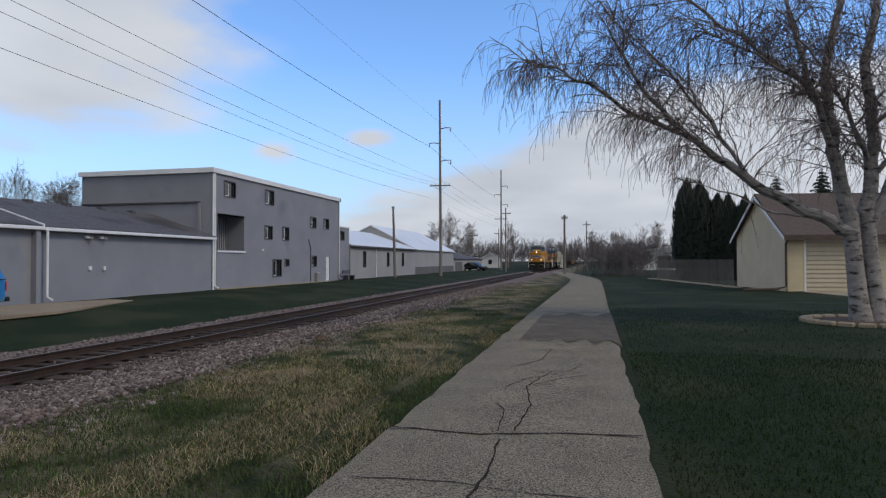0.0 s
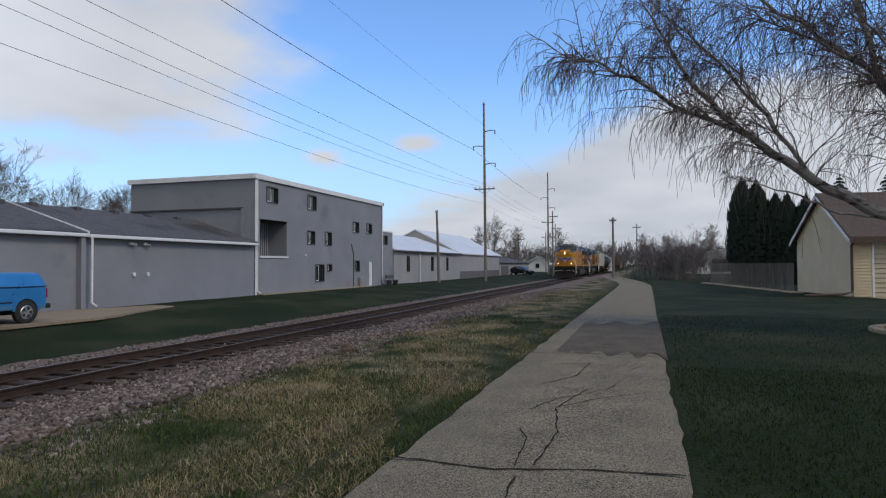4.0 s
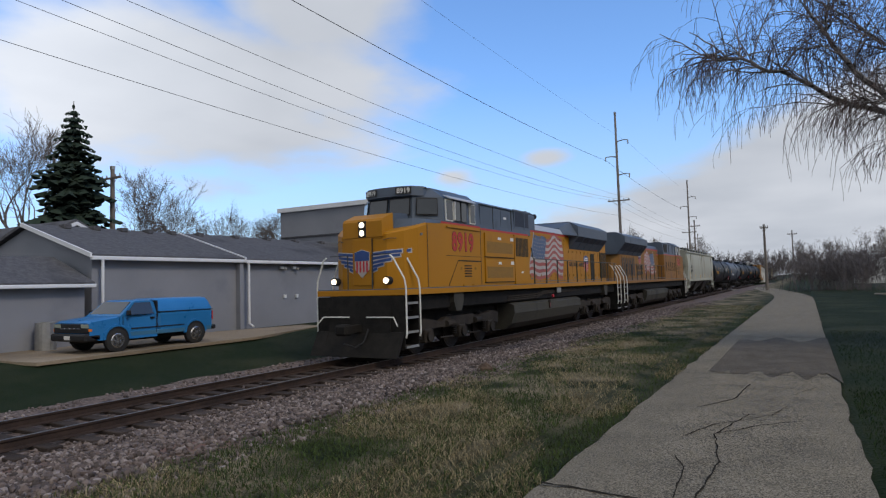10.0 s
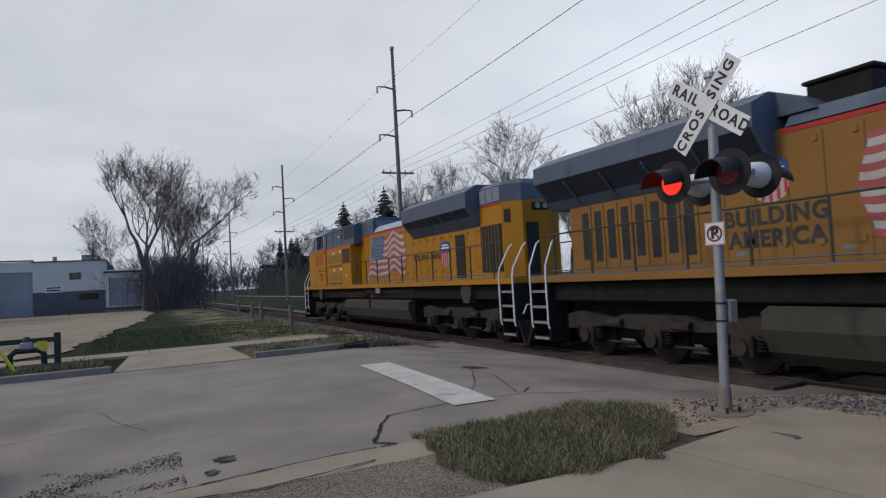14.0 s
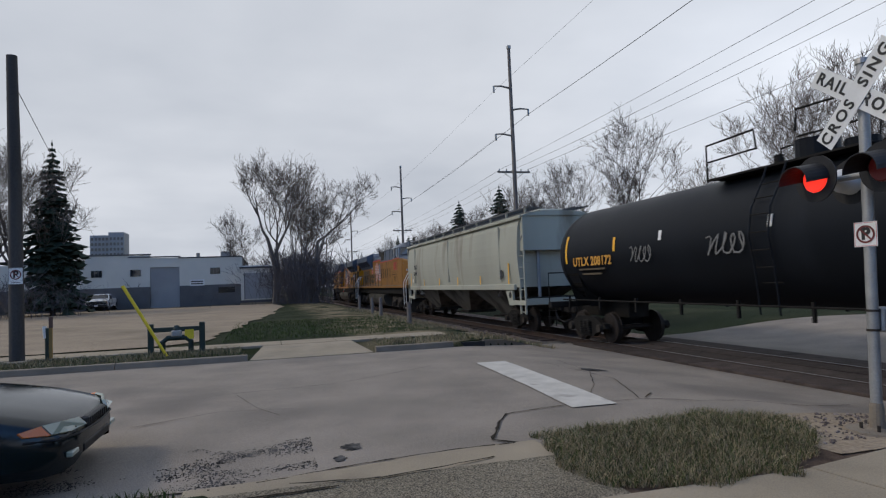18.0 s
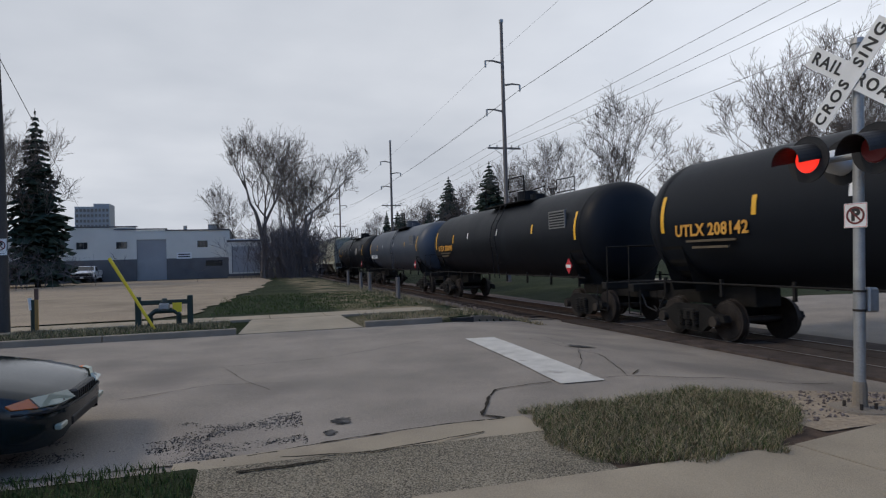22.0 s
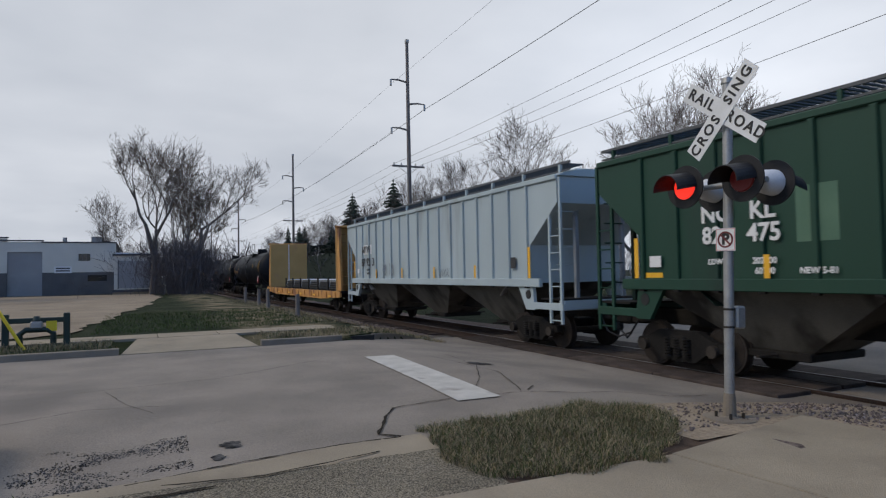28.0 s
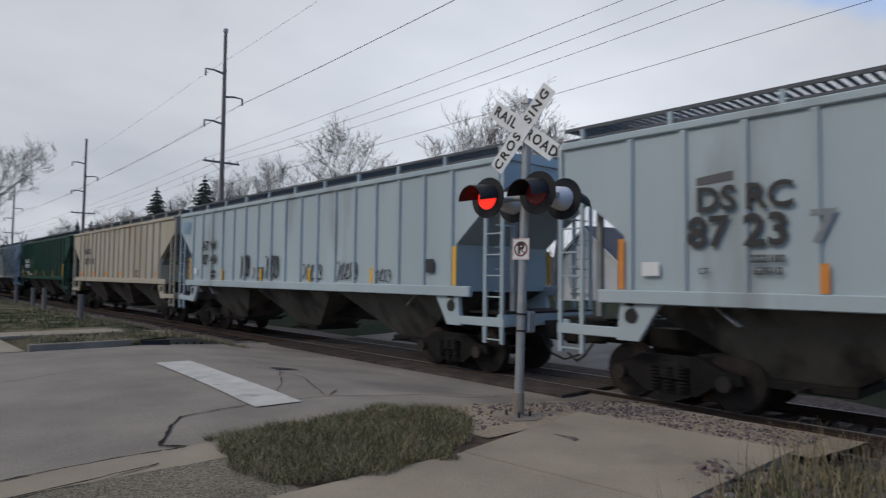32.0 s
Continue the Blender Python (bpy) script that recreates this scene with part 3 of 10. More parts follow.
def far_edge(x):
    return FAR_KERB - 2.6 * ease(-4.2, -9.5, x) + 1.2 * ease(-15, -24, x)


def steps(*parts):
    out = []
    for a, b, n in parts:
        out += list(np.linspace(a, b, n, endpoint=False))
    return out + [parts[-1][1]]


def sheet(xs, ys, height):
    """A grid of quads."""
    s = Shape()
    s.v = [(x, y, height(x, y)) for y in ys for x in xs]
    w = len(xs)
    s.f = [(j * w + i, j * w + i + 1, (j + 1) * w + i + 1, (j + 1) * w + i) for j in range(len(ys) - 1) for i in range(w - 1)]
    return s


def lie(x, y):
    z = land(x, y) - 0.14 * ease(1.9, 1.6, abs(x - TRACK)) + (noise.noise((x * 0.35, y * 0.35, 0)) * 0.03 if abs(y) < 120 and x < 60 else 0)
    if near_edge(x) + 0.05 > y > far_edge(x) - 0.02 and -60 < x < 40:
        z = min(z, street(x)) - 0.20
    elif -2.9 < x < 0.55 and -18.75 < y < -16.3:
        z -= 0.15
    elif -2.7 < x < 0.3 and y > -7.0:
        z -= 0.13 if y < -3.5 else 0.05
    elif -9.0 < x < -2.2 and -7.0 < y < -2.8:
        z -= 0.16
    return z


gx = steps((-2500, -300, 6), (-300, -60, 12), (-60, -24, 18), (-24, -14, 20), (-14, -5, 30), (-5, 1.5, 26), (1.5, 14, 25), (14, 60, 16), (60, 300, 8), (300, 2500, 6))
gy = steps((-2500, -300, 6), (-300, -80, 14), (-80, -24, 28), (-24, -18, 20), (-18, -16, 20), (-16, -9, 14), (-9, -4, 20), (-4, 12, 32), (12, 60, 48), (60, 140, 20), (140, 400, 8), (400, 2500, 6))
ground = part("ground", sheet(gx, gy, lie), "ground", smooth=True, fix=False)
tagged(ground, "mown green lawn with patches of dead winter grass", "ground", kind="structure")

# ballast under the line, with a ragged edge
def ballast_height(x, y):
    if x > -5.6:
        return land(x, y) + 0.015 * (1 - ease(-5.4, -4.9, x)) - 0.02 + 0.02 * noise.noise((x * 2, y * 2, 4))
    return land(x, y) + 0.035 + 0.025 * noise.noise((x * 1.8, y * 1.8, 1)) - 0.085 * ease(1.75, 1.45, abs(x - TRACK))


def ballast_strip(name, y0, y1, n, near):
    s = Shape()
    rows = 15
    for j in range(n + 1):
        y = y0 + (y1 - y0) * j / n
        a = -13.2 + 0.35 * noise.noise((y * 0.5, 3, 0)) + 0.2 * noise.noise((y * 2.5, 3, 0))
        b = near + 0.55 * noise.noise((y * 0.35, 9, 0)) + 0.25 * noise.noise((y * 1.9, 9, 0))
        for i in range(rows + 1):
            x = a + (b - a) * i / rows
            s.v.append((x, y, ballast_height(x, y)))
    w = rows + 1
    s.f = [(j * w + i, j * w + i + 1, (j + 1) * w + i + 1, (j + 1) * w + i) for j in range(n) for i in range(rows)]
    ob = part(name, s, "ballast_bed", fix=False, smooth=True)
    return tagged(ob, "crushed pinkish-grey ballast stones under the railway line", "ballast", kind="structure")


ballast_strip("ballast_bed", -6.3, 150, 300, -5.0)
ballast_strip("ballast_bed", -260, -19.5, 220, -6.6)

# ballast stones
def scatter_stones(name, spots, seed, small=0.016, large=0.044):
    rng = np.random.default_rng(seed)
    ico = bmesh.new()
    bmesh.ops.create_icosphere(ico, subdivisions=1, radius=1)
    bv = np.array([v.co for v in ico.verts])
    bf = np.array([[v.index for v in f.verts] for f in ico.faces])
    ico.free()
    n = len(spots)
    size = rng.uniform(small, large, (n, 1, 1))
    shape = bv[None] * (1 + rng.uniform(-0.28, 0.28, (n, len(bv), 1))) * rng.uniform(0.65, 1.25, (n, 1, 3)) * size
    a = rng.uniform(0, 6.28, n)
    c, s = np.cos(a)[:, None], np.sin(a)[:, None]
    x, y = shape[..., 0] * c - shape[..., 1] * s, shape[..., 0] * s + shape[..., 1] * c
    v = np.stack([x, y, shape[..., 2]], -1) + np.array(spots)[:, None]
    f = (bf[None] + (np.arange(n) * len(bv))[:, None, None]).reshape(-1, 3)
    me = bpy.data.meshes.new(name)
    me.from_pydata(v.reshape(-1, 3).tolist(), [], f.tolist())
    ob = part(name, me, M["stone_each"])
    return tagged(ob, "loose angular ballast stones beside the rails", "ballast stones", kind="stuff")


def stone_each():
    m = surf("ballast_stone_each", (0.16, 0.14, 0.13), (0.50, 0.44, 0.41), 9, 0.92, bump=0.3, grain=50)
    nt, ln = m.node_tree.nodes, m.node_tree.links
    geo = nt.new("ShaderNodeNewGeometry")
    r = nt.new("ShaderNodeValToRGB")
    r.color_ramp.elements[0].color = (0.055, 0.045, 0.042, 1)
    r.color_ramp.elements[1].color = (0.29, 0.25, 0.235, 1)
    for pos, c in ((0.3, (0.085, 0.067, 0.060)), (0.6, (0.135, 0.105, 0.095)), (0.85, (0.19, 0.155, 0.14))):
        el = r.color_ramp.elements.new(pos)
        el.color = (*c, 1)
    ln.new(geo.outputs["Random Per Island"], r.inputs[0])
    ln.new(r.outputs[0], nt["Principled BSDF"].inputs["Base Color"])
    return m


M["stone_each"] = stone_each()
rng = np.random.default_rng(5)
spots = []
for y0, y1, x0, x1, per in ((-3.5, 9, -9.9, -5.0, 190), (9, 20, -9.9, -4.9, 120), (20, 45, -9.9, -4.7, 40), (2, 40, -13.2, -11.8, 40), (2, 30, -11.4, -10.2, 25), (-6.3, -3.5, -9.6, -7.9, 70), (-60, -24, -9.9, -7.2, 22)):
    k = int(per * (y1 - y0) * (x1 - x0))
    for x, y in zip(rng.uniform(x0, x1, k), rng.uniform(y0, y1, k)):
        edge = (-5.0 if y > -6 else -6.6) + 0.55 * noise.noise((y * 0.35, 9, 0)) + 0.25 * noise.noise((y * 1.9, 9, 0))
        if x < edge - abs(rng.normal(0, 0.12)) + 0.1:
            spots.append((x, y, ballast_height(x, y) + rng.uniform(-0.005, 0.02)))
scatter_stones("ballast_stones", spots, 8)

# ---------------------------------------------------------------- railway track
track = thing("railway_track", "straight single railway line on dark wooden ties", "railway track", kind="structure")
for side in (-0.752, 0.752):
    x = TRACK + side
    base = RAIL_TOP - 0.17
    web = Shape().prism([(x - 0.07, base), (x + 0.07, base), (x + 0.07, base + 0.012), (x + 0.012, base + 0.035), (x + 0.01, base + 0.125),
                         (x + 0.034, base + 0.135), (x + 0.036, RAIL_TOP - 0.006), (x - 0.036, RAIL_TOP - 0.006), (x - 0.034, base + 0.135),
                         (x - 0.01, base + 0.125), (x - 0.012, base + 0.035), (x - 0.07, base + 0.012)], "y", -260, 160)
    r = part("rail", web, "rail", track, "rust-brown steel rail")
    part("rail_head", Shape().box(x - 0.019, x + 0.019, -260, 160, RAIL_TOP - 0.006, RAIL_TOP + 0.001), "rail_head", r, "bright worn running surface")
tie_mesh = [Shape().box(-1.3, 1.3, -0.115, 0.115, -0.17, 0, 0.012).mesh("tie") for _ in range(1)]
tie_rng = random.Random(4)
far_ties = Shape()
for k in range(-480, 300):
    y = k * 0.53
    if -18.8 < y < -7.4:
        continue
    dx, dz, a = tie_rng.uniform(-0.12, 0.12), tie_rng.uniform(-0.012, 0.012), tie_rng.uniform(-1.3, 1.3)
    m = pose(TRACK + dx, y, RAIL_TOP - 0.168 + dz, 0, 0, a)
    if -7.5 < y < 58 or -60 < y < -18:
        o = part("tie", tie_mesh[0], "tie", track)
        o.matrix_local = m
    else:
        far_ties.box(-1.3, 1.3, -0.115, 0.115, -0.17, 0, m=m)
tagged(part("far_ties", far_ties, "tie", track, fix=False), "dark ties farther along the line", kind="stuff")

# ---------------------------------------------------------------- street, crossing, kerbs
def ribbon(xs, lo, hi, height, n=8):
    s = Shape()
    for x in xs:
        a, b = lo(x), hi(x)
        for i in range(n + 1):
            y = a + (b - a) * i / n
            s.v.append((x, y, height(x, y)))
    w = n + 1
    s.f = [(j * w + i, (j + 1) * w + i, (j + 1) * w + i + 1, j * w + i + 1) for j in range(len(xs) - 1) for i in range(n)]
    return s


rx = steps((-60, -20, 20), (-20, -3, 50), (-3, 40, 50))
crown = lambda x, y: street(x) + 0.05 * (1 - ((y + 11.7) / 5.2) ** 2) * ease(-8, -3, x) + 0.008 * noise.noise((x * 0.9, y * 0.9, 2)) - 0.10 * ease(-2.5, 0.6, x) * ease(-9.6, -7.0, y)
road = part("road", ribbon(rx, far_edge, near_edge, crown, 14), "asphalt_road", smooth=True, fix=False)
tagged(road, "worn grey concrete street with cracks and patches", "road", kind="structure")

# rubber and timber panels between and beside the rails
crossing = thing("level_crossing", "dark timber panels of the level crossing between the rails", "level crossing", kind="structure")
for x0, x1 in ((TRACK - 1.65, TRACK - 0.83), (TRACK - 0.65, TRACK - 0.03), (TRACK + 0.03, TRACK + 0.65), (TRACK + 0.83, TRACK + 1.65)):
    for k in range(4):
        part("panel", Shape().box(x0, x1, -18.6 + k * 2.75, -18.6 + k * 2.75 + 2.73, RAIL_TOP - 0.12, RAIL_TOP - 0.008 + 0.003 * (k % 2), 0.01), "tie", crossing)


def line_strip(name, pts, width, material, parent=None, lift=0.012, height=crown, label=""):
    """A thin strip that lies on a surface: a crack, a joint, a painted line."""
    s = Shape()
    rr = random.Random(len(pts) * 7 + int(abs(pts[0][0]) * 100))
    fine = []
    for (x0, y0), (x1, y1) in zip(pts, pts[1:]):
        n = max(2, int(math.hypot(x1 - x0, y1 - y0) / 0.12))
        fine += [(x0 + (x1 - x0) * i / n + rr.uniform(-0.012, 0.012), y0 + (y1 - y0) * i / n + rr.uniform(-0.012, 0.012)) for i in range(n)]
    fine.append(pts[-1])
    for i, (x, y) in enumerate(fine):
        x1, y1 = fine[min(i + 1, len(fine) - 1)]
        x0, y0 = fine[max(i - 1, 0)]
        d = math.hypot(x1 - x0, y1 - y0) or 1
        w = width * rr.uniform(0.4, 1.2) / 2
        nx, ny = -(y1 - y0) / d * w, (x1 - x0) / d * w
        s.v += [(x + nx, y + ny, height(x + nx, y + ny) + lift), (x - nx, y - ny, height(x - nx, y - ny) + lift)]
    s.f = [(2 * i, 2 * i + 1, 2 * i + 3, 2 * i + 2) for i in range(len(fine) - 1)]
    return part(name, s, material, parent, label, fix=False)


for pts, w in (([(-2.9, -8.2), (-3.8, -8.35), (-4.9, -8.3), (-5.6, -8.05), (-6.4, -8.2), (-7.2, -7.9), (-8.1, -8.0)], 0.035),
               ([(-2.7, -7.9), (-2.9, -8.2)], 0.06), ([(-2.7, -7.9), (-2.3, -7.1), (-2.6, -6.85)], 0.07),
               ([(2.6, -6.95), (0.3, -6.85), (-0.9, -6.98), (-2.5, -6.9)], 0.05),
               ([(1.6, -9.4), (0.6, -9.9), (-0.4, -9.7)], 0.02), ([(0.4, -11.2), (0.1, -10.0), (-0.2, -9.3)], 0.018),
               ([(-3.2, -12.9), (-1.2, -11.6), (0.8, -11.3)], 0.02), ([(-5.4, -12.6), (-5.6, -10.2), (-4.9, -8.4)], 0.025),
               ([(-4.2, -8.5), (-4.9, -9.6), (-5.7, -11.2), (-6.0, -13.2)], 0.02), ([(-5.0, -8.4), (-5.3, -8.7)], 0.05)):
    line_strip("crack", pts, w * 0.6, "crack", road)
stripe = Shape()
n = 22
for i in range(n + 1):
    y = -8.15 - 4.75 * i / n
    xa, xb = -3.78 - 0.32 * i / n, -4.42 - 0.30 * i / n
    for x in (xa + 0.012 * noise.noise((y * 5, 0, 0)), xb + 0.012 * noise.noise((y * 5, 3, 0))):
        stripe.v.append((x, y, crown(x, y) + 0.014))
stripe.f = [(2 * i, 2 * i + 1, 2 * i + 3, 2 * i + 2) for i in range(n)]
part("stop_line", stripe, "line_paint", road, "worn white stop line", fix=False)


def blot(name, cx, cy, rx_, ry_, material, seed, parent=road, height=crown, lift=0.013, label="", n=40):
    s = Shape()
    s.v = [(cx, cy, height(cx, cy) + lift)]
    for i in range(n):
        a = 2 * math.pi * i / n
        k = 0.75 + 0.5 * noise.noise((math.cos(a) * 1.3, math.sin(a) * 1.3, seed)) + 0.25 * noise.noise((math.cos(a) * 4, math.sin(a) * 4, seed))
        x, y = cx + rx_ * k * math.cos(a), cy + ry_ * k * math.sin(a)
        s.v.append((x, y, height(x, y) + lift))
    s.f = [(0, 1 + i, 1 + (i + 1) % n) for i in range(n)]
    return part(name, s, material, parent, label, fix=False)


blot("pothole", -5.9, -11.4, 0.38, 0.22, "asphalt_dark", 3)
blot("oil_stain", -0.9, -7.6, 0.16, 0.13, "asphalt_dark", 5)
blot("oil_stain", -0.72, -7.25, 0.10, 0.10, "asphalt_dark", 6)
crumbs, crumb_rng = Shape(), random.Random(31)
for _ in range(9000):
    x, y = crumb_rng.uniform(-0.5, 2.3), crumb_rng.uniform(-8.2, -6.95)
    if noise.noise((x * 1.1, y * 2.6, 5)) + 0.35 * noise.noise((x * 5, y * 7, 2)) - 0.35 * abs(y + 7.4) + 0.5 * crumb_rng.uniform(-0.5, 0.5) > 0.10:
        a, q = crumb_rng.uniform(0, 6.28), crumb_rng.uniform(0.004, 0.013)
        z = crown(x, y) + 0.004
        b = len(crumbs.v)
        crumbs.v += [(x + q * crumb_rng.uniform(0.6, 1.3) * math.cos(a + k * 1.2566), y + q * crumb_rng.uniform(0.6, 1.3) * math.sin(a + k * 1.2566), z) for k in range(5)] + [(x, y, z + 0.006)]
        crumbs.f += [(b + k, b + (k + 1) % 5, b + 5) for k in range(5)]
tagged(part("tar_crumbs", crumbs, "asphalt_dark", road, "broken dark tar crumbs", fix=False), "broken dark tar crumbs", kind="stuff")

# near gutter and driveway apron of poured concrete
gutter = part("gutter", ribbon(steps((-2.7, 0.7, 16)), lambda x: -6.92, lambda x: -6.32 + 0.1 * noise.noise((x, 0, 3)), lambda x, y: crown(x, y) + 0.012, 3), "concrete", fix=False)
tagged(gutter, "broken pale concrete gutter along the street", "gutter", kind="structure")
apron = part("footway_apron", ribbon(steps((-2.72, 0.45, 15)), lambda x: -6.36, lambda x: -4.62, lambda x, y: 0.02 + 0.006 * noise.noise((x * 2, y * 2, 2)), 8), "asphalt_path", fix=False)
tagged(apron, "rough tan-grey ramp where the path meets the street", "path", kind="structure")
line_strip("crack", [(-0.2, -6.42), (-1.0, -6.28), (-2.1, -6.5)], 0.03, "crack", apron, height=lambda x, y: 0.02)
line_strip("crack", [(0.15, -6.15), (-0.6, -6.2)], 0.05, "crack", apron, height=lambda x, y: 0.02)

# far kerb with its dark storm inlet
kx = steps((-9.4, 12, 72))
kerb = thing("kerb", "grey concrete kerb with a dark storm inlet", "kerb", kind="structure")
pieces = [(-9.4, -7.4), (-7.4, -5.7), (-4.75, -2.7), (0.35, 3.2), (3.2, 6.4), (6.4, 12)]
for a, b in pieces:
    xs = steps((a + 0.01, b - 0.01, 10))
    s = Shape()
    for x in xs:
        y, h = far_edge(x), 0.13 * ease(-9.0, -6.8, x) + 0.02
        z = street(x)
        s.v += [(x, y + 0.0, z - 0.05), (x, y - 0.02, z + h - 0.015), (x, y - 0.035, z + h), (x, y - 0.17, z + h), (x, y - 0.17, z - 0.1)]
    s.f = [(5 * i + k, 5 * i + k + 1, 5 * i + 6 + k, 5 * i + 5 + k) for i in range(len(xs) - 1) for k in range(4)]
    s.f += [(0, 1, 2, 3, 4), tuple(5 * (len(xs) - 1) + k for k in (4, 3, 2, 1, 0))]
    part("kerb_stone", s, "kerb", kerb)
part("storm_inlet", Shape().box(-5.68, -4.77, far_edge(-5.2) - 0.16, far_edge(-5.2) - 0.05, -0.06, 0.10), "sign_black", kerb, "black mouth of the storm inlet")

# sidewalk beyond the street, slab by slab, and the driveway apron
def walk_line(x):
    return -20.1 - 0.35 * ease(-3, -9, x)


sidewalk = thing("sidewalk", "pale concrete sidewalk across the street", "sidewalk", kind="structure")
x = -9.6
while x < 14:
    w = 1.52
    s = Shape()
    for xx in (x, x + w - 0.02):
        for dy in (0, 1.25):
            s.v.append((xx, walk_line(xx) + dy, land(xx, -21) + 0.035 - 0.10 * (1 - ease(-9.6, -7.5, xx))))
    s.v += [(a, b, c - 0.12) for a, b, c in s.v]
    s.f = [(0, 2, 3, 1), (4, 5, 7, 6), (0, 1, 5, 4), (2, 6, 7, 3), (0, 4, 6, 2), (1, 3, 7, 5)]
    part("slab", s, "concrete", sidewalk)
    x += w
drive = Shape()
for x, y, z in ((-2.65, FAR_KERB - 0.02, 0.03), (0.32, FAR_KERB - 0.02, 0.03), (0.0, -18.82, 0.16), (-2.4, -18.82, 0.16)):
    drive.v.append((x, y, z))
drive.v += [(a, b, c - 0.12) for a, b, c in drive.v]
drive.f = [(0, 1, 2, 3), (7, 6, 5, 4), (0, 4, 5, 1), (1, 5, 6, 2), (2, 6, 7, 3), (3, 7, 4, 0)]
tagged(part("driveway_apron", drive, "concrete"), "pale concrete driveway apron at the kerb", "driveway", kind="structure")

# gravel yard before the warehouse
yard = Shape()
outline = [(8.5, -20.5), (3.2, -20.6), (1.9, -21.5), (1.2, -26), (-0.4, -40), (-1.6, -58), (-1.0, -69.5), (22, -71), (32, -64), (30, -40), (22, -28), (14, -21.5)]
cxy = (9, -45)
yard.v = [(*cxy, 0.165)]
ring = []
for (x0, y0), (x1, y1) in zip(outline, outline[1:] + outline[:1]):
    for i in range(12):
        t = i / 12
        x, y = x0 + (x1 - x0) * t, y0 + (y1 - y0) * t
        ring.append((x + 0.5 * noise.noise((x, y, 0)) * (abs(y) > 21), y + 0.3 * noise.noise((x, y, 5)), 0.165))
yard.v += ring
yard.f = [(0, 1 + i, 1 + (i + 1) % len(ring)) for i in range(len(ring))]
tagged(part("gravel_yard", yard, "gravel_lot"), "tan gravel yard in front of the warehouse", "yard", kind="structure")

# concrete footway slabs by the signal
footway = thing("footway", "pale concrete footway slabs beside the signal", "footway", kind="structure")
for quad in (((-4.42, -5.12), (-6.78, -5.52), (-6.98, -3.1), (-4.62, -3.1)), ((-1.05, -5.14), (-4.40, -5.10), (-4.60, -3.1), (-1.25, -3.0))):
    s = Shape()
    s.v = [(x, y, 0.03) for x, y in quad] + [(x, y, -0.12) for x, y in quad]
    s.f = [(0, 1, 2, 3), (7, 6, 5, 4), (0, 4, 5, 1), (1, 5, 6, 2), (2, 6, 7, 3), (3, 7, 4, 0)]
    part("slab", s, "concrete", footway)
bare = part("bare_soil", ribbon(steps((-5.4, -1.95, 22)), lambda x: -7.0, lambda x: -2.8, lambda x, y: 0.004 + 0.04 * max(0.0, 1 - ((x + 4.0) / 1.7) ** 2 - ((y + 6.2) / 1.0) ** 2) + 0.008 * noise.noise((x * 4, y * 4, 0)), 26), "mulch", fix=False)
tagged(bare, "bare brown soil between the street and the footway", "soil", kind="structure")
def bank(x, y):
    """The trodden gravel beside the footway, which stands over the ties and drops to them."""
    low = min(land(x, y), 0.0) * 0.55 + 0.02
    high = 0.02 - 0.12 * ease(-6.6, -8.5, x) - 0.32 * ease(-8.5, -9.2, x)
    return low + (high - low) * ease(-6.9, -5.7, y)


gp = part("gravel_margin", ribbon(steps((-9.2, -5.0, 30)), lambda x: near_edge(x) - 0.05, lambda x: -2.9 if x < -6.75 else -5.35, lambda x, y: bank(x, y) + 0.012 * noise.noise((x * 5, y * 5, 0)), 14), "gravel_lot", fix=False)
tagged(gp, "trodden gravel round the signal's foot", "gravel", kind="structure")

spots = []
for _ in range(1500):
    x, y = rng.uniform(-8.6, -4.9), rng.uniform(-6.8, -5.0)
    if y < -5.62 - 0.16 * (x + 6.8) * 0 or x < -6.9:
        spots.append((x, y, bank(x, y) + 0.002))
for _ in range(900):
    x, y = rng.uniform(-8.4, -6.95), rng.uniform(-5.6, -3.2)
    spots.append((x, y, bank(x, y) + 0.002))
tagged(scatter_stones("gravel_stones", spots, 12, 0.007, 0.022), "loose brown gravel round the signal's foot", "gravel", kind="stuff")

# ---------------------------------------------------------------- the path
def path_mid(y):
    return -0.9 + 0.12 * ease(10, 45, y) - 3.5 * ease(50, 95, y) - 14 * ease(80, 150, y)


def path_z(x, y):
    return land(x, y) + 0.018 + 0.006 * noise.noise((x * 0.8, y * 0.8, 6))


py_ = steps((-4.6, 40, 130), (40, 120, 60))
s = Shape()
for y in py_:
    for i in range(9):
        w = 1.21 + 0.06 * noise.noise((y * 1.4, 1 if i < 4 else 5, 0)) + 0.04 * noise.noise((y * 5.5, 1 if i < 4 else 5, 3))
        x = path_mid(y) + (i / 4 - 1) * w
        s.v.append((x, y, path_z(x, y) - (0.02 if i in (0, 8) else 0)))
s.f = [(j * 9 + i, j * 9 + i + 1, (j + 1) * 9 + i + 1, (j + 1) * 9 + i) for j in range(len(py_) - 1) for i in range(8)]
path = part("footpath", s, "asphalt_path", fix=False, smooth=True)
tagged(path, "tan-grey asphalt footpath with cracks and cross joints", "path", kind="structure")
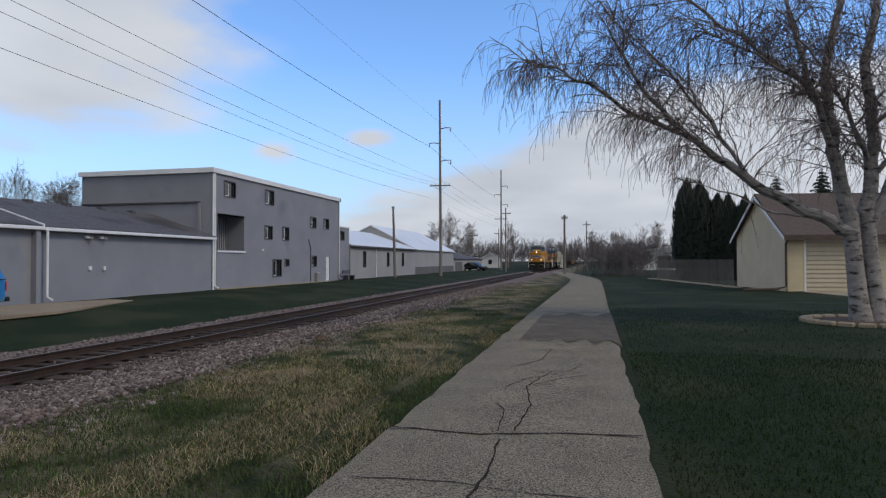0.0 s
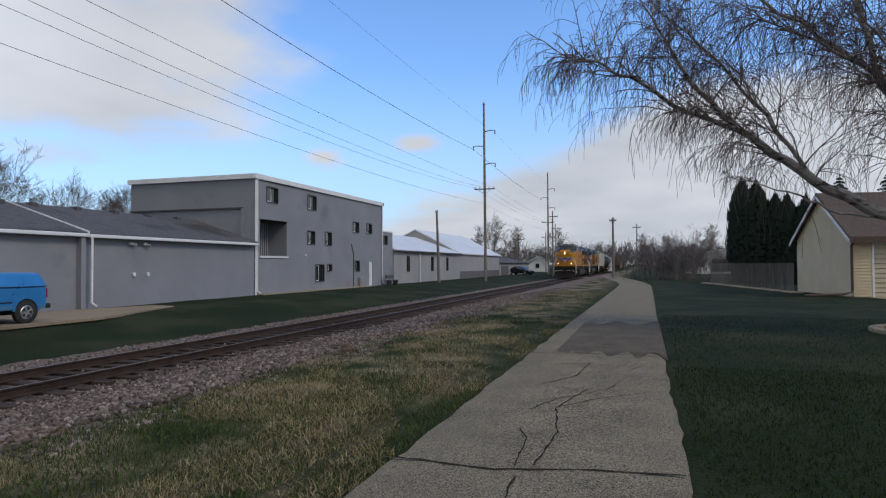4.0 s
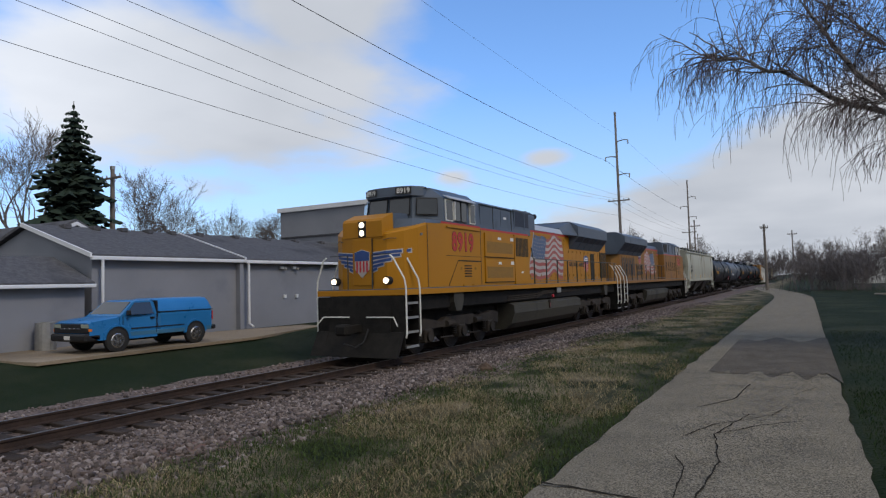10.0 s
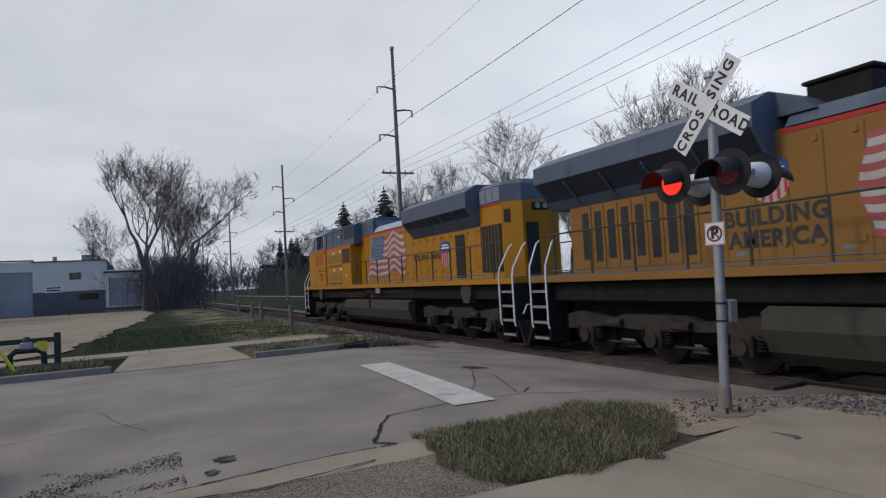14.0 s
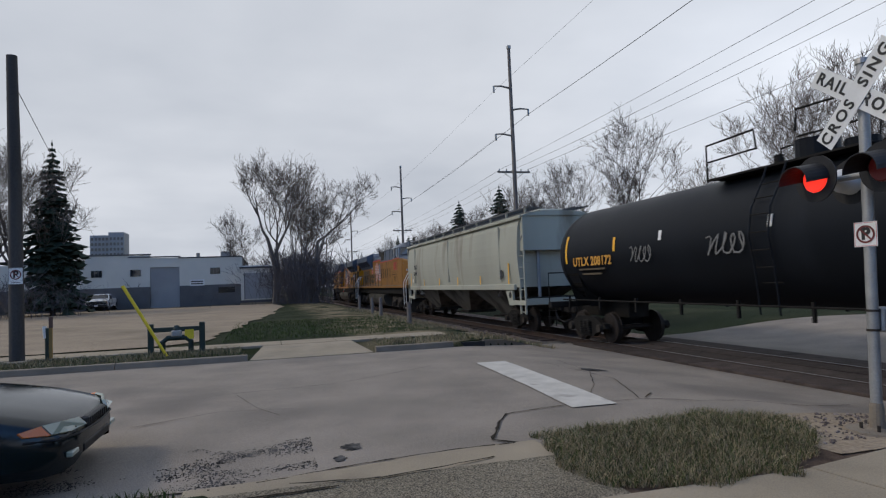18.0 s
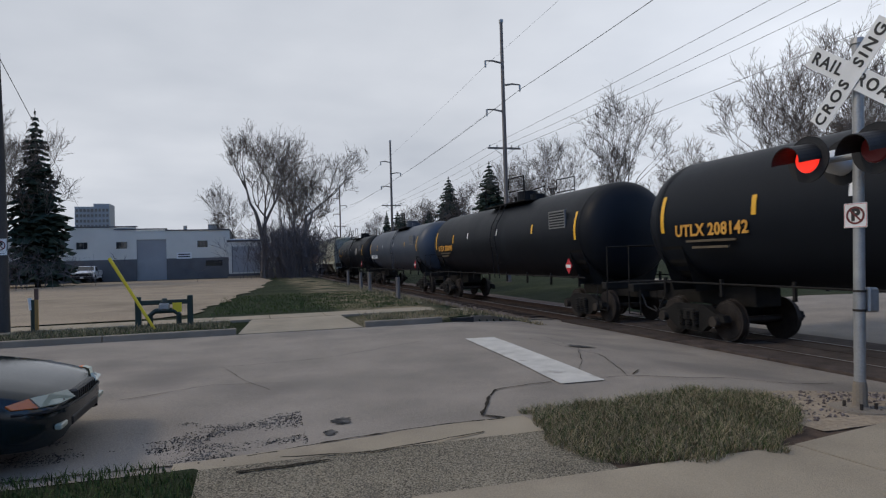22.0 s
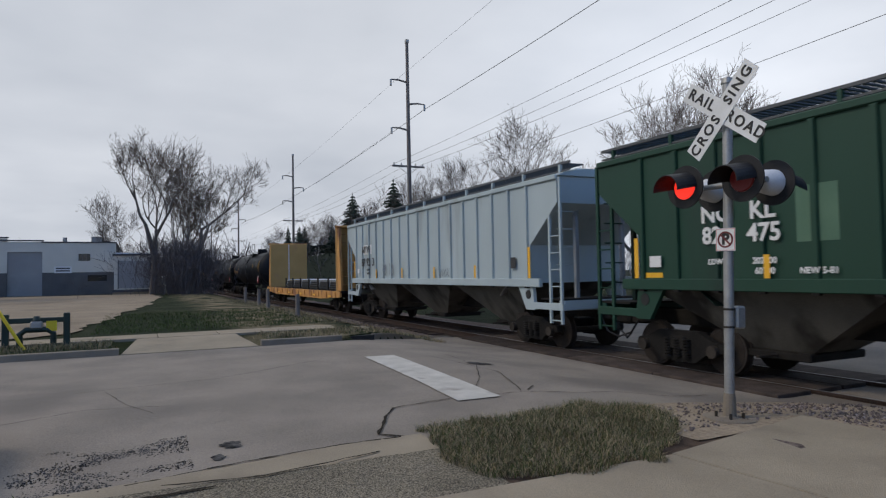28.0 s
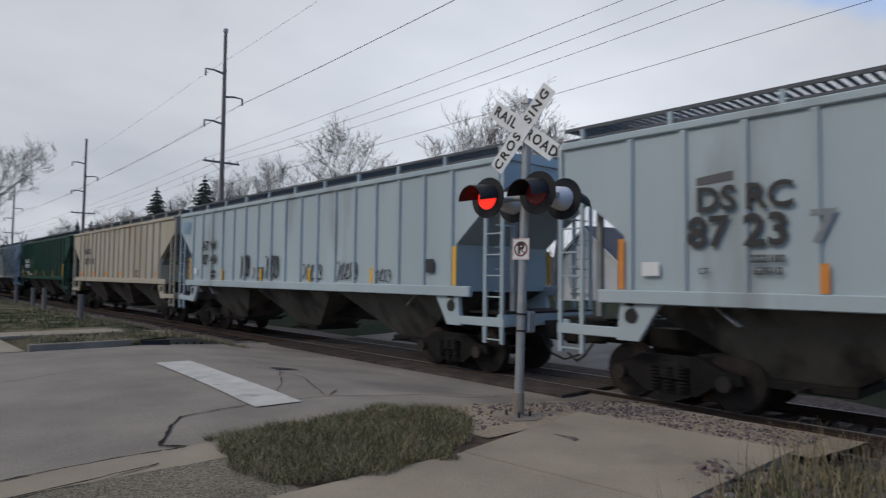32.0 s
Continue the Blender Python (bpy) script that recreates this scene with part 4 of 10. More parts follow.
for pts, w in (([(-2.1, 5.1), (-1.2, 5.02), (-0.4, 5.22), (0.29, 5.3)], 0.042), ([(-1.0, 4.9), (-0.95, 4.0), (-1.02, 3.2), (-0.9, 2.4)], 0.025),
               ([(-0.9, 5.2), (-0.85, 6.3), (-1.0, 7.4), (-0.75, 8.6)], 0.02), ([(-2.1, 11.9), (-0.8, 12.1), (0.4, 12.0)], 0.025),
               ([(-1.0, 7.4), (-0.6, 8.0), (-0.2, 8.4)], 0.02), ([(-2.15, 19.5), (-0.8, 19.3), (0.5, 19.6)], 0.03),
               ([(-1.4, 8.8), (-1.0, 9.6), (-0.9, 11.0)], 0.02), ([(-1.9, 3.66), (-1.2, 3.72), (-0.7, 3.62), (0.15, 3.58)], 0.016),
               ([(-1.05, 5.15), (-1.1, 6.0), (-1.25, 6.4)], 0.016), ([(-1.3, 7.2), (-1.05, 7.9), (-0.5, 8.6), (-0.35, 9.4)], 0.018), ([(-0.3, 10.2), (0.0, 11.0)], 0.016),
               ([(-1.6, 10.6), (-0.9, 10.9), (-0.2, 10.7)], 0.014)):
    line_strip("crack", pts, w, "crack", path, height=path_z, lift=0.006)
part("resurfaced_patch", ribbon(steps((-1.65, 0.36, 40)), lambda x: 12.15 + 0.9 * noise.noise((x * 4, 0, 0)) + 0.5 * noise.noise((x * 13, 4, 0)), lambda x: 18.6 + 1.6 * noise.noise((x * 2, 5, 0)), lambda x, y: path_z(x, y) + 0.006, 14), "path_dark", path, "darker stretch of asphalt", fix=False)

# ---------------------------------------------------------------- buildings along the line
def wall_x(x, y0, y1, z0, z1, holes, thick=0.22, d=1):
    """A wall in the plane x, facing +x, with openings (y0, y1, z0, z1) right through it."""
    ys = sorted({y0, y1, *[h[0] for h in holes], *[h[1] for h in holes]})
    zs = sorted({z0, z1, *[h[2] for h in holes], *[h[3] for h in holes]})
    s = Shape()
    for a, b in zip(ys, ys[1:]):
        run = None
        for c, e in zip(zs, zs[1:]):
            inside = any(h[0] <= a and b <= h[1] and h[2] <= c and e <= h[3] for h in holes)
            if not inside:
                s.box(x - thick, x, a, b, c, e)
    spots = {}
    order = [spots.setdefault(tuple(round(k, 4) for k in v), len(spots)) for v in s.v]
    s.v, s.f = list(spots), [tuple(order[i] for i in f) for f in s.f]
    return s


def window(parent, x, y0, y1, z0, z1, frame_mat="trim_dark", split=True):
    w = part("window", Shape().box(x - 0.16, x - 0.12, y0, y1, z0, z1), "glass", parent)
    t = 0.07
    for a, b, c, d in ((y0 - 0.05, y1 + 0.05, z1, z1 + t), (y0 - 0.05, y1 + 0.05, z0 - t, z0), (y0 - t, y0, z0, z1), (y1, y1 + t, z0, z1)):
        part("frame", Shape().box(x - 0.10, x + 0.03, a, b, c, d), frame_mat, w)
    if split:
        m = (y0 + y1) / 2
        part("sash", Shape().box(x - 0.13, x - 0.08, y0 + 0.02, m, z0 + 0.02, z1 - 0.02), "trim_white", w)
        part("pane", Shape().box(x - 0.079, x - 0.074, y0 + 0.07, m - 0.05, z0 + 0.07, z1 - 0.07), "glass", w)
    return w


def downpipe(parent, x, y, z):
    p = Shape().tube([(x + 0.06, y, z), (x + 0.06, y, 0.25), (x + 0.28, y + 0.05, 0.10)], 0.05, 8)
    part("downpipe", p, "trim_white", parent)


def gable_roof(parent, x0, x1, y0, y1, ze, zr, ridge, material, over=0.25, t=0.12):
    """A pitched roof with its ridge along y at x = ridge."""
    for a, z in ((x1, ze), (x0, ze)):
        d = 1 if a > ridge else -1
        e = a + over * d
        ez = ze - (zr - ze) / abs(a - ridge) * over
        s = Shape().prism([(ridge, zr), (e, ez), (e, ez + t), (ridge, zr + t)], "y", y0, y1)
        part("roof", s, material, parent)


# three-storey grey block
X = -21.3
blk = thing("grey_apartment_block", "three-storey grey sided building with small dark windows", "building")
wins = [(32.45, 33.60, 5.50, 6.36), (37.25, 38.35, 5.45, 6.36), (44.1, 45.1, 4.25, 5.0), (46.6, 47.55, 4.28, 5.03), (37.2, 38.15, 3.14, 3.96), (39.65, 40.55, 3.14, 4.0),
        (38.3, 39.45, 0.62, 1.72), (44.42, 45.2, 1.25, 2.0), (40.0, 40.6, 1.32, 1.74)]
balc = (31.75, 34.65, 2.30, 4.35)
door = (47.05, 47.8, 0.05, 2.0)
part("wall", wall_x(X, 31.3, 49.7, -0.2, 6.8, wins + [balc, door]), "siding_grey", blk)
for w in wins:
    window(blk, X, *w)
part("end_wall", Shape().box(-30.2, X - 0.22, 31.3, 31.52, -0.2, 6.8), "siding_grey", blk)
part("back_wall", Shape().box(-30.2, -30.0, 31.52, 49.7, -0.2, 6.8), "siding_grey", blk)
part("far_wall", Shape().box(-30.0, X - 0.22, 49.5, 49.7, -0.2, 6.8), "siding_grey", blk)
part("flat_roof", Shape().box(-30.2, X, 31.3, 49.7, 6.8, 6.86), "roof_grey", blk)
for a in ((-30.35, X + 0.12, 31.15, 31.32), (X - 0.02, X + 0.12, 31.32, 49.85), (-30.35, X + 0.12, 49.72, 49.85)):
    part("fascia", Shape().box(*a, 6.72, 7.0), "trim_white", blk, "white roof edge")
part("ledge", Shape().box(-30.2, -22.1, 31.18, 31.30, 5.0, 5.08), "trim_dark", blk)
part("lower_bay", Shape().box(-22.2, -22.05, 31.18, 31.30, 0, 5.0), "siding_grey", blk)
part("corner_board", Shape().box(X, X + 0.04, 31.26, 31.40, 0, 6.75), "trim_white", blk)
part("balcony_floor", Shape().box(X - 1.3, X + 0.02, 31.75, 34.65, 2.18, 2.30), "siding_grey", blk)
part("balcony_back", Shape().box(X - 1.32, X - 1.26, 31.7, 34.7, 2.2, 4.4), "siding_grey", blk)
for k in range(14):
    y = 31.80 + k * 0.21
    part("balcony_slat", Shape().box(X - 1.25, X - 1.23, y, y + 0.03, 2.35, 4.3), "trim_dark", blk)
for q in (31.66, 34.66):
    part("balcony_side", Shape().box(X - 1.3, X - 0.02, q, q + 0.08, 2.2, 4.42), "siding_grey", blk)
part("balcony_door", Shape().box(X - 1.25, X - 1.22, 31.85, 32.6, 2.32, 4.2), "brown_door", blk)
part("balcony_ceiling", Shape().box(X - 1.3, X, 31.75, 34.65, 4.35, 4.42), "trim_dark", blk)
part("balcony_sill", Shape().box(X - 0.1, X + 0.07, 31.7, 34.75, 2.16, 2.25), "trim_white", blk)
d1 = part("door", Shape().box(X - 0.12, X - 0.06, 47.06, 47.79, 0.05, 2.0), "trim_white", blk, "white entrance door")
part("door_handle", Shape().disc((X - 0.04, 47.2, 1.0), (1, 0, 0), 0.04, 0.05, 8), "galv", d1)
part("conduit", Shape().tube([(X + 0.05, 44.1, 0.1), (X + 0.05, 44.1, 2.6), (X + 0.05, 43.7, 3.3)], 0.03, 6), "trim_dark", blk)
part("meter_box", Shape().box(X, X + 0.25, 44.9, 45.5, 0.05, 0.75, 0.03), "galv", blk)
part("roof_vent", Shape().tube([(-23.5, 40.5, 6.85), (-23.5, 40.5, 7.25)], 0.09, 8), "trim_dark", blk)
for y in (31.42, 49.62):
    downpipe(blk, X, y, 6.7)
part("foundation_strip", Shape().box(X, X + 0.5, 31.4, 47.0, 0.0, 0.06), "concrete", blk)
part("vent_cap", Shape().box(X, X + 0.08, 36.8, 36.95, 2.3, 2.45), "trim_white", blk)

# bench by the door
bench = thing("bench", "dark low bench beside the entrance", "bench", Matrix.Translation((X + 0.7, 50.3, 0.0)))
part("seat", Shape().box(-0.25, 0.25, -0.9, 0.9, 0.38, 0.43), "trim_dark", bench)
part("backrest", Shape().box(-0.28, -0.22, -0.9, 0.9, 0.55, 0.85), "trim_dark", bench)
for y in (-0.7, 0.7):
    part("leg", Shape().box(-0.22, 0.22, y - 0.04, y + 0.04, 0, 0.38), "trim_dark", bench)

# single-storey grey garages in front of it
gar = thing("grey_garage_row", "long single-storey grey building with a dark shingle roof", "building")
part("wall", wall_x(X, 19.5, 31.2, -0.2, 3.0, []), "siding_grey", gar)
part("wall", wall_x(X, 12.95, 19.3, -0.2, 3.0, []), "siding_grey", gar)
part("wall_return", Shape().box(X - 0.5, X + 0.25, 19.3, 19.5, -0.2, 3.0), "siding_grey", gar)
part("gable_wall", Shape().prism([(X - 0.22, -0.2), (X - 0.22, 3.0), (-25.4, 4.25), (-29.5, 3.0), (-29.5, -0.2)], "y", 12.95, 13.15), "siding_grey", gar)
part("back_wall", Shape().box(-29.7, -29.5, 12.95, 31.2, -0.2, 3.0), "siding_grey", gar)
gable_roof(gar, -29.5, X, 12.75, 19.6, 3.02, 4.30, -25.4, "roof_grey")
gable_roof(gar, -29.5, X, 19.62, 31.25, 3.0, 4.32, -25.4, "roof_grey")
part("gutter", Shape().box(X + 0.22, X + 0.34, 12.75, 19.6, 2.86, 3.0, 0.02), "trim_white", gar, "white gutter")
part("gutter", Shape().box(X + 0.22, X + 0.34, 19.62, 31.2, 2.84, 2.98, 0.02), "trim_white", gar, "white gutter")
s = Shape().prism([(X + 0.3, 2.95), (X + 0.3, 3.10), (-25.4, 4.44), (-25.4, 4.29)], "y", 12.70, 12.78)
part("barge_board", s, "trim_white", gar)
s = Shape().prism([(X + 0.3, 2.95), (X + 0.3, 3.10), (-25.4, 4.46), (-25.4, 4.31)], "y", 19.58, 19.64)
part("barge_board", s, "trim_white", gar)
for y in (13.15, 19.75):
    downpipe(gar, X + 0.25, y, 2.9)
for y, z in ((22.0, 2.62), (22.8, 2.62)):
    fl = part("floodlight", Shape().box(X, X + 0.14, y - 0.1, y + 0.1, z, z + 0.12, 0.02), "trim_white", gar)
    part("lamp_head", Shape().disc((X + 0.2, y + 0.12, z), (1, 0.5, -0.5), 0.07, 0.12, 10), "galv", fl)
for y in (22.2, 23.0):
    part("outlet_box", Shape().box(X, X + 0.1, y - 0.07, y + 0.07, 1.25, 1.42, 0.01), "trim_white", gar)
for k in range(5):
    for y in (14.2 + k * 1.2, 20.5 + k * 2.2):
        part("ridge_vent", Shape().box(-25.3, -24.9, y - 0.15, y + 0.15, 4.28, 4.46, 0.02), "roof_grey", gar)
# low lean-to by the pickup
shed = thing("grey_lean_to", "low grey lean-to with a shingle roof", "shed")
part("wall", wall_x(-20.8, 8.6, 12.4, -0.2, 2.05, []), "siding_grey", shed)
part("side_wall", Shape().box(-25.0, -21.02, 12.2, 12.4, -0.2, 2.05), "siding_grey", shed)
part("side_wall", Shape().box(-25.0, -21.02, 8.6, 8.8, -0.2, 2.05), "siding_grey", shed)
part("roof", Shape().prism([(-20.55, 1.98), (-20.55, 2.10), (-23.0, 3.05), (-25.2, 2.1), (-25.2, 1.98), (-23.0, 2.93)], "y", 8.4, 12.6), "roof_grey", shed)
part("gutter", Shape().box(-20.56, -20.44, 8.4, 12.6, 1.92, 2.04, 0.02), "trim_white", shed)
slab = part("parking_slab", Shape().prism([(-21.0, 8.5), (-16.8, 8.8), (-16.9, 16.2), (-18.6, 21.6), (-20.0, 22.0), (-21.0, 18.0)], "z", -0.05, 0.04), "gravel_lot")
tagged(slab, "pale gravel parking strip along the wall", "parking strip", kind="structure")

# stair tower and the pale low halls beyond
link = thing("stair_link", "narrow grey stair link with a small high window", "building")
part("wall", wall_x(X - 0.1, 49.75, 52.3, -0.2, 4.55, [(50.3, 51.1, 3.5, 4.2)]), "siding_grey", link)
window(link, X - 0.1, 50.3, 51.1, 3.5, 4.2, split=False)
part("roof", Shape().box(-26, X - 0.05, 49.75, 52.3, 4.55, 4.65), "trim_white", link)
part("side_wall", Shape().box(-26, X - 0.32, 52.1, 52.3, -0.2, 4.55), "siding_grey", link)
hall = thing("pale_low_hall", "low pale grey hall with narrow windows and a white roof", "building")
hw = [(55.6, 56.3, 1.1, 2.5), (62.7, 63.4, 1.1, 2.5), (68.0, 68.7, 1.1, 2.5)]
part("wall", wall_x(X, 52.35, 73.5, -0.2, 3.05, hw), "siding_pale", hall)
for w in hw:
    window(hall, X, *w, split=False)
part("end_wall", Shape().box(-33, X - 0.22, 52.35, 52.55, -0.2, 3.05), "siding_pale", hall)
gable_roof(hall, -33, X, 52.3, 73.5, 3.05, 5.0, -27, "roof_white")
part("gutter", Shape().box(X + 0.2, X + 0.32, 52.3, 73.5, 2.90, 3.05, 0.02), "trim_dark", hall)
part("pilaster", Shape().box(X, X + 0.06, 59.2, 59.3, 0, 2.9), "trim_white", hall)
hall2 = thing("white_roofed_hall", "pale hall with a white gabled roof and dark brick base", "building")
part("wall", Shape().box(X - 0.22, X, 73.6, 95.2, 0.9, 3.1), "siding_pale", hall2)
part("base_course", Shape().box(X - 0.2, X + 0.02, 73.6, 95.2, -0.2, 0.9), "brick_dark", hall2)
part("gable_wall", Shape().prism([(X, 3.0), (-27, 6.1), (-33, 3.0), (-33, -0.2), (X, -0.2)], "y", 73.4, 73.6), "siding_pale", hall2)
gable_roof(hall2, -33, X, 73.3, 95.3, 3.1, 6.0, -27, "roof_white")
hall3 = thing("low_workshop", "low grey workshop at the far end of the row", "building")
part("wall", Shape().box(X - 0.22, X, 95.3, 121, -0.3, 1.9), "siding_pale", hall3)
part("opening", Shape().box(X, X + 0.03, 96.5, 102, -0.2, 1.5), "brick_dark", hall3)
gable_roof(hall3, -33, X, 95.3, 121, 1.95, 3.2, -27, "roof_grey")

# beige garage on the path's other side, a little askew to it
GX, GN, GD, EAVE, PEAK = 0.0, 0.0, 6.6, 3.1, 5.35
bg = thing("beige_garage", "beige vinyl-sided garage with a brown roof and tan door", "garage", pose(9.72, 35.75, 0, 0, 0, 9.4))
mid = GD / 2
slope = (PEAK - EAVE) / mid
part("flank_wall", Shape().prism([(0, -0.2), (0, EAVE), (mid, PEAK), (GD, EAVE), (GD, -0.2)], "x", 0.03, 0.2), "vinyl", bg)
part("end_wall", Shape().prism([(0, -0.2), (0, EAVE), (mid, PEAK), (GD, EAVE), (GD, -0.2)], "x", 7.0, 7.2), "vinyl", bg)
part("back_wall", Shape().box(0.2, 7.0, GD - 0.18, GD, -0.2, EAVE), "vinyl", bg)
for k in range(34):
    z0 = 0.05 + k * 0.155
    half = mid - 0.02 if z0 + 0.155 < EAVE else max(0.12, (PEAK - z0 - 0.1) / slope)
    b = Shape().prism([(-0.04, z0), (0.004, z0 + 0.155), (0.03, z0 + 0.155), (0.03, z0)], "y", mid - half, mid + half)
    part("siding_board", b, "vinyl", bg)
for a, b, c, d in ((0.2, 0.95, -0.2, EAVE), (0.95, 6.3, 2.62, EAVE), (6.3, 7.0, -0.2, EAVE)):
    part("front_wall", Shape().box(a, b, 0.0, 0.18, c, d), "vinyl", bg)
for k in range(20):
    part("siding_board", Shape().prism([(-0.045, 0.05 + k * 0.155), (-0.004, 0.2 + k * 0.155), (0.0, 0.2 + k * 0.155), (0.0, 0.05 + k * 0.155)], "x", 0.04, 0.86), "vinyl", bg)
gd = part("garage_door", Shape().box(0.97, 6.28, 0.06, 0.12, 0, 2.62), "door_tan", bg, "tan ribbed overhead door")
for k in range(11):
    part("door_rib", Shape().prism([(0.015, 0.03 + k * 0.235), (0.055, 0.22 + k * 0.235), (0.062, 0.22 + k * 0.235), (0.062, 0.03 + k * 0.235)], "x", 0.98, 6.27), "door_tan", gd)
part("door_frame", Shape().box(0.87, 0.97, -0.05, 0.06, 0, 2.62), "trim_white", bg)
part("door_frame", Shape().box(0.87, 6.4, -0.05, 0.06, 2.62, 2.72), "trim_white", bg)
for d in (-1, 1):
    ov = 0.38
    part("roof", Shape().prism([(mid, PEAK + 0.02), (mid + d * (mid + ov), EAVE - ov * slope + 0.02), (mid + d * (mid + ov), EAVE - ov * slope + 0.14), (mid, PEAK + 0.16)], "x", -0.28, 7.5), "roof_brown", bg)
    part("rake_trim", Shape().prism([(mid, PEAK - 0.14), (mid + d * (mid + ov), EAVE - ov * slope - 0.14), (mid + d * (mid + ov), EAVE - ov * slope + 0.02), (mid, PEAK + 0.02)], "x", -0.32, -0.26), "trim_white", bg)
part("fascia", Shape().box(-0.28, 7.5, -0.46, -0.40, EAVE - 0.42, EAVE - 0.22), "roof_brown", bg)
part("downpipe", Shape().tube([(-0.02, -0.36, EAVE - 0.3), (-0.07, -0.09, EAVE - 0.55), (-0.07, -0.09, 0.28), (-0.5, -0.12, 0.16), (-2.4, -0.5, 0.12)], 0.06, 8), "roof_brown", bg)
drv = part("garage_drive", Shape().box(0.6, 9, -11, -0.05, -0.05, 0.03), "concrete")
drv.matrix_world = pose(9.72, 35.75, 0, 0, 0, 9.4)
tagged(drv, "pale concrete garage driveway", "driveway", kind="structure")

# board fence behind it
fence = thing("board_fence", "tall weathered grey board fence", "fence")
fr = random.Random(2)
fx0, fy0, fx1, fy1 = 5.35, 58.5, 8.5, 42.4
n = 120
bm_ = Shape().box(-0.012, 0.012, -0.095, 0.095, 0, 1.0).mesh("board")
for k in range(n):
    t = k / n
    x, y = fx0 + (fx1 - fx0) * t, fy0 + (fy1 - fy0) * t
    o = part("board", bm_, "wood_fence", fence)
    o.matrix_local = pose(x, y, 0, 0, 0, math.degrees(math.atan2(fx0 - fx1, fy1 - fy0) * -1) * 0 - 7.9) @ Matrix.Diagonal((1, 1, 1.72 + fr.uniform(-0.02, 0.02), 1))
rocks = thing("stone_edging", "row of pale edging stones along the fence", "edging stones")
for k in range(30):
    t = k / 30
    x, y = 4.9 + 3.3 * t + fr.uniform(-0.2, 0.2), 58 - 19 * t
    s = Shape().box(-0.3, 0.3, -0.35, 0.35, 0, 0.1, 0.05, pose(x, y, 0, 0, 0, fr.uniform(0, 90)))
    part("edging_stone", s, "concrete", rocks)

# warehouse across the street
wh = thing("warehouse", "low white and grey warehouse with a roller door", "warehouse")
WY = -74.0
hole = [(8.5, 11.4)]
part("upper_wall", Shape().box(2.1, 8.5, WY, WY + 0.25, 2.4, 5.35), "white_wall", wh)
part("upper_wall", Shape().box(11.4, 17.6, WY, WY + 0.25, 2.4, 5.75), "white_wall", wh)
part("upper_wall", Shape().box(8.5, 11.4, WY, WY + 0.25, 4.45, 5.45), "white_wall", wh)
part("lower_wall", Shape().box(2.1, 8.5, WY - 0.02, WY + 0.27, 0.0, 2.4), "brick_dark", wh)
part("lower_wall", Shape().box(11.4, 26.5, WY - 0.02, WY + 0.27, 0.0, 2.4), "brick_dark", wh)
part("upper_wall", Shape().box(17.6, 26.5, WY, WY + 0.25, 2.4, 5.0), "white_wall", wh)
part("side_wall", Shape().box(2.1, 2.35, WY - 22, WY, 0, 5.35), "brick_dark", wh)
part("roof", Shape().box(2.0, 26.6, WY - 22, WY + 0.2, 5.3, 5.4), "roof_grey", wh)
for a, b, z in ((2.0, 8.6, 5.35), (8.4, 13.5, 5.5), (11.3, 17.7, 5.78)):
    part("coping", Shape().box(a, b, WY - 0.05, WY + 0.32, z, z + 0.12), "trim_dark", wh)
rd = part("roller_door", Shape().box(8.5, 11.4, WY + 0.05, WY + 0.12, 0.1, 4.45), "siding_pale", wh, "pale grey roller door")
for k in range(14):
    part("door_slat", Shape().box(8.52, 11.38, WY + 0.12, WY + 0.14, 0.15 + k * 0.31, 0.40 + k * 0.31), "siding_pale", rd)
for x in (4.4, 12.3, 16.0):
    w = part("window", Shape().box(x, x + 1.0, WY + 0.25, WY + 0.28, 3.55, 4.25), "glass", wh)
    for q in range(4):
        part("window_bar", Shape().box(x + q * 0.33 - 0.02, x + q * 0.33 + 0.02, WY + 0.28, WY + 0.30, 3.55, 4.25), "trim_dark", w)
part("low_window", Shape().box(2.9, 4.6, WY + 0.27, WY + 0.30, 1.5, 2.1), "glass", wh)
sg = part("wall_sign", Shape().box(6.0, 7.5, WY + 0.27, WY + 0.31, 2.35, 3.0), "sign_white", wh, "white sign with two lines of small writing")
for z, w in ((2.75, 1.2), (2.5, 1.2)):
    part("word_bar", Shape().box(6.75 - w / 2, 6.75 + w / 2, WY + 0.31, WY + 0.316, z, z + 0.12), "sign_black", sg)
part("roof_vent", Shape().box(3.4, 4.5, WY - 4, WY - 3, 5.4, 6.2, 0.05), "galv", wh)
part("roof_pipe", Shape().tube([(6.8, WY - 2, 5.4), (6.8, WY - 2, 6.0)], 0.2, 8), "galv", wh)
dock = thing("loading_dock", "pale grey loading dock box on a low platform", "loading dock")
part("dock_wall", Shape().box(-1.6, 2.0, -78, -74.2, 0.9, 4.2), "white_wall", dock)
part("dock_door", Shape().box(-0.9, 1.3, -74.2, -74.14, 1.0, 3.4), "roof_white", dock)
part("dock_roof", Shape().box(-1.9, 2.1, -78.2, -73.6, 4.2, 4.35), "trim_white", dock)
part("dock_base", Shape().box(-2.4, 2.2, -78, -73.2, 0, 0.9), "kerb", dock)
dock = thing("loading_shed", "small white loading shed at the end of the warehouse", "shed")
part("wall", Shape().box(-1.6, 2.15, -74.0, -70.4, 0.0, 3.95), "white_wall", dock)
part("roof_edge", Shape().box(-1.72, 2.27, -74.0, -70.25, 3.95, 4.12), "trim_dark", dock)
part("roller_door", Shape().box(-1.0, 1.75, -70.4, -70.34, 0.75, 3.45), "siding_pale", dock, "pale grey roller door")
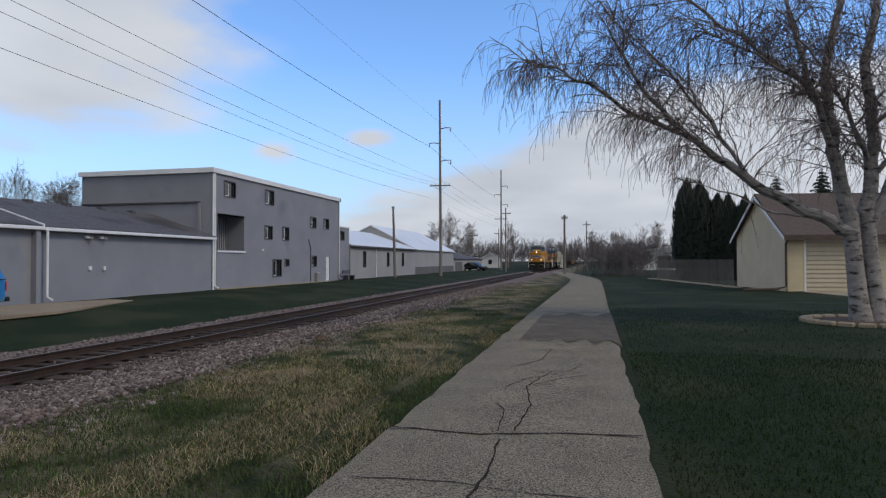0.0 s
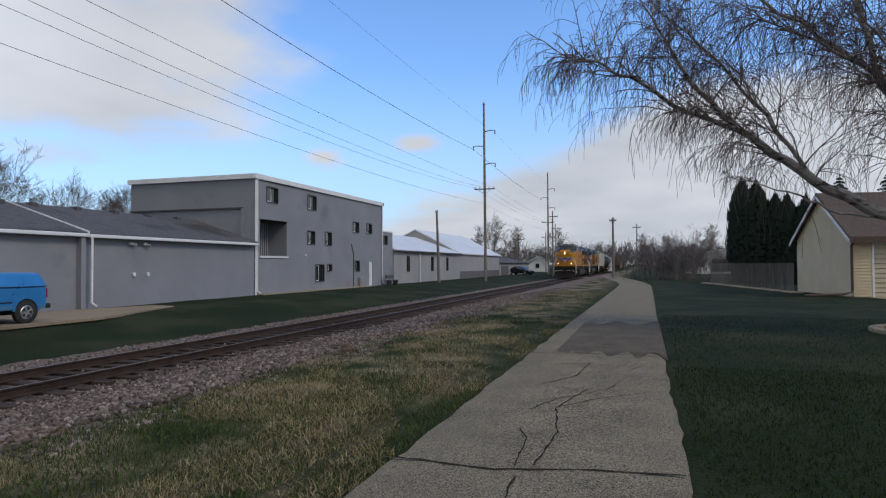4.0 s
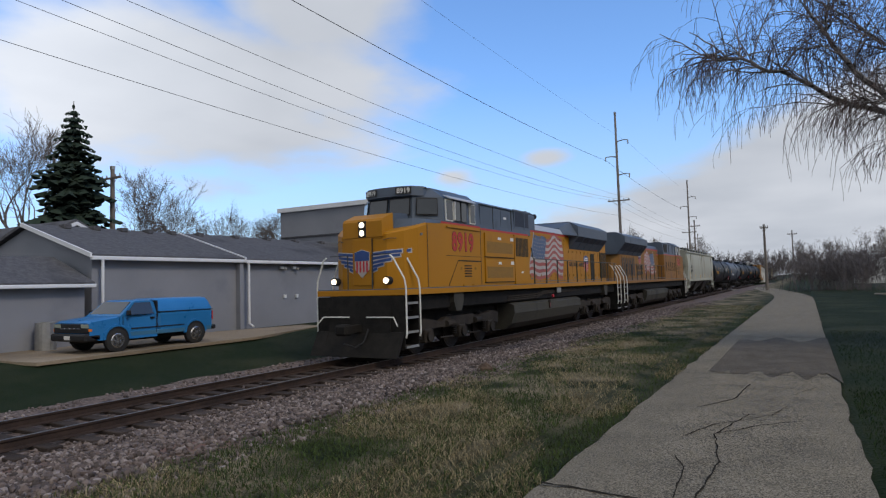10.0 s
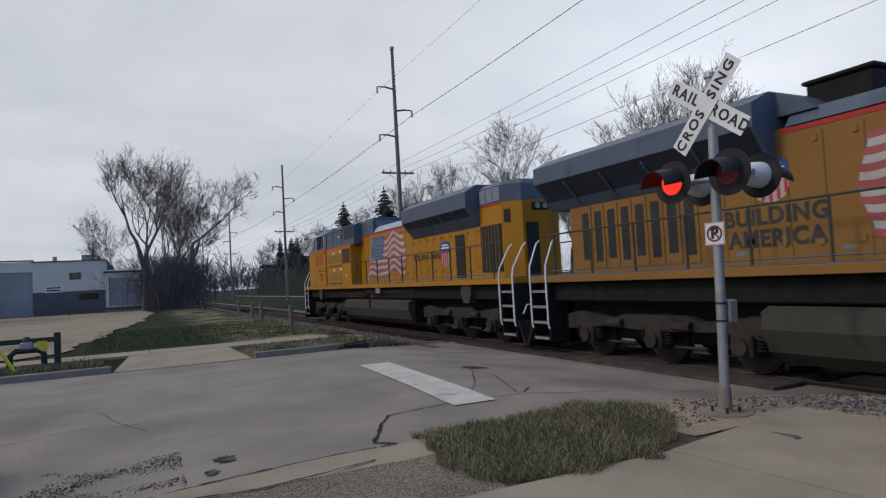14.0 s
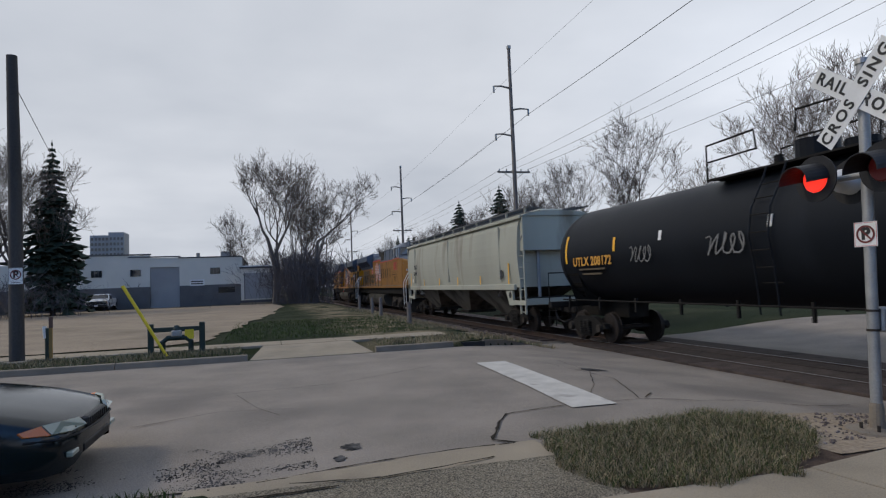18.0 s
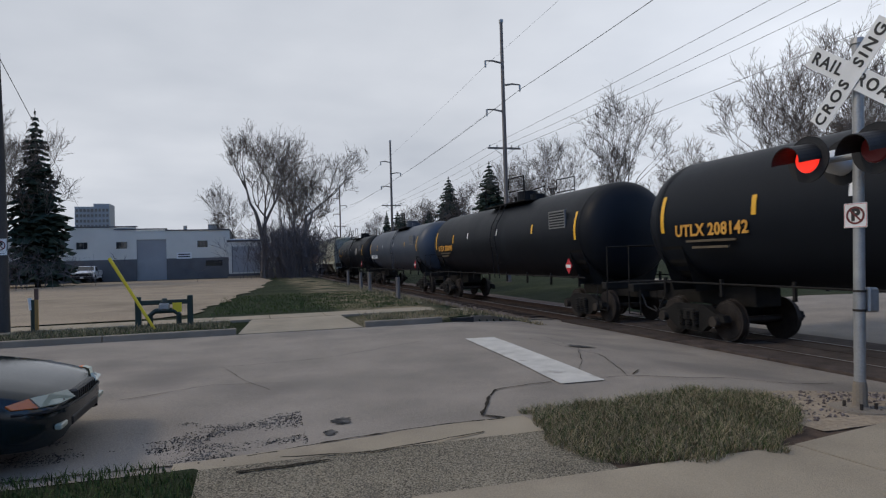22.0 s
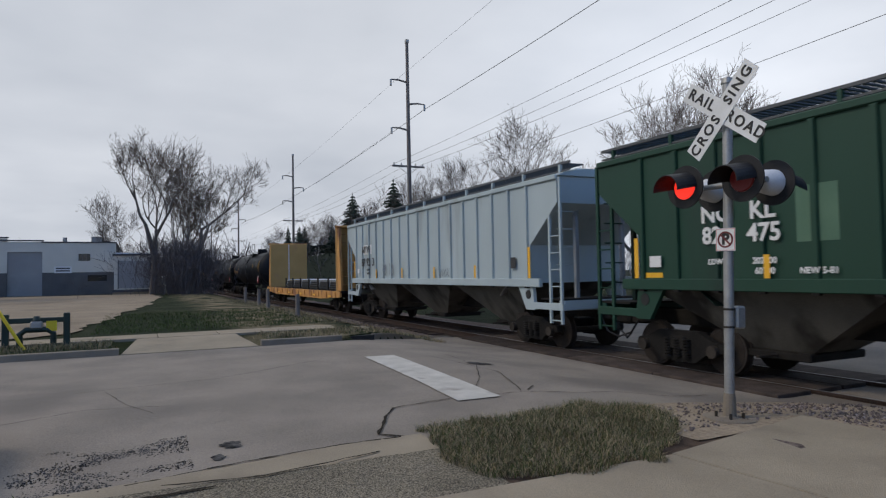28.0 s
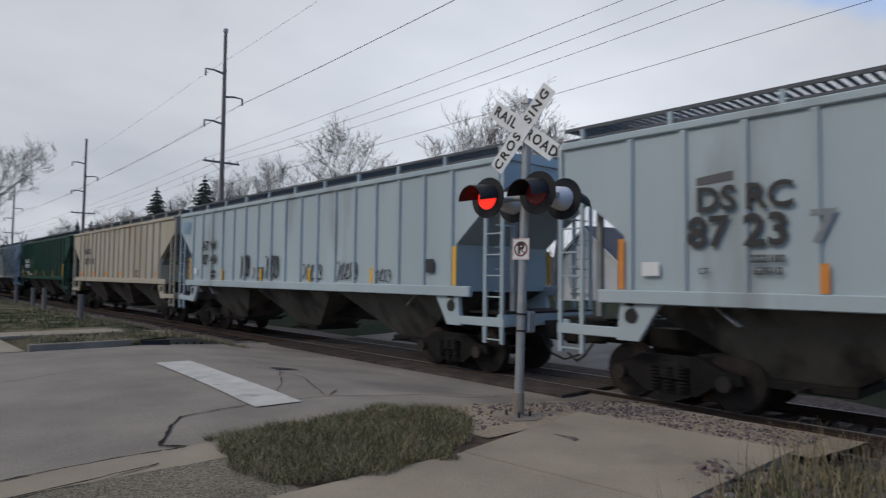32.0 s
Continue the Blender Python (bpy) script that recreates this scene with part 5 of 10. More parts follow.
for x in (-1.08, 1.75):
    part("door_jamb", Shape().box(x, x + 0.08, -70.4, -70.30, 0.70, 3.5), "trim_dark", dock)
part("dock_kerb", Shape().box(-1.7, 2.25, -70.4, -69.6, 0.0, 0.62), "concrete", dock)
part("dock_edge", Shape().box(-1.7, 2.25, -69.6, -69.52, 0.38, 0.62), "trim_dark", dock)

annex = thing("grey_annex", "low dark brick annex beside the warehouse", "building")
part("wall", Shape().box(26.6, 48, -80, -66, 0, 3.6), "brick_dark", annex)
part("roof", Shape().box(26.4, 48.2, -80.2, -65.8, 3.6, 3.75), "trim_dark", annex)
tower = thing("tower_block", "far pale high-rise apartment tower", "tower")
part("wall", Shape().box(76, 84, -415, -400, 0, 37.5), "siding_pale", tower)
part("wall", Shape().box(84, 94, -415, -402, 0, 36), "siding_pale", tower)
for k in range(11):
    for j in range(5):
        part("window", Shape().box(84.6 + j * 1.9, 85.8 + j * 1.9, -402, -401.9, 3 + k * 3.0, 4.6 + k * 3.0), "glass", tower)
        if j < 4:
            part("window", Shape().box(76.5 + j * 1.9, 77.6 + j * 1.9, -400, -399.9, 3 + k * 3.0, 4.6 + k * 3.0), "glass", tower)


def cottage(label, cx, cy, rot, w, d, h, ridge, wallm, roofm, wins_):
    c = thing("house", label, "house", pose(cx, cy, 0, 0, 0, rot), group="houses")
    part("wall", Shape().prism([(-w / 2, -0.3), (-w / 2, h), (0, ridge), (w / 2, h), (w / 2, -0.3)], "y", -d / 2, d / 2), wallm, c)
    for q in (-1, 1):
        sl = (ridge - h) / (w / 2)
        part("roof", Shape().prism([(0, ridge + 0.03), (q * (w / 2 + 0.4), h - 0.4 * sl + 0.03), (q * (w / 2 + 0.4), h - 0.4 * sl + 0.17), (0, ridge + 0.18)], "y", -d / 2 - 0.35, d / 2 + 0.35), roofm, c)
        for e in (-1, 1):
            part("rake_trim", Shape().prism([(0, ridge - 0.12), (q * (w / 2 + 0.4), h - 0.4 * sl - 0.12), (q * (w / 2 + 0.4), h - 0.4 * sl + 0.06), (0, ridge + 0.06)], "y", e * (d / 2 + 0.36) - 0.03, e * (d / 2 + 0.36) + 0.03), "trim_white", c)
    for x, z, ww, hh, face in wins_:
        if face in "ns":
            e = d / 2 if face == "n" else -d / 2
            k = part("window", Shape().box(x - ww / 2, x + ww / 2, e - 0.04, e + 0.04, z, z + hh), "trim_white", c)
            part("pane", Shape().box(x - ww / 2 + 0.07, x + ww / 2 - 0.07, e - 0.05, e + 0.05, z + 0.07, z + hh - 0.07), "glass", k)
        else:
            e = w / 2 if face == "e" else -w / 2
            k = part("window", Shape().box(e - 0.04, e + 0.04, x - ww / 2, x + ww / 2, z, z + hh), "trim_white", c)
            part("pane", Shape().box(e - 0.05, e + 0.05, x - ww / 2 + 0.07, x + ww / 2 - 0.07, z + 0.07, z + hh - 0.07), "glass", k)
    return c


# grey cottages beyond the pickup
cottage("small grey house with a shingle gable roof", -30.5, 12.2, 90, 6.4, 5.2, 2.15, 3.25, "siding_grey", "roof_grey", [(0.9, 0.5, 1.0, 1.1, "n"), (-1.5, 0.0, 0.9, 1.9, "n")])
cottage("taller grey house with a shingle gable roof", -36.5, 18.5, 90, 7.5, 9.0, 3.4, 5.3, "siding_grey", "roof_grey", [(0, 1.2, 1.0, 1.1, "n")])
cottage("tan bungalow among the trees", -44, 8.5, 90, 8, 9, 2.2, 3.6, "vinyl", "roof_brown", [(0, 0.9, 1.2, 1.0, "n")])
# houses on the far side of the line, beyond the street
cottage("white garage with a grey gable roof across the line", -47, -80, 75, 10, 12, 3.6, 5.6, "white_house", "roof_grey", [(0, 1.0, 2.4, 1.6, "n"), (2.5, 1.0, 1.0, 1.2, "e")])
cottage("white clapboard house across the line", -52, -33, 80, 7, 10, 3.6, 6.4, "white_house", "roof_grey", [(0, 1.2, 1.0, 1.4, "e"), (2.5, 1.2, 1.0, 1.4, "e"), (-2.5, 1.2, 1.0, 1.4, "e")])
cottage("pale house across the line", -58, -52, 95, 8, 10, 3.2, 5.6, "white_house", "roof_brown", [(0, 1.2, 1.0, 1.2, "e"), (3, 1.2, 1.0, 1.2, "e")])
cottage("white garage with a broad door behind the thicket", 13, 118, 0, 12, 8, 3.2, 4.2, "white_house", "roof_brown", [(0, 0.3, 5.0, 2.2, "s")])
cottage("small white house far along the path", -14, 190, 20, 8, 8, 3.2, 5.4, "white_house", "roof_grey", [(0, 1.0, 1.2, 1.4, "s")])
cottage("white shed far along the line", -24, 150, 0, 4, 4, 2.4, 3.6, "white_house", "roof_grey", [(0, 0.8, 1.0, 1.2, "s")])

# ---------------------------------------------------------------- the train
# every car's own space: x across, y from its leading end back, z from the rail up
def wheelset(parent, y, r=0.46, face=0.11):
    """One axle with two flanged wheels."""
    w = new("wheelset")
    w.parent, w.location = parent, (0, y, r)
    for side in (-1, 1):
        s = Shape()
        x = 0.72 * side
        s.tube([(x - 0.07 * side, 0, 0), (x - 0.04 * side, 0, 0), (x - 0.04 * side, 0, 0), (x + 0.07 * side, 0, 0)], [r + 0.028, r + 0.026, r, r - 0.006], 28)
        s.tube([(x + 0.07 * side, 0, 0), (x + 0.085 * side, 0, 0)], [r - 0.05, r - 0.06], 28)
        s.tube([(x + 0.08 * side, 0, 0), (x + 0.19 * side, 0, 0)], [0.15, 0.10], 14)
        part("wheel", s, "wheel", w, smooth=True)
    part("axle", Shape().tube([(-0.72, 0, 0), (0.72, 0, 0)], 0.08, 10), "wheel", w)
    return w


def freight_truck(parent, y):
    """Two axles in cast side frames with coil springs."""
    t = new("freight_truck")
    t.parent, t.location = parent, (0, y, 0)
    for side in (-1, 1):
        s = Shape()
        x0, x1 = 0.93 * side, 1.10 * side
        top = [(-1.15, 0.46), (-1.10, 0.60), (-0.85, 0.63), (-0.5, 0.80), (0.5, 0.80), (0.85, 0.63), (1.10, 0.60), (1.15, 0.46), (0.72, 0.40), (0.42, 0.20), (-0.42, 0.20), (-0.72, 0.40)]
        s.prism(top, "x", x0, x1)
        f = part("side_frame", s, "underframe", t)
        for k in (-0.24, 0, 0.24):
            c = Shape()
            for j in range(7):
                c.disc((1.12 * side, k, 0.30 + j * 0.055), (0, 0, 1), 0.085, 0.03, 10)
            part("spring", c, "underframe", f)
        for k in (-0.89, 0.89):
            part("axle_cap", Shape().disc((1.14 * side, k, 0.46), (1, 0, 0), 0.12, 0.14, 12), "truck_grey", f)
    part("bolster", Shape().box(-1.15, 1.15, -0.2, 0.2, 0.42, 0.70, 0.03), "underframe", t)
    for k in (-0.89, 0.89):
        wheelset(t, k)
    return t


def coupler(parent, y, d):
    s = Shape()
    s.box(-0.10, 0.10, min(y, y + d * 0.55), max(y, y + d * 0.55), 0.76, 0.98, 0.02)
    s.box(-0.20, 0.20, min(y + d * 0.5, y + d * 0.85), max(y + d * 0.5, y + d * 0.85), 0.72, 1.02, 0.06)
    part("coupler", s, "underframe", parent)
    h = Shape()
    h.tube([(0.32, y, 0.85), (0.34, y + d * 0.25, 0.52), (0.22, y + d * 0.5, 0.40), (0.1, y + d * 0.8, 0.52)], 0.025, 6)
    part("air_hose", h, "black_steel", parent)


def side_text(name, text, size, material, parent, y, z, side, x, **kw):
    """Lettering on a car's flank."""
    turn = Matrix(((0, 0, side, 0), (side, 0, 0, 0), (0, 1, 0, 0), (0, 0, 0, 1)))
    return letters(name, text, size, material, parent, Matrix.Translation((x * side, y, z)) @ turn, **kw)


def flank(side, pts, x, thick=0.006):
    """A flat patch on a car's flank."""
    s = Shape()
    return s.prism(pts, "x", x * side, (x + thick) * side)


def shield(parent, y, z, w, x, side):
    h = w * 1.1
    f = lambda k: [(y + (a - 0.5) * w * k, z + (b - 0.5) * h * k) for a, b in ((0.02, 0.86), (0.22, 0.93), (0.5, 1.0), (0.78, 0.93), (0.98, 0.86), (0.95, 0.6), (0.98, 0.35), (0.85, 0.12), (0.5, 0), (0.15, 0.12), (0.02, 0.35), (0.05, 0.6))]
    b = part("shield_emblem", flank(side, f(1.0), x), "flag_white", parent, "striped red, white and blue shield emblem")
    part("shield_top", flank(side, [(y + a * w, z + c * h) for a, c in ((-0.48, 0.02), (-0.48, 0.38), (-0.27, 0.45), (0, 0.50), (0.27, 0.45), (0.48, 0.38), (0.48, 0.02))], x + 0.007), "shield_blue", b)
    for k in range(5):
        a = -0.40 + k * 0.2
        low = -0.30 if k in (0, 4) else (-0.42 if k in (1, 3) else -0.47)
        part("stripe", flank(side, [(y + (a - 0.045) * w, z + low * h), (y + (a + 0.045) * w, z + low * h), (y + (a + 0.045) * w, z + 0.15 * h), (y + (a - 0.045) * w, z + 0.15 * h)], x + 0.007), "sign_red", b)
    part("word_bar", flank(side, [(y - 0.3 * w, z + 0.30 * h), (y + 0.3 * w, z + 0.30 * h), (y + 0.3 * w, z + 0.36 * h), (y - 0.3 * w, z + 0.36 * h)], x + 0.014, 0.003), "text_white", b)
    part("word_bar", flank(side, [(y - 0.38 * w, z + 0.19 * h), (y + 0.38 * w, z + 0.19 * h), (y + 0.38 * w, z + 0.26 * h), (y - 0.38 * w, z + 0.26 * h)], x + 0.014, 0.003), "text_white", b)


def waving_flag(parent, y0, y1, z0, z1, x, side):
    """A painted flag with waves, in bands."""
    n = 26

    def edge(u, k):
        wave = 0.13 * math.sin(u * 10.5 + 0.6) * (0.35 + u) + 0.05 * math.sin(u * 19 + k * 2)
        slant = 0.28 * (1 - u)
        return z0 + (z1 - z0) * k + wave + 0.10 * u - slant * 0.3

    def lean(u, k):
        return y0 + (y1 - y0) * u + 0.78 * (k - 0.5) * (1 - u) + 0.10 * math.sin(k * 6 + u * 5) * u

    f = new("flag_emblem")
    f.parent = parent
    tagged(f, "painted waving flag with stars and stripes")

    def band(name, u0, u1, k0, k1, material, lift):
        s = Shape()
        for i in range(n + 1):
            u = u0 + (u1 - u0) * i / n
            for k in (k0, k1):
                for dx in (0, 0.003):
                    s.v.append(((x + lift + dx) * side, lean(u, k), edge(u, k)))
        for i in range(n):
            a, b = 4 * i, 4 * i + 4
            s.f += [(a + 1, b + 1, b + 3, a + 3), (a, a + 2, b + 2, b), (a, b, b + 1, a + 1), (a + 2, a + 3, b + 3, b + 2)]
        s.f += [(0, 1, 3, 2), (4 * n, 4 * n + 2, 4 * n + 3, 4 * n + 1)]
        part(name, s, material, f)

    for k in range(13):
        band("stripe", 0.0, 1.0 - 0.012 * (k % 2), k / 13, (k + 1) / 13, "flag_red" if k % 2 == 0 else "flag_white", 0.0)
    band("canton", 0.0, 0.40, 6 / 13, 1.0, "flag_blue", 0.005)
    s = Shape()
    for r in range(6):
        for c in range(7):
            u, k = 0.03 + c * 0.055 + (0.027 if r % 2 else 0), 0.50 + r * 0.082
            cy, cz = lean(u, k), edge(u, k)
            pts = [(cy + (0.042 if j % 2 == 0 else 0.018) * math.sin(j * math.pi / 5), cz + (0.042 if j % 2 == 0 else 0.018) * math.cos(j * math.pi / 5)) for j in range(10)]
            s.prism(pts, "x", (x + 0.009) * side, (x + 0.012) * side)
    part("stars", s, "flag_white", f)
    part("flag_pole", flank(side, [(y0 - 0.50, z0 - 0.20), (y0 - 0.44, z0 - 0.20), (y0 + 0.44, z1 + 0.10), (y0 + 0.38, z1 + 0.10)], x), "flag_white", f)


def loco_truck(parent, y):
    """A three-axle power truck."""
    t = new("power_truck")
    t.parent, t.location = parent, (0, y, 0)
    for side in (-1, 1):
        s = Shape()
        x0, x1 = 0.98 * side, 1.16 * side
        s.prism([(-2.85, 0.62), (-2.85, 0.98), (-2.4, 1.06), (-1.2, 0.92), (-0.9, 1.02), (0.9, 1.02), (1.2, 0.92), (2.4, 1.06), (2.85, 0.98), (2.85, 0.62), (2.15, 0.70), (1.5, 0.74), (0.5, 0.70), (-0.5, 0.70), (-1.5, 0.74), (-2.15, 0.70)], "x", x0, x1)
        f = part("side_frame", s, "truck_grey", t)
        for k in (-2.1, 0, 2.1):
            j = Shape().box(min(x0, 1.24 * side), max(x0, 1.24 * side), k - 0.22, k + 0.22, 0.34, 0.74, 0.03)
            j.disc((1.26 * side, k, 0.53), (1, 0, 0), 0.16, 0.10, 14)
            part("journal_box", j, "truck_grey", f)
            for d in (-0.33, 0.33):
                c = Shape()
                for q in range(5):
                    c.disc((1.10 * side, k + d, 0.48 + q * 0.06), (0, 0, 1), 0.085, 0.035, 10)
                part("spring", c, "underframe", f)
        for k in (-1.0, 0.9):
            b = Shape().tube([(1.2 * side, k, 0.82), (1.2 * side, k + 0.45, 0.82)], 0.10, 10)
            part("brake_cylinder", b, "truck_grey", f)
            part("brake_rod", Shape().tube([(1.14 * side, k - 0.3, 0.42), (1.14 * side, k + 0.5, 0.40)], 0.03, 6), "truck_grey", f)
        part("sand_pipe", Shape().tube([(1.1 * side, -2.9, 1.0), (1.05 * side, -2.87, 0.5), (0.9 * side, -2.7, 0.15)], 0.025, 6), "truck_grey", f)
    for k in (-2.1, 0, 2.1):
        wheelset(t, k, 0.53)
    return t


def hand_rail(parent, pts, material, r=0.018):
    return part("hand_rail", Shape().tube(pts, r, 6), material, parent)


def loft(half, levels):
    """A body stacked from plan outlines: half holds, level by level, the points (x, y) of its right side from front to back."""
    s = Shape()
    n = 2 * len(half[0])
    for ring, z in zip(half, levels):
        zs = z if isinstance(z, (list, tuple)) else [z] * len(ring)
        pts = [(x, y, q) for (x, y), q in zip(ring, zs)]
        s.v += pts + [(-x, y, q) for x, y, q in reversed(pts)]
    s.f = [tuple(range(n)), tuple(reversed(range(len(s.v) - n, len(s.v))))]
    s.f += [(n * j + i, n * j + n + i, n * j + n + (i + 1) % n, n * j + (i + 1) % n) for j in range(len(half) - 1) for i in range(n)]
    return s


def slab_of(corners, shift):
    """A thin plate from its four corners, drawn out by a shift."""
    s = Shape()
    s.v = list(corners) + [(a + shift[0], b + shift[1], c + shift[2]) for a, b, c in corners]
    s.f = [(0, 1, 2, 3), (7, 6, 5, 4), (0, 4, 5, 1), (1, 5, 6, 2), (2, 6, 7, 3), (3, 7, 4, 0)]
    return s


def locomotive(number, old):
    """A six-axle diesel: nose and cab in front, long hood behind. The cab's rear wall stands at y = 3.9."""
    paint = "yellow_old" if old else "yellow"
    name = "diesel_locomotive"
    L = thing(name, ("weathered" if old else "clean") + " yellow and grey diesel freight locomotive with " + ("its cab facing back" if old else "lit headlights"), "locomotive", group="locomotives")
    W, F, R = 1.50, -0.80, 22.1
    # frame, sills and tank
    part("frame", Shape().box(-1.30, 1.30, F + 0.25, R - 0.2, 1.30, 1.74, 0.03), "underframe", L)
    part("side_sill", Shape().box(-W - 0.02, W + 0.02, F, R, 1.76, 1.92, 0.01), paint, L, "yellow walkway edge")
    part("walkway", Shape().box(-W, W, F + 0.02, R - 0.02, 1.92, 1.945), "loco_grey", L)
    t0, t1 = (7.9, 15.5) if old else (6.65, 14.6)
    tank = Shape().prism([(-1.30, 0.50), (-1.0, 0.28), (1.0, 0.28), (1.30, 0.50), (1.45, 0.88), (1.44, 1.16), (1.25, 1.26), (-1.25, 1.26), (-1.44, 1.16), (-1.45, 0.88)], "y", t0, t1)
    part("fuel_tank", tank, "fuel_tank", L, "grey-brown fuel tank with sloped sides")
    part("tank_end", Shape().box(-1.2, 1.2, t1, t1 + 0.05, 0.40, 1.18, 0.02), "underframe", L)
    part("fuel_gauge", Shape().box(1.43, 1.50, t0 + 3.62, t0 + 3.74, 0.92, 1.26, 0.01), "truck_grey", L)
    part("gauge_mark", Shape().box(1.50, 1.505, t0 + 3.64, t0 + 3.72, 0.96, 1.12), "sign_maroon", L)
    part("fuel_filler", Shape().disc((1.47, t0 + 4.1, 1.40), (1, 0, 0), 0.07, 0.06, 10), "sign_red", L, "red fuel filler cap")
    part("data_plate", Shape().box(1.46, 1.50, t0 + 4.6, t0 + 5.1, 1.52, 1.74, 0.01), "galv", L)
    for k in range(3):
        part("air_pipe", Shape().tube([(1.3, t0 - 0.3 + k * 0.02, 1.36 + k * 0.07), (1.34, t0 + 2.6, 1.38 + k * 0.07), (1.36, t0 + 3.3, 1.52 + k * 0.05), (1.3, t1 + 0.4, 1.56 + k * 0.05)], 0.028, 6), "truck_grey", L)
    if old:
        for y in (9.9, 12.3):
            part("air_reservoir", Shape().tube([(1.16, y, 1.22), (1.16, y + 0.08, 1.22), (1.16, y + 1.82, 1.22), (1.16, y + 1.9, 1.22)], [0.2, 0.29, 0.29, 0.2], 16), "fuel_tank", L, smooth=True)
    # centre_sill here is an added dark block that stops light showing through
    part("centre_sill", Shape().box(-0.72, 0.72, F + 0.6, R - 0.6, 0.42, 1.32, 0.05), "underframe", L)
    loco_truck(L, 2.95)
    loco_truck(L, 18.2)
    for y in (2.05, 18.9):
        part("sand_box", Shape().prism([(y, 1.76), (y + 0.62, 1.76), (y + 0.62, 1.48), (y + 0.48, 1.20), (y + 0.14, 1.20), (y, 1.48)], "x", 1.16, 1.44), "fuel_tank", L)
    # pilots, steps and couplers at both ends
    for y, d in ((F, 1), (R, -1)):
        p = Shape().prism([(y, 1.76), (y - 0.05 * d, 1.0), (y - 0.08 * d, 0.75), (y - 0.42 * d, 0.12), (y - 0.32 * d, 0.10), (y + 0.10 * d, 0.80), (y + 0.12 * d, 1.76)], "x", -1.05, 1.05)
        part("pilot", p, "underframe", L, "black plough pilot")
        coupler(L, y - 0.05 * d, -d)
        for side in (-1, 1):
            wingp = Shape().prism([(y - 0.08 * d, 0.78), (y - 0.42 * d, 0.12), (y - 0.32 * d, 0.10), (y + 0.02 * d, 0.78)], "x", min(1.05 * side, 1.46 * side), max(1.05 * side, 1.46 * side))
            part("plough_wing", wingp, "underframe", L)
            for k in range(4):
                z = 0.36 + k * 0.39
                part("step", Shape().box(min(0.95 * side, 1.49 * side), max(0.95 * side, 1.49 * side), min(y + 0.05 * d, y + 0.66 * d), max(y + 0.05 * d, y + 0.66 * d), z, z + 0.03), "truck_grey", L)
                part("step_edge", Shape().box(min(1.46 * side, 1.50 * side), max(1.46 * side, 1.50 * side), min(y + 0.05 * d, y + 0.66 * d), max(y + 0.05 * d, y + 0.66 * d), z - 0.02, z + 0.045), "galv", L)
            part("step_well", Shape().box(min(0.90 * side, 0.96 * side), max(0.90 * side, 0.96 * side), min(y, y + 0.75 * d), max(y, y + 0.75 * d), 0.25, 1.74), "underframe", L)
            for q in (0.0, 0.70):
                part("step_cheek", Shape().box(min(0.96 * side, 1.48 * side), max(0.96 * side, 1.48 * side), y + q * d - 0.015, y + q * d + 0.015, 0.30, 1.74), "underframe", L)
                yy = y + (q + 0.02) * d
                hand_rail(L, [(1.50 * side, yy, 0.62), (1.53 * side, yy, 0.75), (1.53 * side, yy, 1.95), (1.50 * side, yy - 0.02 * d, 2.2), (1.20 * side, yy - 0.10 * d, 2.78), (1.10 * side, yy - 0.10 * d, 2.86)], "rail_white", 0.024)
            part("uncoupling_lever", Shape().tube([(0.3 * side, y - 0.1 * d, 1.18), (1.2 * side, y - 0.12 * d, 1.18), (1.38 * side, y - 0.2 * d, 0.95)], 0.018, 6), "rail_white", L)
    # nose: low flanks that sweep in to the front, and a taller middle with the lamps
    plan = [(0.40, -0.60), (0.78, -0.55), (1.16, -0.26), (1.40, 0.10), (1.49, 0.43)]
    nose = loft([plan, plan, [(0.40, -0.57), (0.74, -0.50), (1.10, -0.22), (1.35, 0.12), (1.46, 0.43)]], [1.945, [3.44, 3.46, 3.54, 3.64, 3.74], [3.50, 3.52, 3.60, 3.70, 3.80]])
    part("nose", nose, paint, L)
    part("nose_middle", Shape().prism([(-0.62, 3.4), (-0.62, 3.84), (-0.55, 3.92), (-0.06, 4.10), (-0.06, 3.4)], "x", -0.68, 0.68), paint, L, "raised middle of the nose")
    part("nose_deck", Shape().prism([(-0.06, 3.5), (-0.06, 4.09), (0.35, 4.13), (0.95, 4.13), (0.95, 3.5)], "x", -0.665, 0.665), "loco_grey", L, "grey deck below the windscreen")
    part("nose_shoulder", loft([[(0.6, -0.1), (1.2, 0.1), (1.45, 0.43), (1.46, 1.5)], [(0.6, 0.1), (1.1, 0.3), (1.40, 0.55), (1.44, 1.5)]], [[3.60, 3.66, 3.78, 3.80], [3.94, 3.94, 3.92, 3.92]]), "loco_grey", L)
    part("nose_door", Shape().box(-0.34, 0.34, -0.635, -0.605, 2.05, 3.36, 0.01), paint, L)
    part("door_seam", Shape().box(0.33, 0.35, -0.64, -0.606, 2.05, 3.36), "grille", L)
    # emblem with wings on the nose
    wing = new("wing_emblem")
    wing.parent = L
    tagged(wing, "blue and silver wings with a striped shield")

    def on_nose(x):
        for (xa, ya), (xb, yb) in zip([(0.0, -0.64)] + plan, plan):
            if abs(x) <= xb:
                return ya + (yb - ya) * (abs(x) - xa) / (xb - xa)
        return plan[-1][1]

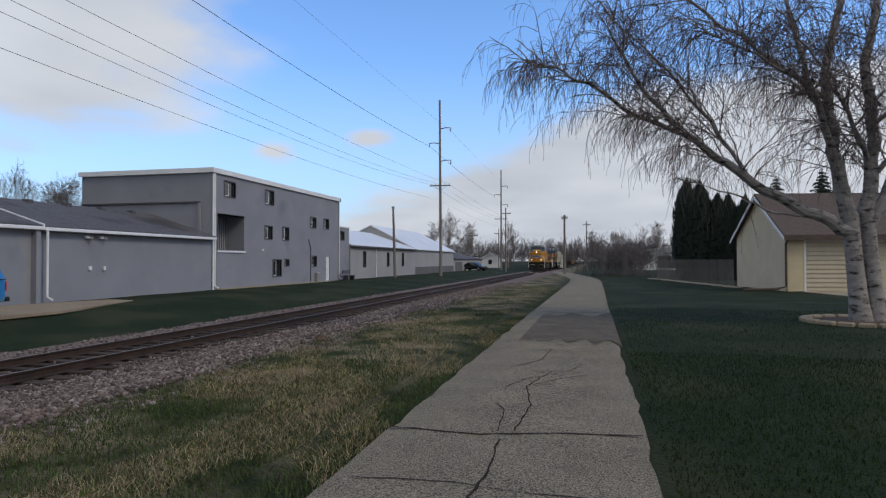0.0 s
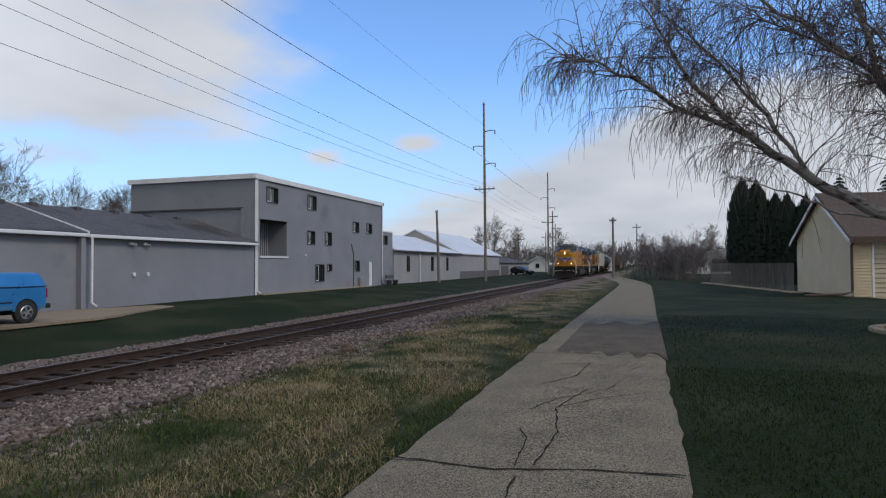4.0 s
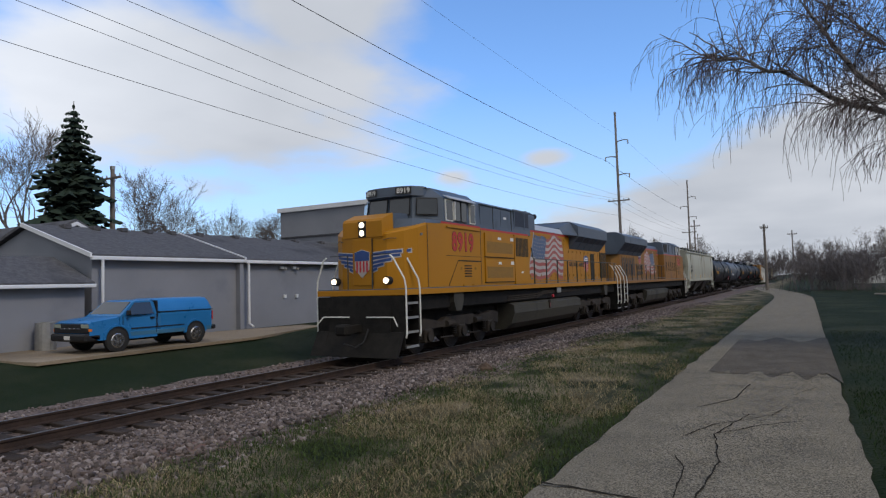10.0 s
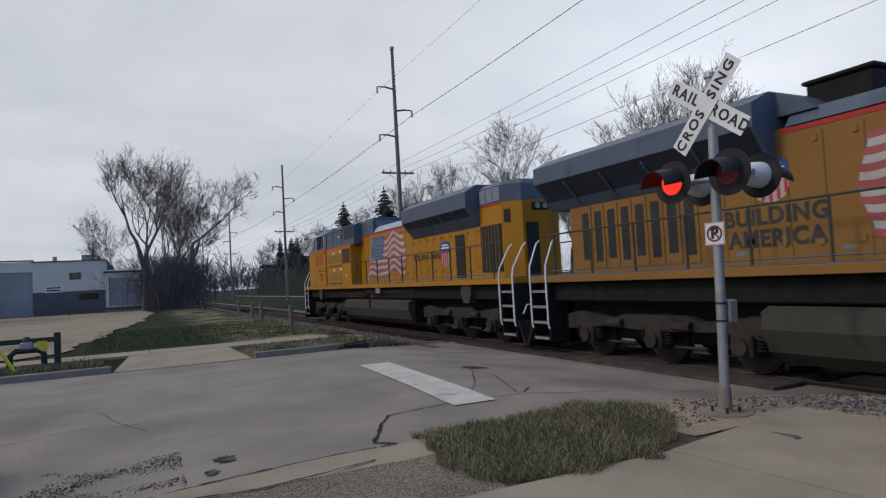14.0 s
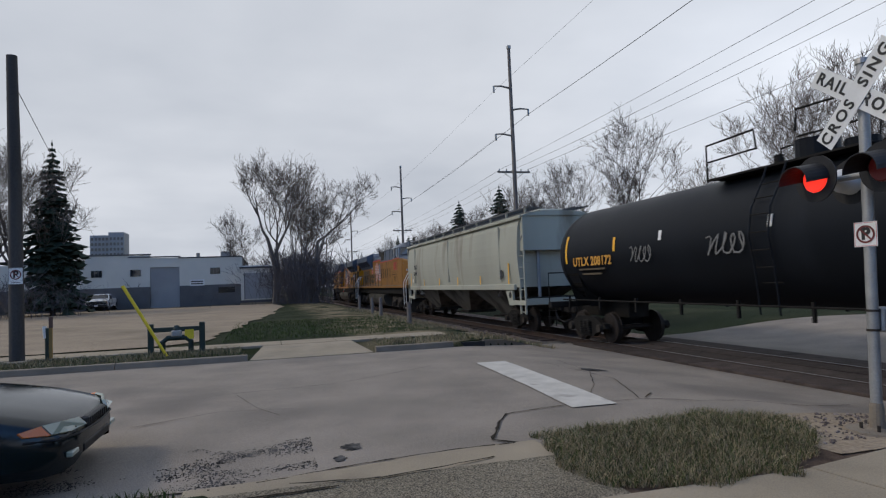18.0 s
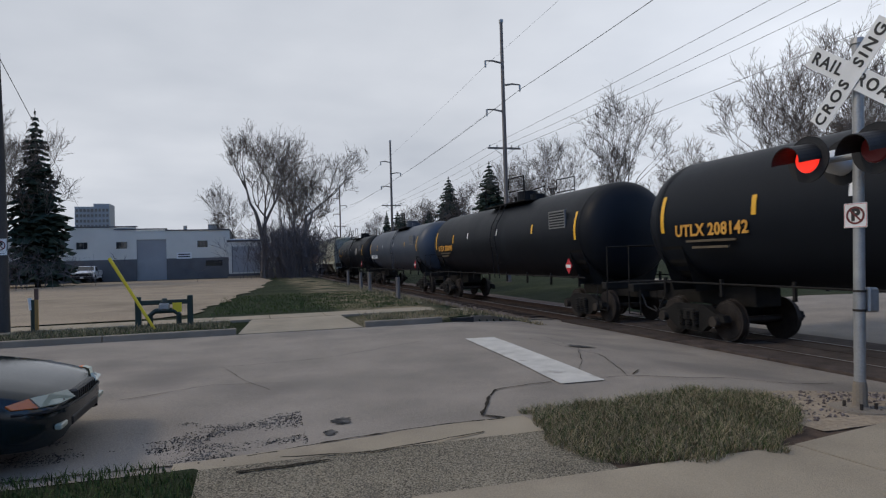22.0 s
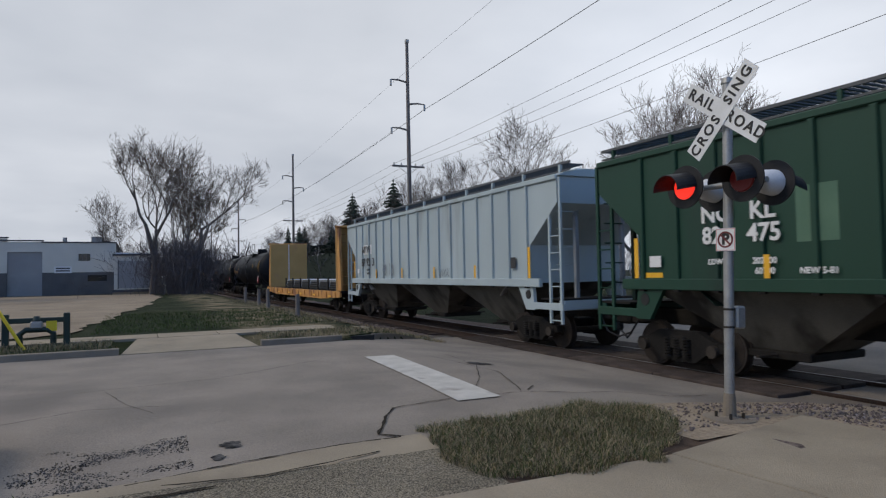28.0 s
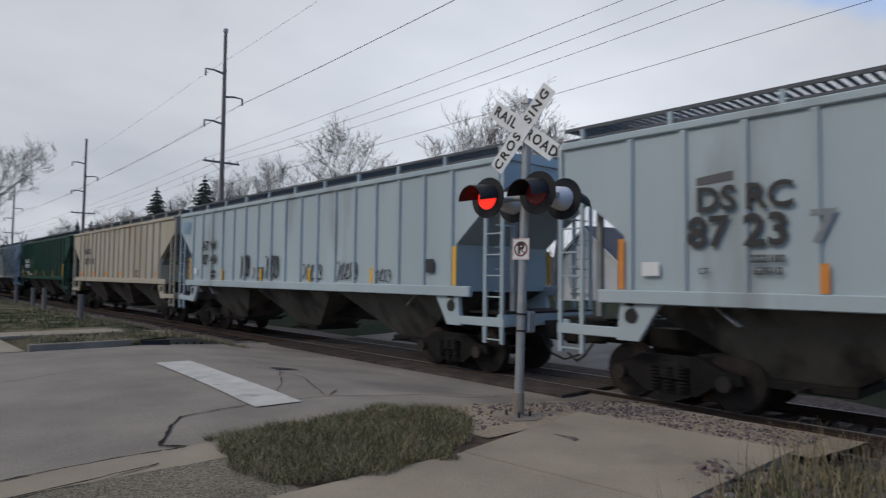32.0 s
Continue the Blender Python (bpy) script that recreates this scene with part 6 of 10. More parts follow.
    def feather(name, side, z, a, b, lo, hi, rise, lift, mat_):
        s = Shape()
        for i in range(7):
            x = a + (b - a) * i / 6
            zz = z + rise * i / 6
            for q in (lo, hi):
                for k in (0.004, lift):
                    s.v.append((x * side, on_nose(x) - k, zz + q))
        for i in range(6):
            g, h = 4 * i, 4 * i + 4
            s.f += [(g + 1, h + 1, h + 3, g + 3), (g, g + 2, h + 2, h), (g, h, h + 1, g + 1), (g + 2, g + 3, h + 3, h + 2)]
        s.f += [(0, 1, 3, 2), (24, 26, 27, 25)]
        part(name, s, mat_, wing)

    for side in (-1, 1):
        for k in range(5):
            b = 1.30 - k * 0.20
            feather("feather_edge", side, 2.86 - k * 0.12, 0.22, b, -0.03, 0.105, 0.10, 0.012, "flag_white")
            feather("feather", side, 2.86 - k * 0.12, 0.22, b - 0.02, 0.0, 0.075, 0.10, 0.018, "shield_blue")
    part("shield", Shape().prism([(-0.26, 2.98), (0, 3.06), (0.26, 2.98), (0.24, 2.5), (0, 2.26), (-0.24, 2.5)], "y", -0.66, -0.62), "flag_white", wing)
    part("shield_top", Shape().prism([(-0.25, 2.74), (0.25, 2.74), (0.25, 2.97), (0, 3.04), (-0.25, 2.97)], "y", -0.667, -0.66), "shield_blue", wing)
    for k in range(4):
        part("stripe", Shape().box(-0.195 + k * 0.115, -0.14 + k * 0.115, -0.667, -0.66, 2.42, 2.73), "sign_red", wing)
    # lamps
    part("lamp_recess", Shape().box(-0.14, 0.14, -0.628, -0.59, 3.40, 3.86, 0.01), "black_steel", L)
    for z in (3.52, 3.75):
        o = part("headlight", Shape().disc((0, -0.58, z), (0, 1, 0), 0.105, 0.12, 18), "black_steel", L)
        part("lens", Shape().disc((0, -0.645, z), (0, 1, 0), 0.080, 0.02, 18), "lamp_lit" if not old else "lamp_off", o)
    for side in (-1, 1):
        o = part("ditch_light", Shape().disc((0.90 * side, -0.70, 2.17), (0, 1, 0), 0.115, 0.18, 18), "black_steel", L)
        part("lens", Shape().disc((0.90 * side, -0.80, 2.17), (0, 1, 0), 0.080, 0.02, 18), "lamp_lit" if not old else "lamp_off", o)
        hand_rail(L, [(0.42 * side, -0.76, 1.93), (0.42 * side, -0.76, 2.90), (1.05 * side, -0.76, 2.90)], "hand_rail")
        hand_rail(L, [(0.70 * side, -0.60, 3.30), (0.88 * side, -0.56, 3.34), (1.02 * side, -0.42, 3.34)], "hand_rail", 0.012)
    # cab
    cab = loft([[(0.40, 0.70), (0.80, 0.78), (1.47, 1.45), (1.47, 3.9)], [(0.40, 0.70), (0.80, 0.78), (1.47, 1.45), (1.47, 3.9)], [(0.40, 0.78), (0.78, 0.86), (1.44, 1.52), (1.44, 3.9)], [(0.36, 0.86), (0.70, 0.95), (1.02, 1.42), (1.02, 3.9)]], [1.95, 3.9, 4.64, 4.96])
    c = part("cab", cab, "loco_grey", L, "grey cab with tinted windows")
    for a, b, z in ((1.35, 2.25, 5.01), (2.7, 3.6, 5.03)):
        part("roof_panel", Shape().box(-0.85, 0.85, a, b, 4.955, z, 0.02), "roof_pale", c)
    part("cab_roof", Shape().prism([(-1.05, 4.93), (-0.9, 4.985), (0.9, 4.985), (1.05, 4.93)], "y", 1.1, 3.92), "roof_pale", c)
    part("brow", loft([[(0.34, 0.62), (0.80, 0.74), (1.02, 1.10), (1.02, 1.3)], [(0.34, 0.64), (0.78, 0.76), (1.0, 1.12), (1.0, 1.3)]], [4.68, 4.97]), "loco_grey", c)
    face = Matrix(((1, 0, 0, 0), (0, 0, -1, 0), (0, 1, 0, 0), (0, 0, 0, 1)))
    for sx in (-1, 1):
        tilt = Matrix.Translation((0.58 * sx, 0.672, 4.825)) @ Matrix.Rotation(radians(14.6 * sx), 4, "Z")
        o = part("board_face", Shape().box(-0.25, 0.25, -0.012, 0.006, -0.10, 0.10), "sign_black", c, "black number board")
        o.matrix_local = tilt
        letters("board_number", number, 0.21, "text_white", o, Matrix.Translation((0, -0.016, 0)) @ face, bold=0.004)
    for side in (-1, 1):
        lo = part("cab_side", Shape().prism([(0.43, 1.95), (3.9, 1.95), (3.9, 3.84), (1.5, 3.84), (0.43, 3.79)], "x", 1.47 * side, 1.502 * side), paint, L)
        part("belt_line", flank(side, [(1.30, 3.83), (3.9, 3.83), (3.9, 3.90), (1.30, 3.90)], 1.474), "loco_red", lo)
        part("arm_rest", Shape().box(min(1.5 * side, 1.55 * side), max(1.5 * side, 1.55 * side), 1.55, 3.78, 3.735, 3.775), paint, lo)
        for a, b, pale in ((1.60, 2.04, 1), (2.16, 2.53, 0), (2.56, 2.95, 0), (3.18, 3.56, 1)):
            fw = part("cab_window", Shape().prism([(a, 3.94), (b, 3.94), (b, 4.60), (a, 4.60)], "x", 1.40 * side, 1.490 * side), "rail_white" if pale else "black_steel", c)
            part("pane", Shape().prism([(a + 0.035, 3.975), (b - 0.035, 3.975), (b - 0.035, 4.565), (a + 0.035, 4.565)], "x", 1.491 * side, 1.497 * side), "cab_glass", fw)
        part("wind_deflector", Shape().box(1.50 * side - 0.05, 1.50 * side + 0.05, 2.07, 2.10, 3.98, 4.56), "rail_white", c)
        part("sun_visor", slab_of([(1.42 * side, 1.55, 4.70), (1.42 * side, 3.5, 4.70), (1.60 * side, 3.4, 4.60), (1.60 * side, 1.62, 4.60)], (0, 0, 0.03)), "roof_pale", c)
        front = [(0.06, 0.712, 4.12), (0.72, 0.752, 4.12), (0.70, 0.818, 4.60), (0.06, 0.775, 4.60)]
        part("windscreen_frame", slab_of([(x * side + (0.04 * side if i in (1, 2) else -0.03 * side), y - 0.006, z + (0.04 if i > 1 else -0.04)) for i, (x, y, z) in enumerate(front)], (0, -0.012, 0)), "black_steel", c)
        part("windscreen", slab_of([(x * side, y - 0.022, z) for x, y, z in front], (0, -0.01, 0)), "cab_glass", c)
        wrap = [(0.88, 0.86, 4.12), (1.36, 1.34, 4.10), (1.33, 1.38, 4.58), (0.86, 0.935, 4.60)]
        part("windscreen_frame", slab_of([(x * side, y - 0.006, z + (0.03 if i > 1 else -0.03)) for i, (x, y, z) in enumerate(wrap)], (0.012 * side, -0.012, 0)), "black_steel", c)
        part("windscreen", slab_of([((x + 0.014 + 0.02 * (1 if i in (0, 3) else -1)) * side, y - 0.02 + 0.02 * (1 if i in (0, 3) else -1), z + (-0.01 if i > 1 else 0.01)) for i, (x, y, z) in enumerate(wrap)], (0.01 * side, -0.01, 0)), "cab_glass", c)
        side_text("road_number", number, 0.80, "sign_black", lo, 2.62, 3.30, side, 1.503, bold=0.034, spacing=1.08, wide=0.86)
        side_text("road_number", number, 0.80, "loco_red", lo, 2.62, 3.30, side, 1.506, bold=0.018, spacing=1.08, wide=0.86)
        part("panel_line", flank(side, [(1.5, 2.875), (3.84, 2.875), (3.84, 2.89), (1.5, 2.89)], 1.503, 0.003), "grille", lo)
        for pts in ([(1.62, 1.97), (1.66, 1.97), (2.26, 2.72), (2.26, 2.76)], [(2.24, 2.72), (3.88, 2.72), (3.88, 2.76), (2.24, 2.76)]):
            part("hatch_seam", flank(side, pts, 1.503, 0.004), "grille", lo)
        for k in range(5):
            part("louvre", flank(side, [(2.68, 2.24 + k * 0.082), (3.16, 2.24 + k * 0.082), (3.16, 2.275 + k * 0.082), (2.68, 2.275 + k * 0.082)], 1.503, 0.012), "grille", lo)
        for y in (2.42, 3.40):
            part("latch", flank(side, [(y, 2.46), (y + 0.09, 2.46), (y + 0.09, 2.55), (y, 2.55)], 1.503, 0.012), "grille_tan", lo)
        for y in (2.55, 3.2):
            part("hinge", flank(side, [(y, 1.955), (y + 0.22, 1.955), (y + 0.22, 1.995), (y, 1.995)], 1.503, 0.03), paint, lo)
        part("notice", flank(side, [(0.18, 3.42), (0.36, 3.44), (0.36, 3.51), (0.18, 3.49)], 1.42, 0.03), "text_white_faint", lo)
        part("seam", flank(side, [(3.86, 1.96), (3.895, 1.96), (3.895, 3.82), (3.86, 3.82)], 1.503, 0.003), "sign_black", lo)
        part("seam", flank(side, [(0.43, 1.96), (0.46, 1.96), (0.46, 3.74), (0.43, 3.74)], 1.503, 0.003), "sign_black", lo)
    # electrical cabinet behind the cab
    e = 9.0 if old else 8.15
    inv = part("inverter_cabinet", Shape().box(-1.46, 1.46, 3.9, e, 1.945, 3.84), paint, L)
    u1 = 9.0 if old else 8.5
    up = part("cabinet_top", Shape().prism([(-1.44, 3.84), (1.44, 3.84), (1.38, 4.70), (1.20, 4.80), (-1.20, 4.80), (-1.38, 4.70)], "y", 3.9, u1), "loco_grey", L, "grey upper body")
    if not old:
        part("blower_housing", Shape().prism([(-1.03, 4.16), (1.03, 4.16), (1.03, 4.74), (0.9, 4.84), (-0.9, 4.84), (-1.03, 4.74)], "y", 8.5, 10.05), "loco_grey", L)
        part("blower_lid", Shape().box(-0.95, 0.95, 8.75, 10.08, 4.83, 4.88, 0.015), "loco_grey", L)
        part("air_duct", Shape().prism([(10.05, 4.2), (10.05, 4.80), (10.25, 4.45), (10.25, 4.2)], "x", -0.9, 0.9), "loco_grey", L)
    for side in (-1, 1):
        part("belt_line", flank(side, [(3.9, 3.80), (e, 3.80), (e, 3.865), (3.9, 3.865)], 1.462), "loco_red", inv)
        if old:
            for k in range(5):
                part("door_seam", flank(side, [(4.5 + k * 0.9, 2.0), (4.52 + k * 0.9, 2.0), (4.52 + k * 0.9, 3.75), (4.5 + k * 0.9, 3.75)], 1.461, 0.003), "grille", inv)
                part("door_handle", Shape().tube([(1.50 * side, 4.7 + k * 0.9, 2.55), (1.52 * side, 4.7 + k * 0.9, 2.6), (1.52 * side, 4.7 + k * 0.9, 3.2), (1.50 * side, 4.7 + k * 0.9, 3.25)], 0.018, 6), "hand_rail", inv)
            part("box_grille", flank(side, [(7.4, 4.0), (8.7, 4.0), (8.7, 4.62), (7.4, 4.62)], 1.40, 0.035), "grille", up)
        else:
            for z0 in (2.06, 2.92):
                fr = part("grille_frame", flank(side, [(4.22, z0), (6.66, z0), (6.66, z0 + 0.80), (4.22, z0 + 0.80)], 1.46, 0.045), paint, inv)
                part("frame_shadow", flank(side, [(4.22, z0 - 0.03), (6.66, z0 - 0.03), (6.66, z0), (4.22, z0)], 1.46, 0.03), "grille", fr)
                part("grille", flank(side, [(4.34, z0 + 0.13), (6.52, z0 + 0.13), (6.52, z0 + 0.52), (4.34, z0 + 0.52)], 1.506, 0.004), "grille_tan", fr)
                for q, h in ((5.25, 0.09), (6.34, 0.12)):
                    part("notice", flank(side, [(q, z0 + 0.60), (q + 0.27, z0 + 0.60), (q + 0.27, z0 + 0.60 + h), (q, z0 + 0.60 + h)], 1.506, 0.003), "text_white", fr)
            bx = part("equipment_box", flank(side, [(6.72, 1.96), (8.13, 1.96), (8.13, 3.78), (6.72, 3.78)], 1.455, 0.055), paint, inv)
            part("box_grille", flank(side, [(6.82, 2.98), (8.04, 2.98), (8.04, 3.68), (6.82, 3.68)], 1.511, 0.004), "grille", bx)
            for k in range(9):
                part("grille_bar", flank(side, [(6.92 + k * 0.13, 2.98), (6.945 + k * 0.13, 2.98), (6.945 + k * 0.13, 3.68), (6.92 + k * 0.13, 3.68)], 1.516, 0.008), "grille_tan", bx)
            part("notice", flank(side, [(7.3, 2.36), (7.48, 2.36), (7.48, 2.42), (7.3, 2.42)], 1.511, 0.003), "text_white", bx)
            for a, b in ((4.05, 5.02), (5.08, 5.68), (5.72, 6.6)):
                part("upper_panel", flank(side, [(a, 3.96), (b, 3.96), (b, 4.62), (a, 4.62)], 1.40, 0.03), "loco_grey", up)
            part("notice", flank(side, [(5.95, 4.30), (6.2, 4.30), (6.2, 4.38), (5.95, 4.38)], 1.431, 0.003), "text_white", up)
            wf = part("hatch_frame", flank(side, [(6.92, 4.02), (8.42, 4.02), (8.42, 4.76), (6.92, 4.76)], 1.36, 0.07), "loco_grey", up)
            part("hatch_grille", flank(side, [(7.0, 4.12), (8.34, 4.12), (8.34, 4.70), (7.0, 4.70)], 1.431, 0.004), "radiator_blue", wf)
            part("hatch_post", flank(side, [(7.86, 4.05), (7.92, 4.05), (7.92, 4.74), (7.86, 4.74)], 1.436, 0.012), "loco_grey", wf)
        part("roof_rail", Shape().tube([(1.42 * side, 4.0, 4.68), (1.42 * side, u1 - 0.1, 4.68)], 0.02, 6), "hand_rail", up)
        for y in (5.05, 6.65):
            part("rail_post", Shape().tube([(1.43 * side, y, 3.9), (1.43 * side, y, 4.68)], 0.018, 5), "hand_rail", up)
        # the zigzag where the grey gives way to the yellow hood
        part("zigzag_grey", flank(side, [(e - 0.05, 3.84), (e + 0.62, 3.84), (e + 0.12, 4.18), (e - 0.05, 4.18)], 1.023), "loco_grey", L)
        part("zigzag_red", flank(side, [(e - 0.05, 3.77), (e + 0.76, 3.77), (e + 0.66, 3.845), (e - 0.05, 3.845)], 1.024), "loco_red", L)
        part("zigzag_red", flank(side, [(e + 0.66, 3.80), (e + 0.76, 3.80), (e + 0.26, 4.18), (e + 0.12, 4.18)], 1.026), "loco_red", L)
    # hood, drawn in at its rear corners
    hood = part("engine_hood", loft([[(1.02, e), (1.02, 20.9), (0.62, 21.4)], [(1.02, e), (1.02, 20.9), (0.62, 21.4)], [(0.95, e), (0.95, 20.9), (0.58, 21.35)]], [1.945, 4.15, 4.20]), paint, L)
    f0, f1 = (15.3, 21.6) if old else (14.5, 19.62)
    part("hood_roof", Shape().prism([(-1.03, 4.19), (1.03, 4.19), (0.86, 4.44), (0.5, 4.52), (-0.5, 4.52), (-0.86, 4.44)], "y", u1 if old else 10.1, f0 - 0.2), "loco_grey" if old else "roof_pale", L, "rounded hood roof")
    wide = 1.56 if old else 1.50
    fl = part("radiator_flare", Shape().prism([(-1.04, 3.55), (1.04, 3.55), (wide, 4.12 if not old else 4.22), (wide, 4.62), (1.1, 4.84), (-1.1, 4.84), (-wide, 4.62), (-wide, 4.12 if not old else 4.22)], "y", f0, f1), "loco_grey", L, "dark flared radiator housing")
    for k in range(4):
        y = f0 + 0.35 + k * (f1 - f0 - 0.5) / 4
        part("roof_hatch", Shape().box(-0.95, 0.95, y, y + (f1 - f0 - 0.9) / 4, 4.83, 4.90, 0.02), "loco_grey", fl)
    for side in (-1, 1):
        part("radiator_screen", slab_of([(1.050 * side, f0 + 0.08, 3.60), (1.050 * side, f1 - 0.08, 3.60), ((wide + 0.006) * side, f1 - 0.08, 4.14 if not old else 4.22), ((wide + 0.006) * side, f0 + 0.08, 4.14 if not old else 4.22)], (0.01 * side, 0, -0.012)), "radiator_blue", fl)
        for k in range(1, 5):
            y = f0 + k * (f1 - f0) / 5
            part("screen_rib", slab_of([(1.06 * side, y, 3.59), (1.06 * side, y + 0.05, 3.59), ((wide + 0.012) * side, y + 0.05, 4.12), ((wide + 0.012) * side, y, 4.12)], (0.01 * side, 0, -0.02)), "loco_grey", fl)
    if not old:
        nosey = Shape()
        nosey.v = [(-1.03, 13.65, 4.2), (1.03, 13.65, 4.2), (0.8, 13.75, 4.52), (-0.8, 13.75, 4.52)] + [(-1.48, f0, 4.14), (1.48, f0, 4.14), (1.1, f0, 4.83), (-1.1, f0, 4.83)]
        nosey.f = [(0, 1, 2, 3), (4, 7, 6, 5), (0, 4, 5, 1), (1, 5, 6, 2), (2, 6, 7, 3), (3, 7, 4, 0)]
        part("flare_front", nosey, "loco_grey", fl)
        part("rear_hood_top", loft([[(1.03, f1), (1.03, 20.9), (0.63, 21.4)], [(1.03, f1), (1.03, 20.9), (0.63, 21.4)], [(0.85, f1), (0.85, 20.85), (0.5, 21.3)]], [4.16, 4.64, 4.78]), "loco_grey", L)
    else:
        st = part("exhaust_stack", Shape().box(-0.42, 0.42, 14.0, 15.1, 4.5, 4.92, 0.03), "underframe", L, "sooty exhaust stack")
        part("stack_lip", Shape().box(-0.47, 0.47, 13.95, 15.15, 4.92, 4.99, 0.02), "underframe", st)
        part("step_down", Shape().prism([(14.6, 4.4), (15.3, 4.4), (15.3, 4.84), (14.9, 4.66)], "x", -0.95, 0.95), "loco_grey", L)
    for side in (-1, 1):
        part("belt_line", flank(side, [(e + 0.12 if not old else e, 4.09), (f0 - 0.1, 4.09), (f0 - 0.1, 4.165), (e + 0.12 if not old else e, 4.165)], 1.0225), "loco_red", hood)
        if not old:
            part("belt_line", flank(side, [(f1, 4.09), (20.9, 4.09), (20.9, 4.165), (f1, 4.165)], 1.0225), "loco_red", hood)
        for k in range(20):
            y = e + 0.45 + k * 0.63
            if y > 20.7 or (old and y > 16.9) or 17.8 < y < 18.6 or 19.6 < y:
                continue
            high = f0 - 0.3 < y < f1
            part("door_seam", flank(side, [(y, 2.0), (y + 0.014, 2.0), (y + 0.014, 3.52 if high else 4.02), (y, 3.52 if high else 4.02)], 1.021, 0.002), "grille", hood)
            for z in (2.22, 3.36 if high else 3.86):
                part("latch", flank(side, [(y + 0.10, z), (y + 0.18, z), (y + 0.18, z + 0.10), (y + 0.10, z + 0.10)], 1.021, 0.02), "grille_tan", hood)
            if k % 3 == 1:
                part("notice", flank(side, [(y + 0.25, 2.12), (y + 0.48, 2.12), (y + 0.48, 2.19), (y + 0.25, 2.19)], 1.021, 0.003), "text_white_faint", hood)
        if not old:
            waving_flag(hood, 9.52, 13.55, 2.20, 4.0, 1.025, side)
            side_text("slogan", "BUILDING AMERICA", 0.29, "text_black", hood, 15.78, 2.80, side, 1.024, bold=0.008, spacing=1.06)
            shield(hood, 17.12, 2.85, 0.80, 1.024, side)
            part("side_door", flank(side, [(17.92, 2.0), (18.56, 2.0), (18.56, 3.40), (17.92, 3.40)], 1.022, 0.02), "grille", hood)
            big = part("air_intake", flank(side, [(19.66, 2.12), (20.86, 2.12), (20.86, 3.52), (19.66, 3.52)], 1.022, 0.03), "grille", hood)
            for k in range(6):
                part("grille_bar", flank(side, [(19.76 + k * 0.19, 2.14), (19.78 + k * 0.19, 2.14), (19.78 + k * 0.19, 3.50), (19.76 + k * 0.19, 3.50)], 1.053, 0.012), "grille_tan", big)
            part("corner_number", slab_of([(0.98 * side, 20.96, 3.55), (0.86 * side, 21.11, 3.55), (0.86 * side, 21.11, 3.92), (0.98 * side, 20.96, 3.92)], (0.012 * side, 0.012, 0)), "grille", hood)
            for k in range(3):
                for j in range(6):
                    y = 19.72 + k * 0.40
                    part("louvre", flank(side, [(y, 4.22 + j * 0.068), (y + 0.32, 4.22 + j * 0.068), (y + 0.32, 4.255 + j * 0.068), (y, 4.255 + j * 0.068)], 1.033, 0.014), "roof_pale", hood)
        else:
            waving_flag(hood, 10.55, 13.95, 2.35, 3.85, 1.025, side)
            side_text("slogan", "BUILDING", 0.40, "text_black", hood, 15.45, 2.76, side, 1.024, bold=0.014, spacing=1.1)
            side_text("slogan", "AMERICA", 0.40, "text_black", hood, 15.45, 2.38, side, 1.024, bold=0.014, spacing=1.1)
            shield(hood, 15.45, 3.36, 0.72, 1.024, side)
            for k in range(8):
                y = 17.0 + k * 0.445
                vd = part("vent_door", flank(side, [(y, 2.06), (y + 0.40, 2.06), (y + 0.40, 3.50), (y, 3.50)], 1.021, 0.018), paint, hood)
                part("vent", flank(side, [(y + 0.08, 2.20 + 0.06 * (k % 2)), (y + 0.32, 2.20 + 0.06 * (k % 2)), (y + 0.32, 3.36), (y + 0.08, 3.36)], 1.04, 0.004), "sign_black", vd)
        # walkway handrail
        hand_rail(L, [(1.40 * side, 8.62, 3.40), (1.46 * side, 8.62, 3.0), (1.46 * side, 8.70, 2.93), (1.46 * side, 21.5, 2.93)], "hand_rail", 0.02)
        for k in range(10):
            y = 8.75 + k * 1.365
            part("stanchion", Shape().tube([(1.46 * side, y, 1.92), (1.46 * side, y, 2.93)], 0.026, 6), "hand_rail", L)
        hand_rail(L, [(1.46 * side, 8.75, 2.04), (1.46 * side, 21.4, 2.04)], "loco_grey", 0.014)
    part("rear_door", Shape().box(0.10, 0.52, 21.36, 21.42, 2.0, 3.5), "black_steel", hood)
    part("rear_lamp", Shape().box(-0.28, 0.28, 21.38, 21.46, 3.86, 4.08, 0.02), "black_steel", hood)
    for x in (-0.13, 0.13):
        part("rear_lens", Shape().disc((x, 21.47, 3.97), (0, 1, 0), 0.085, 0.02, 14), "lamp_off", hood)
    # horn
    hy = 12.0 if not old else 11.4
    horn = part("horn_stand", Shape().tube([(0, hy, 4.48), (0, hy, 4.90)], 0.07, 8), "black_steel", L)
    for dx, dy, z in ((-0.18, -1, 5.0), (0.0, -1, 5.08), (0.18, -1, 5.0), (0.09, 1, 5.0), (-0.09, 1, 5.02)):
        part("trumpet", Shape().tube([(dx, hy, z), (dx, hy + 0.32 * dy, z), (dx, hy + 0.44 * dy, z)], [0.045, 0.055, 0.13], 10), "black_steel", horn)
    return L


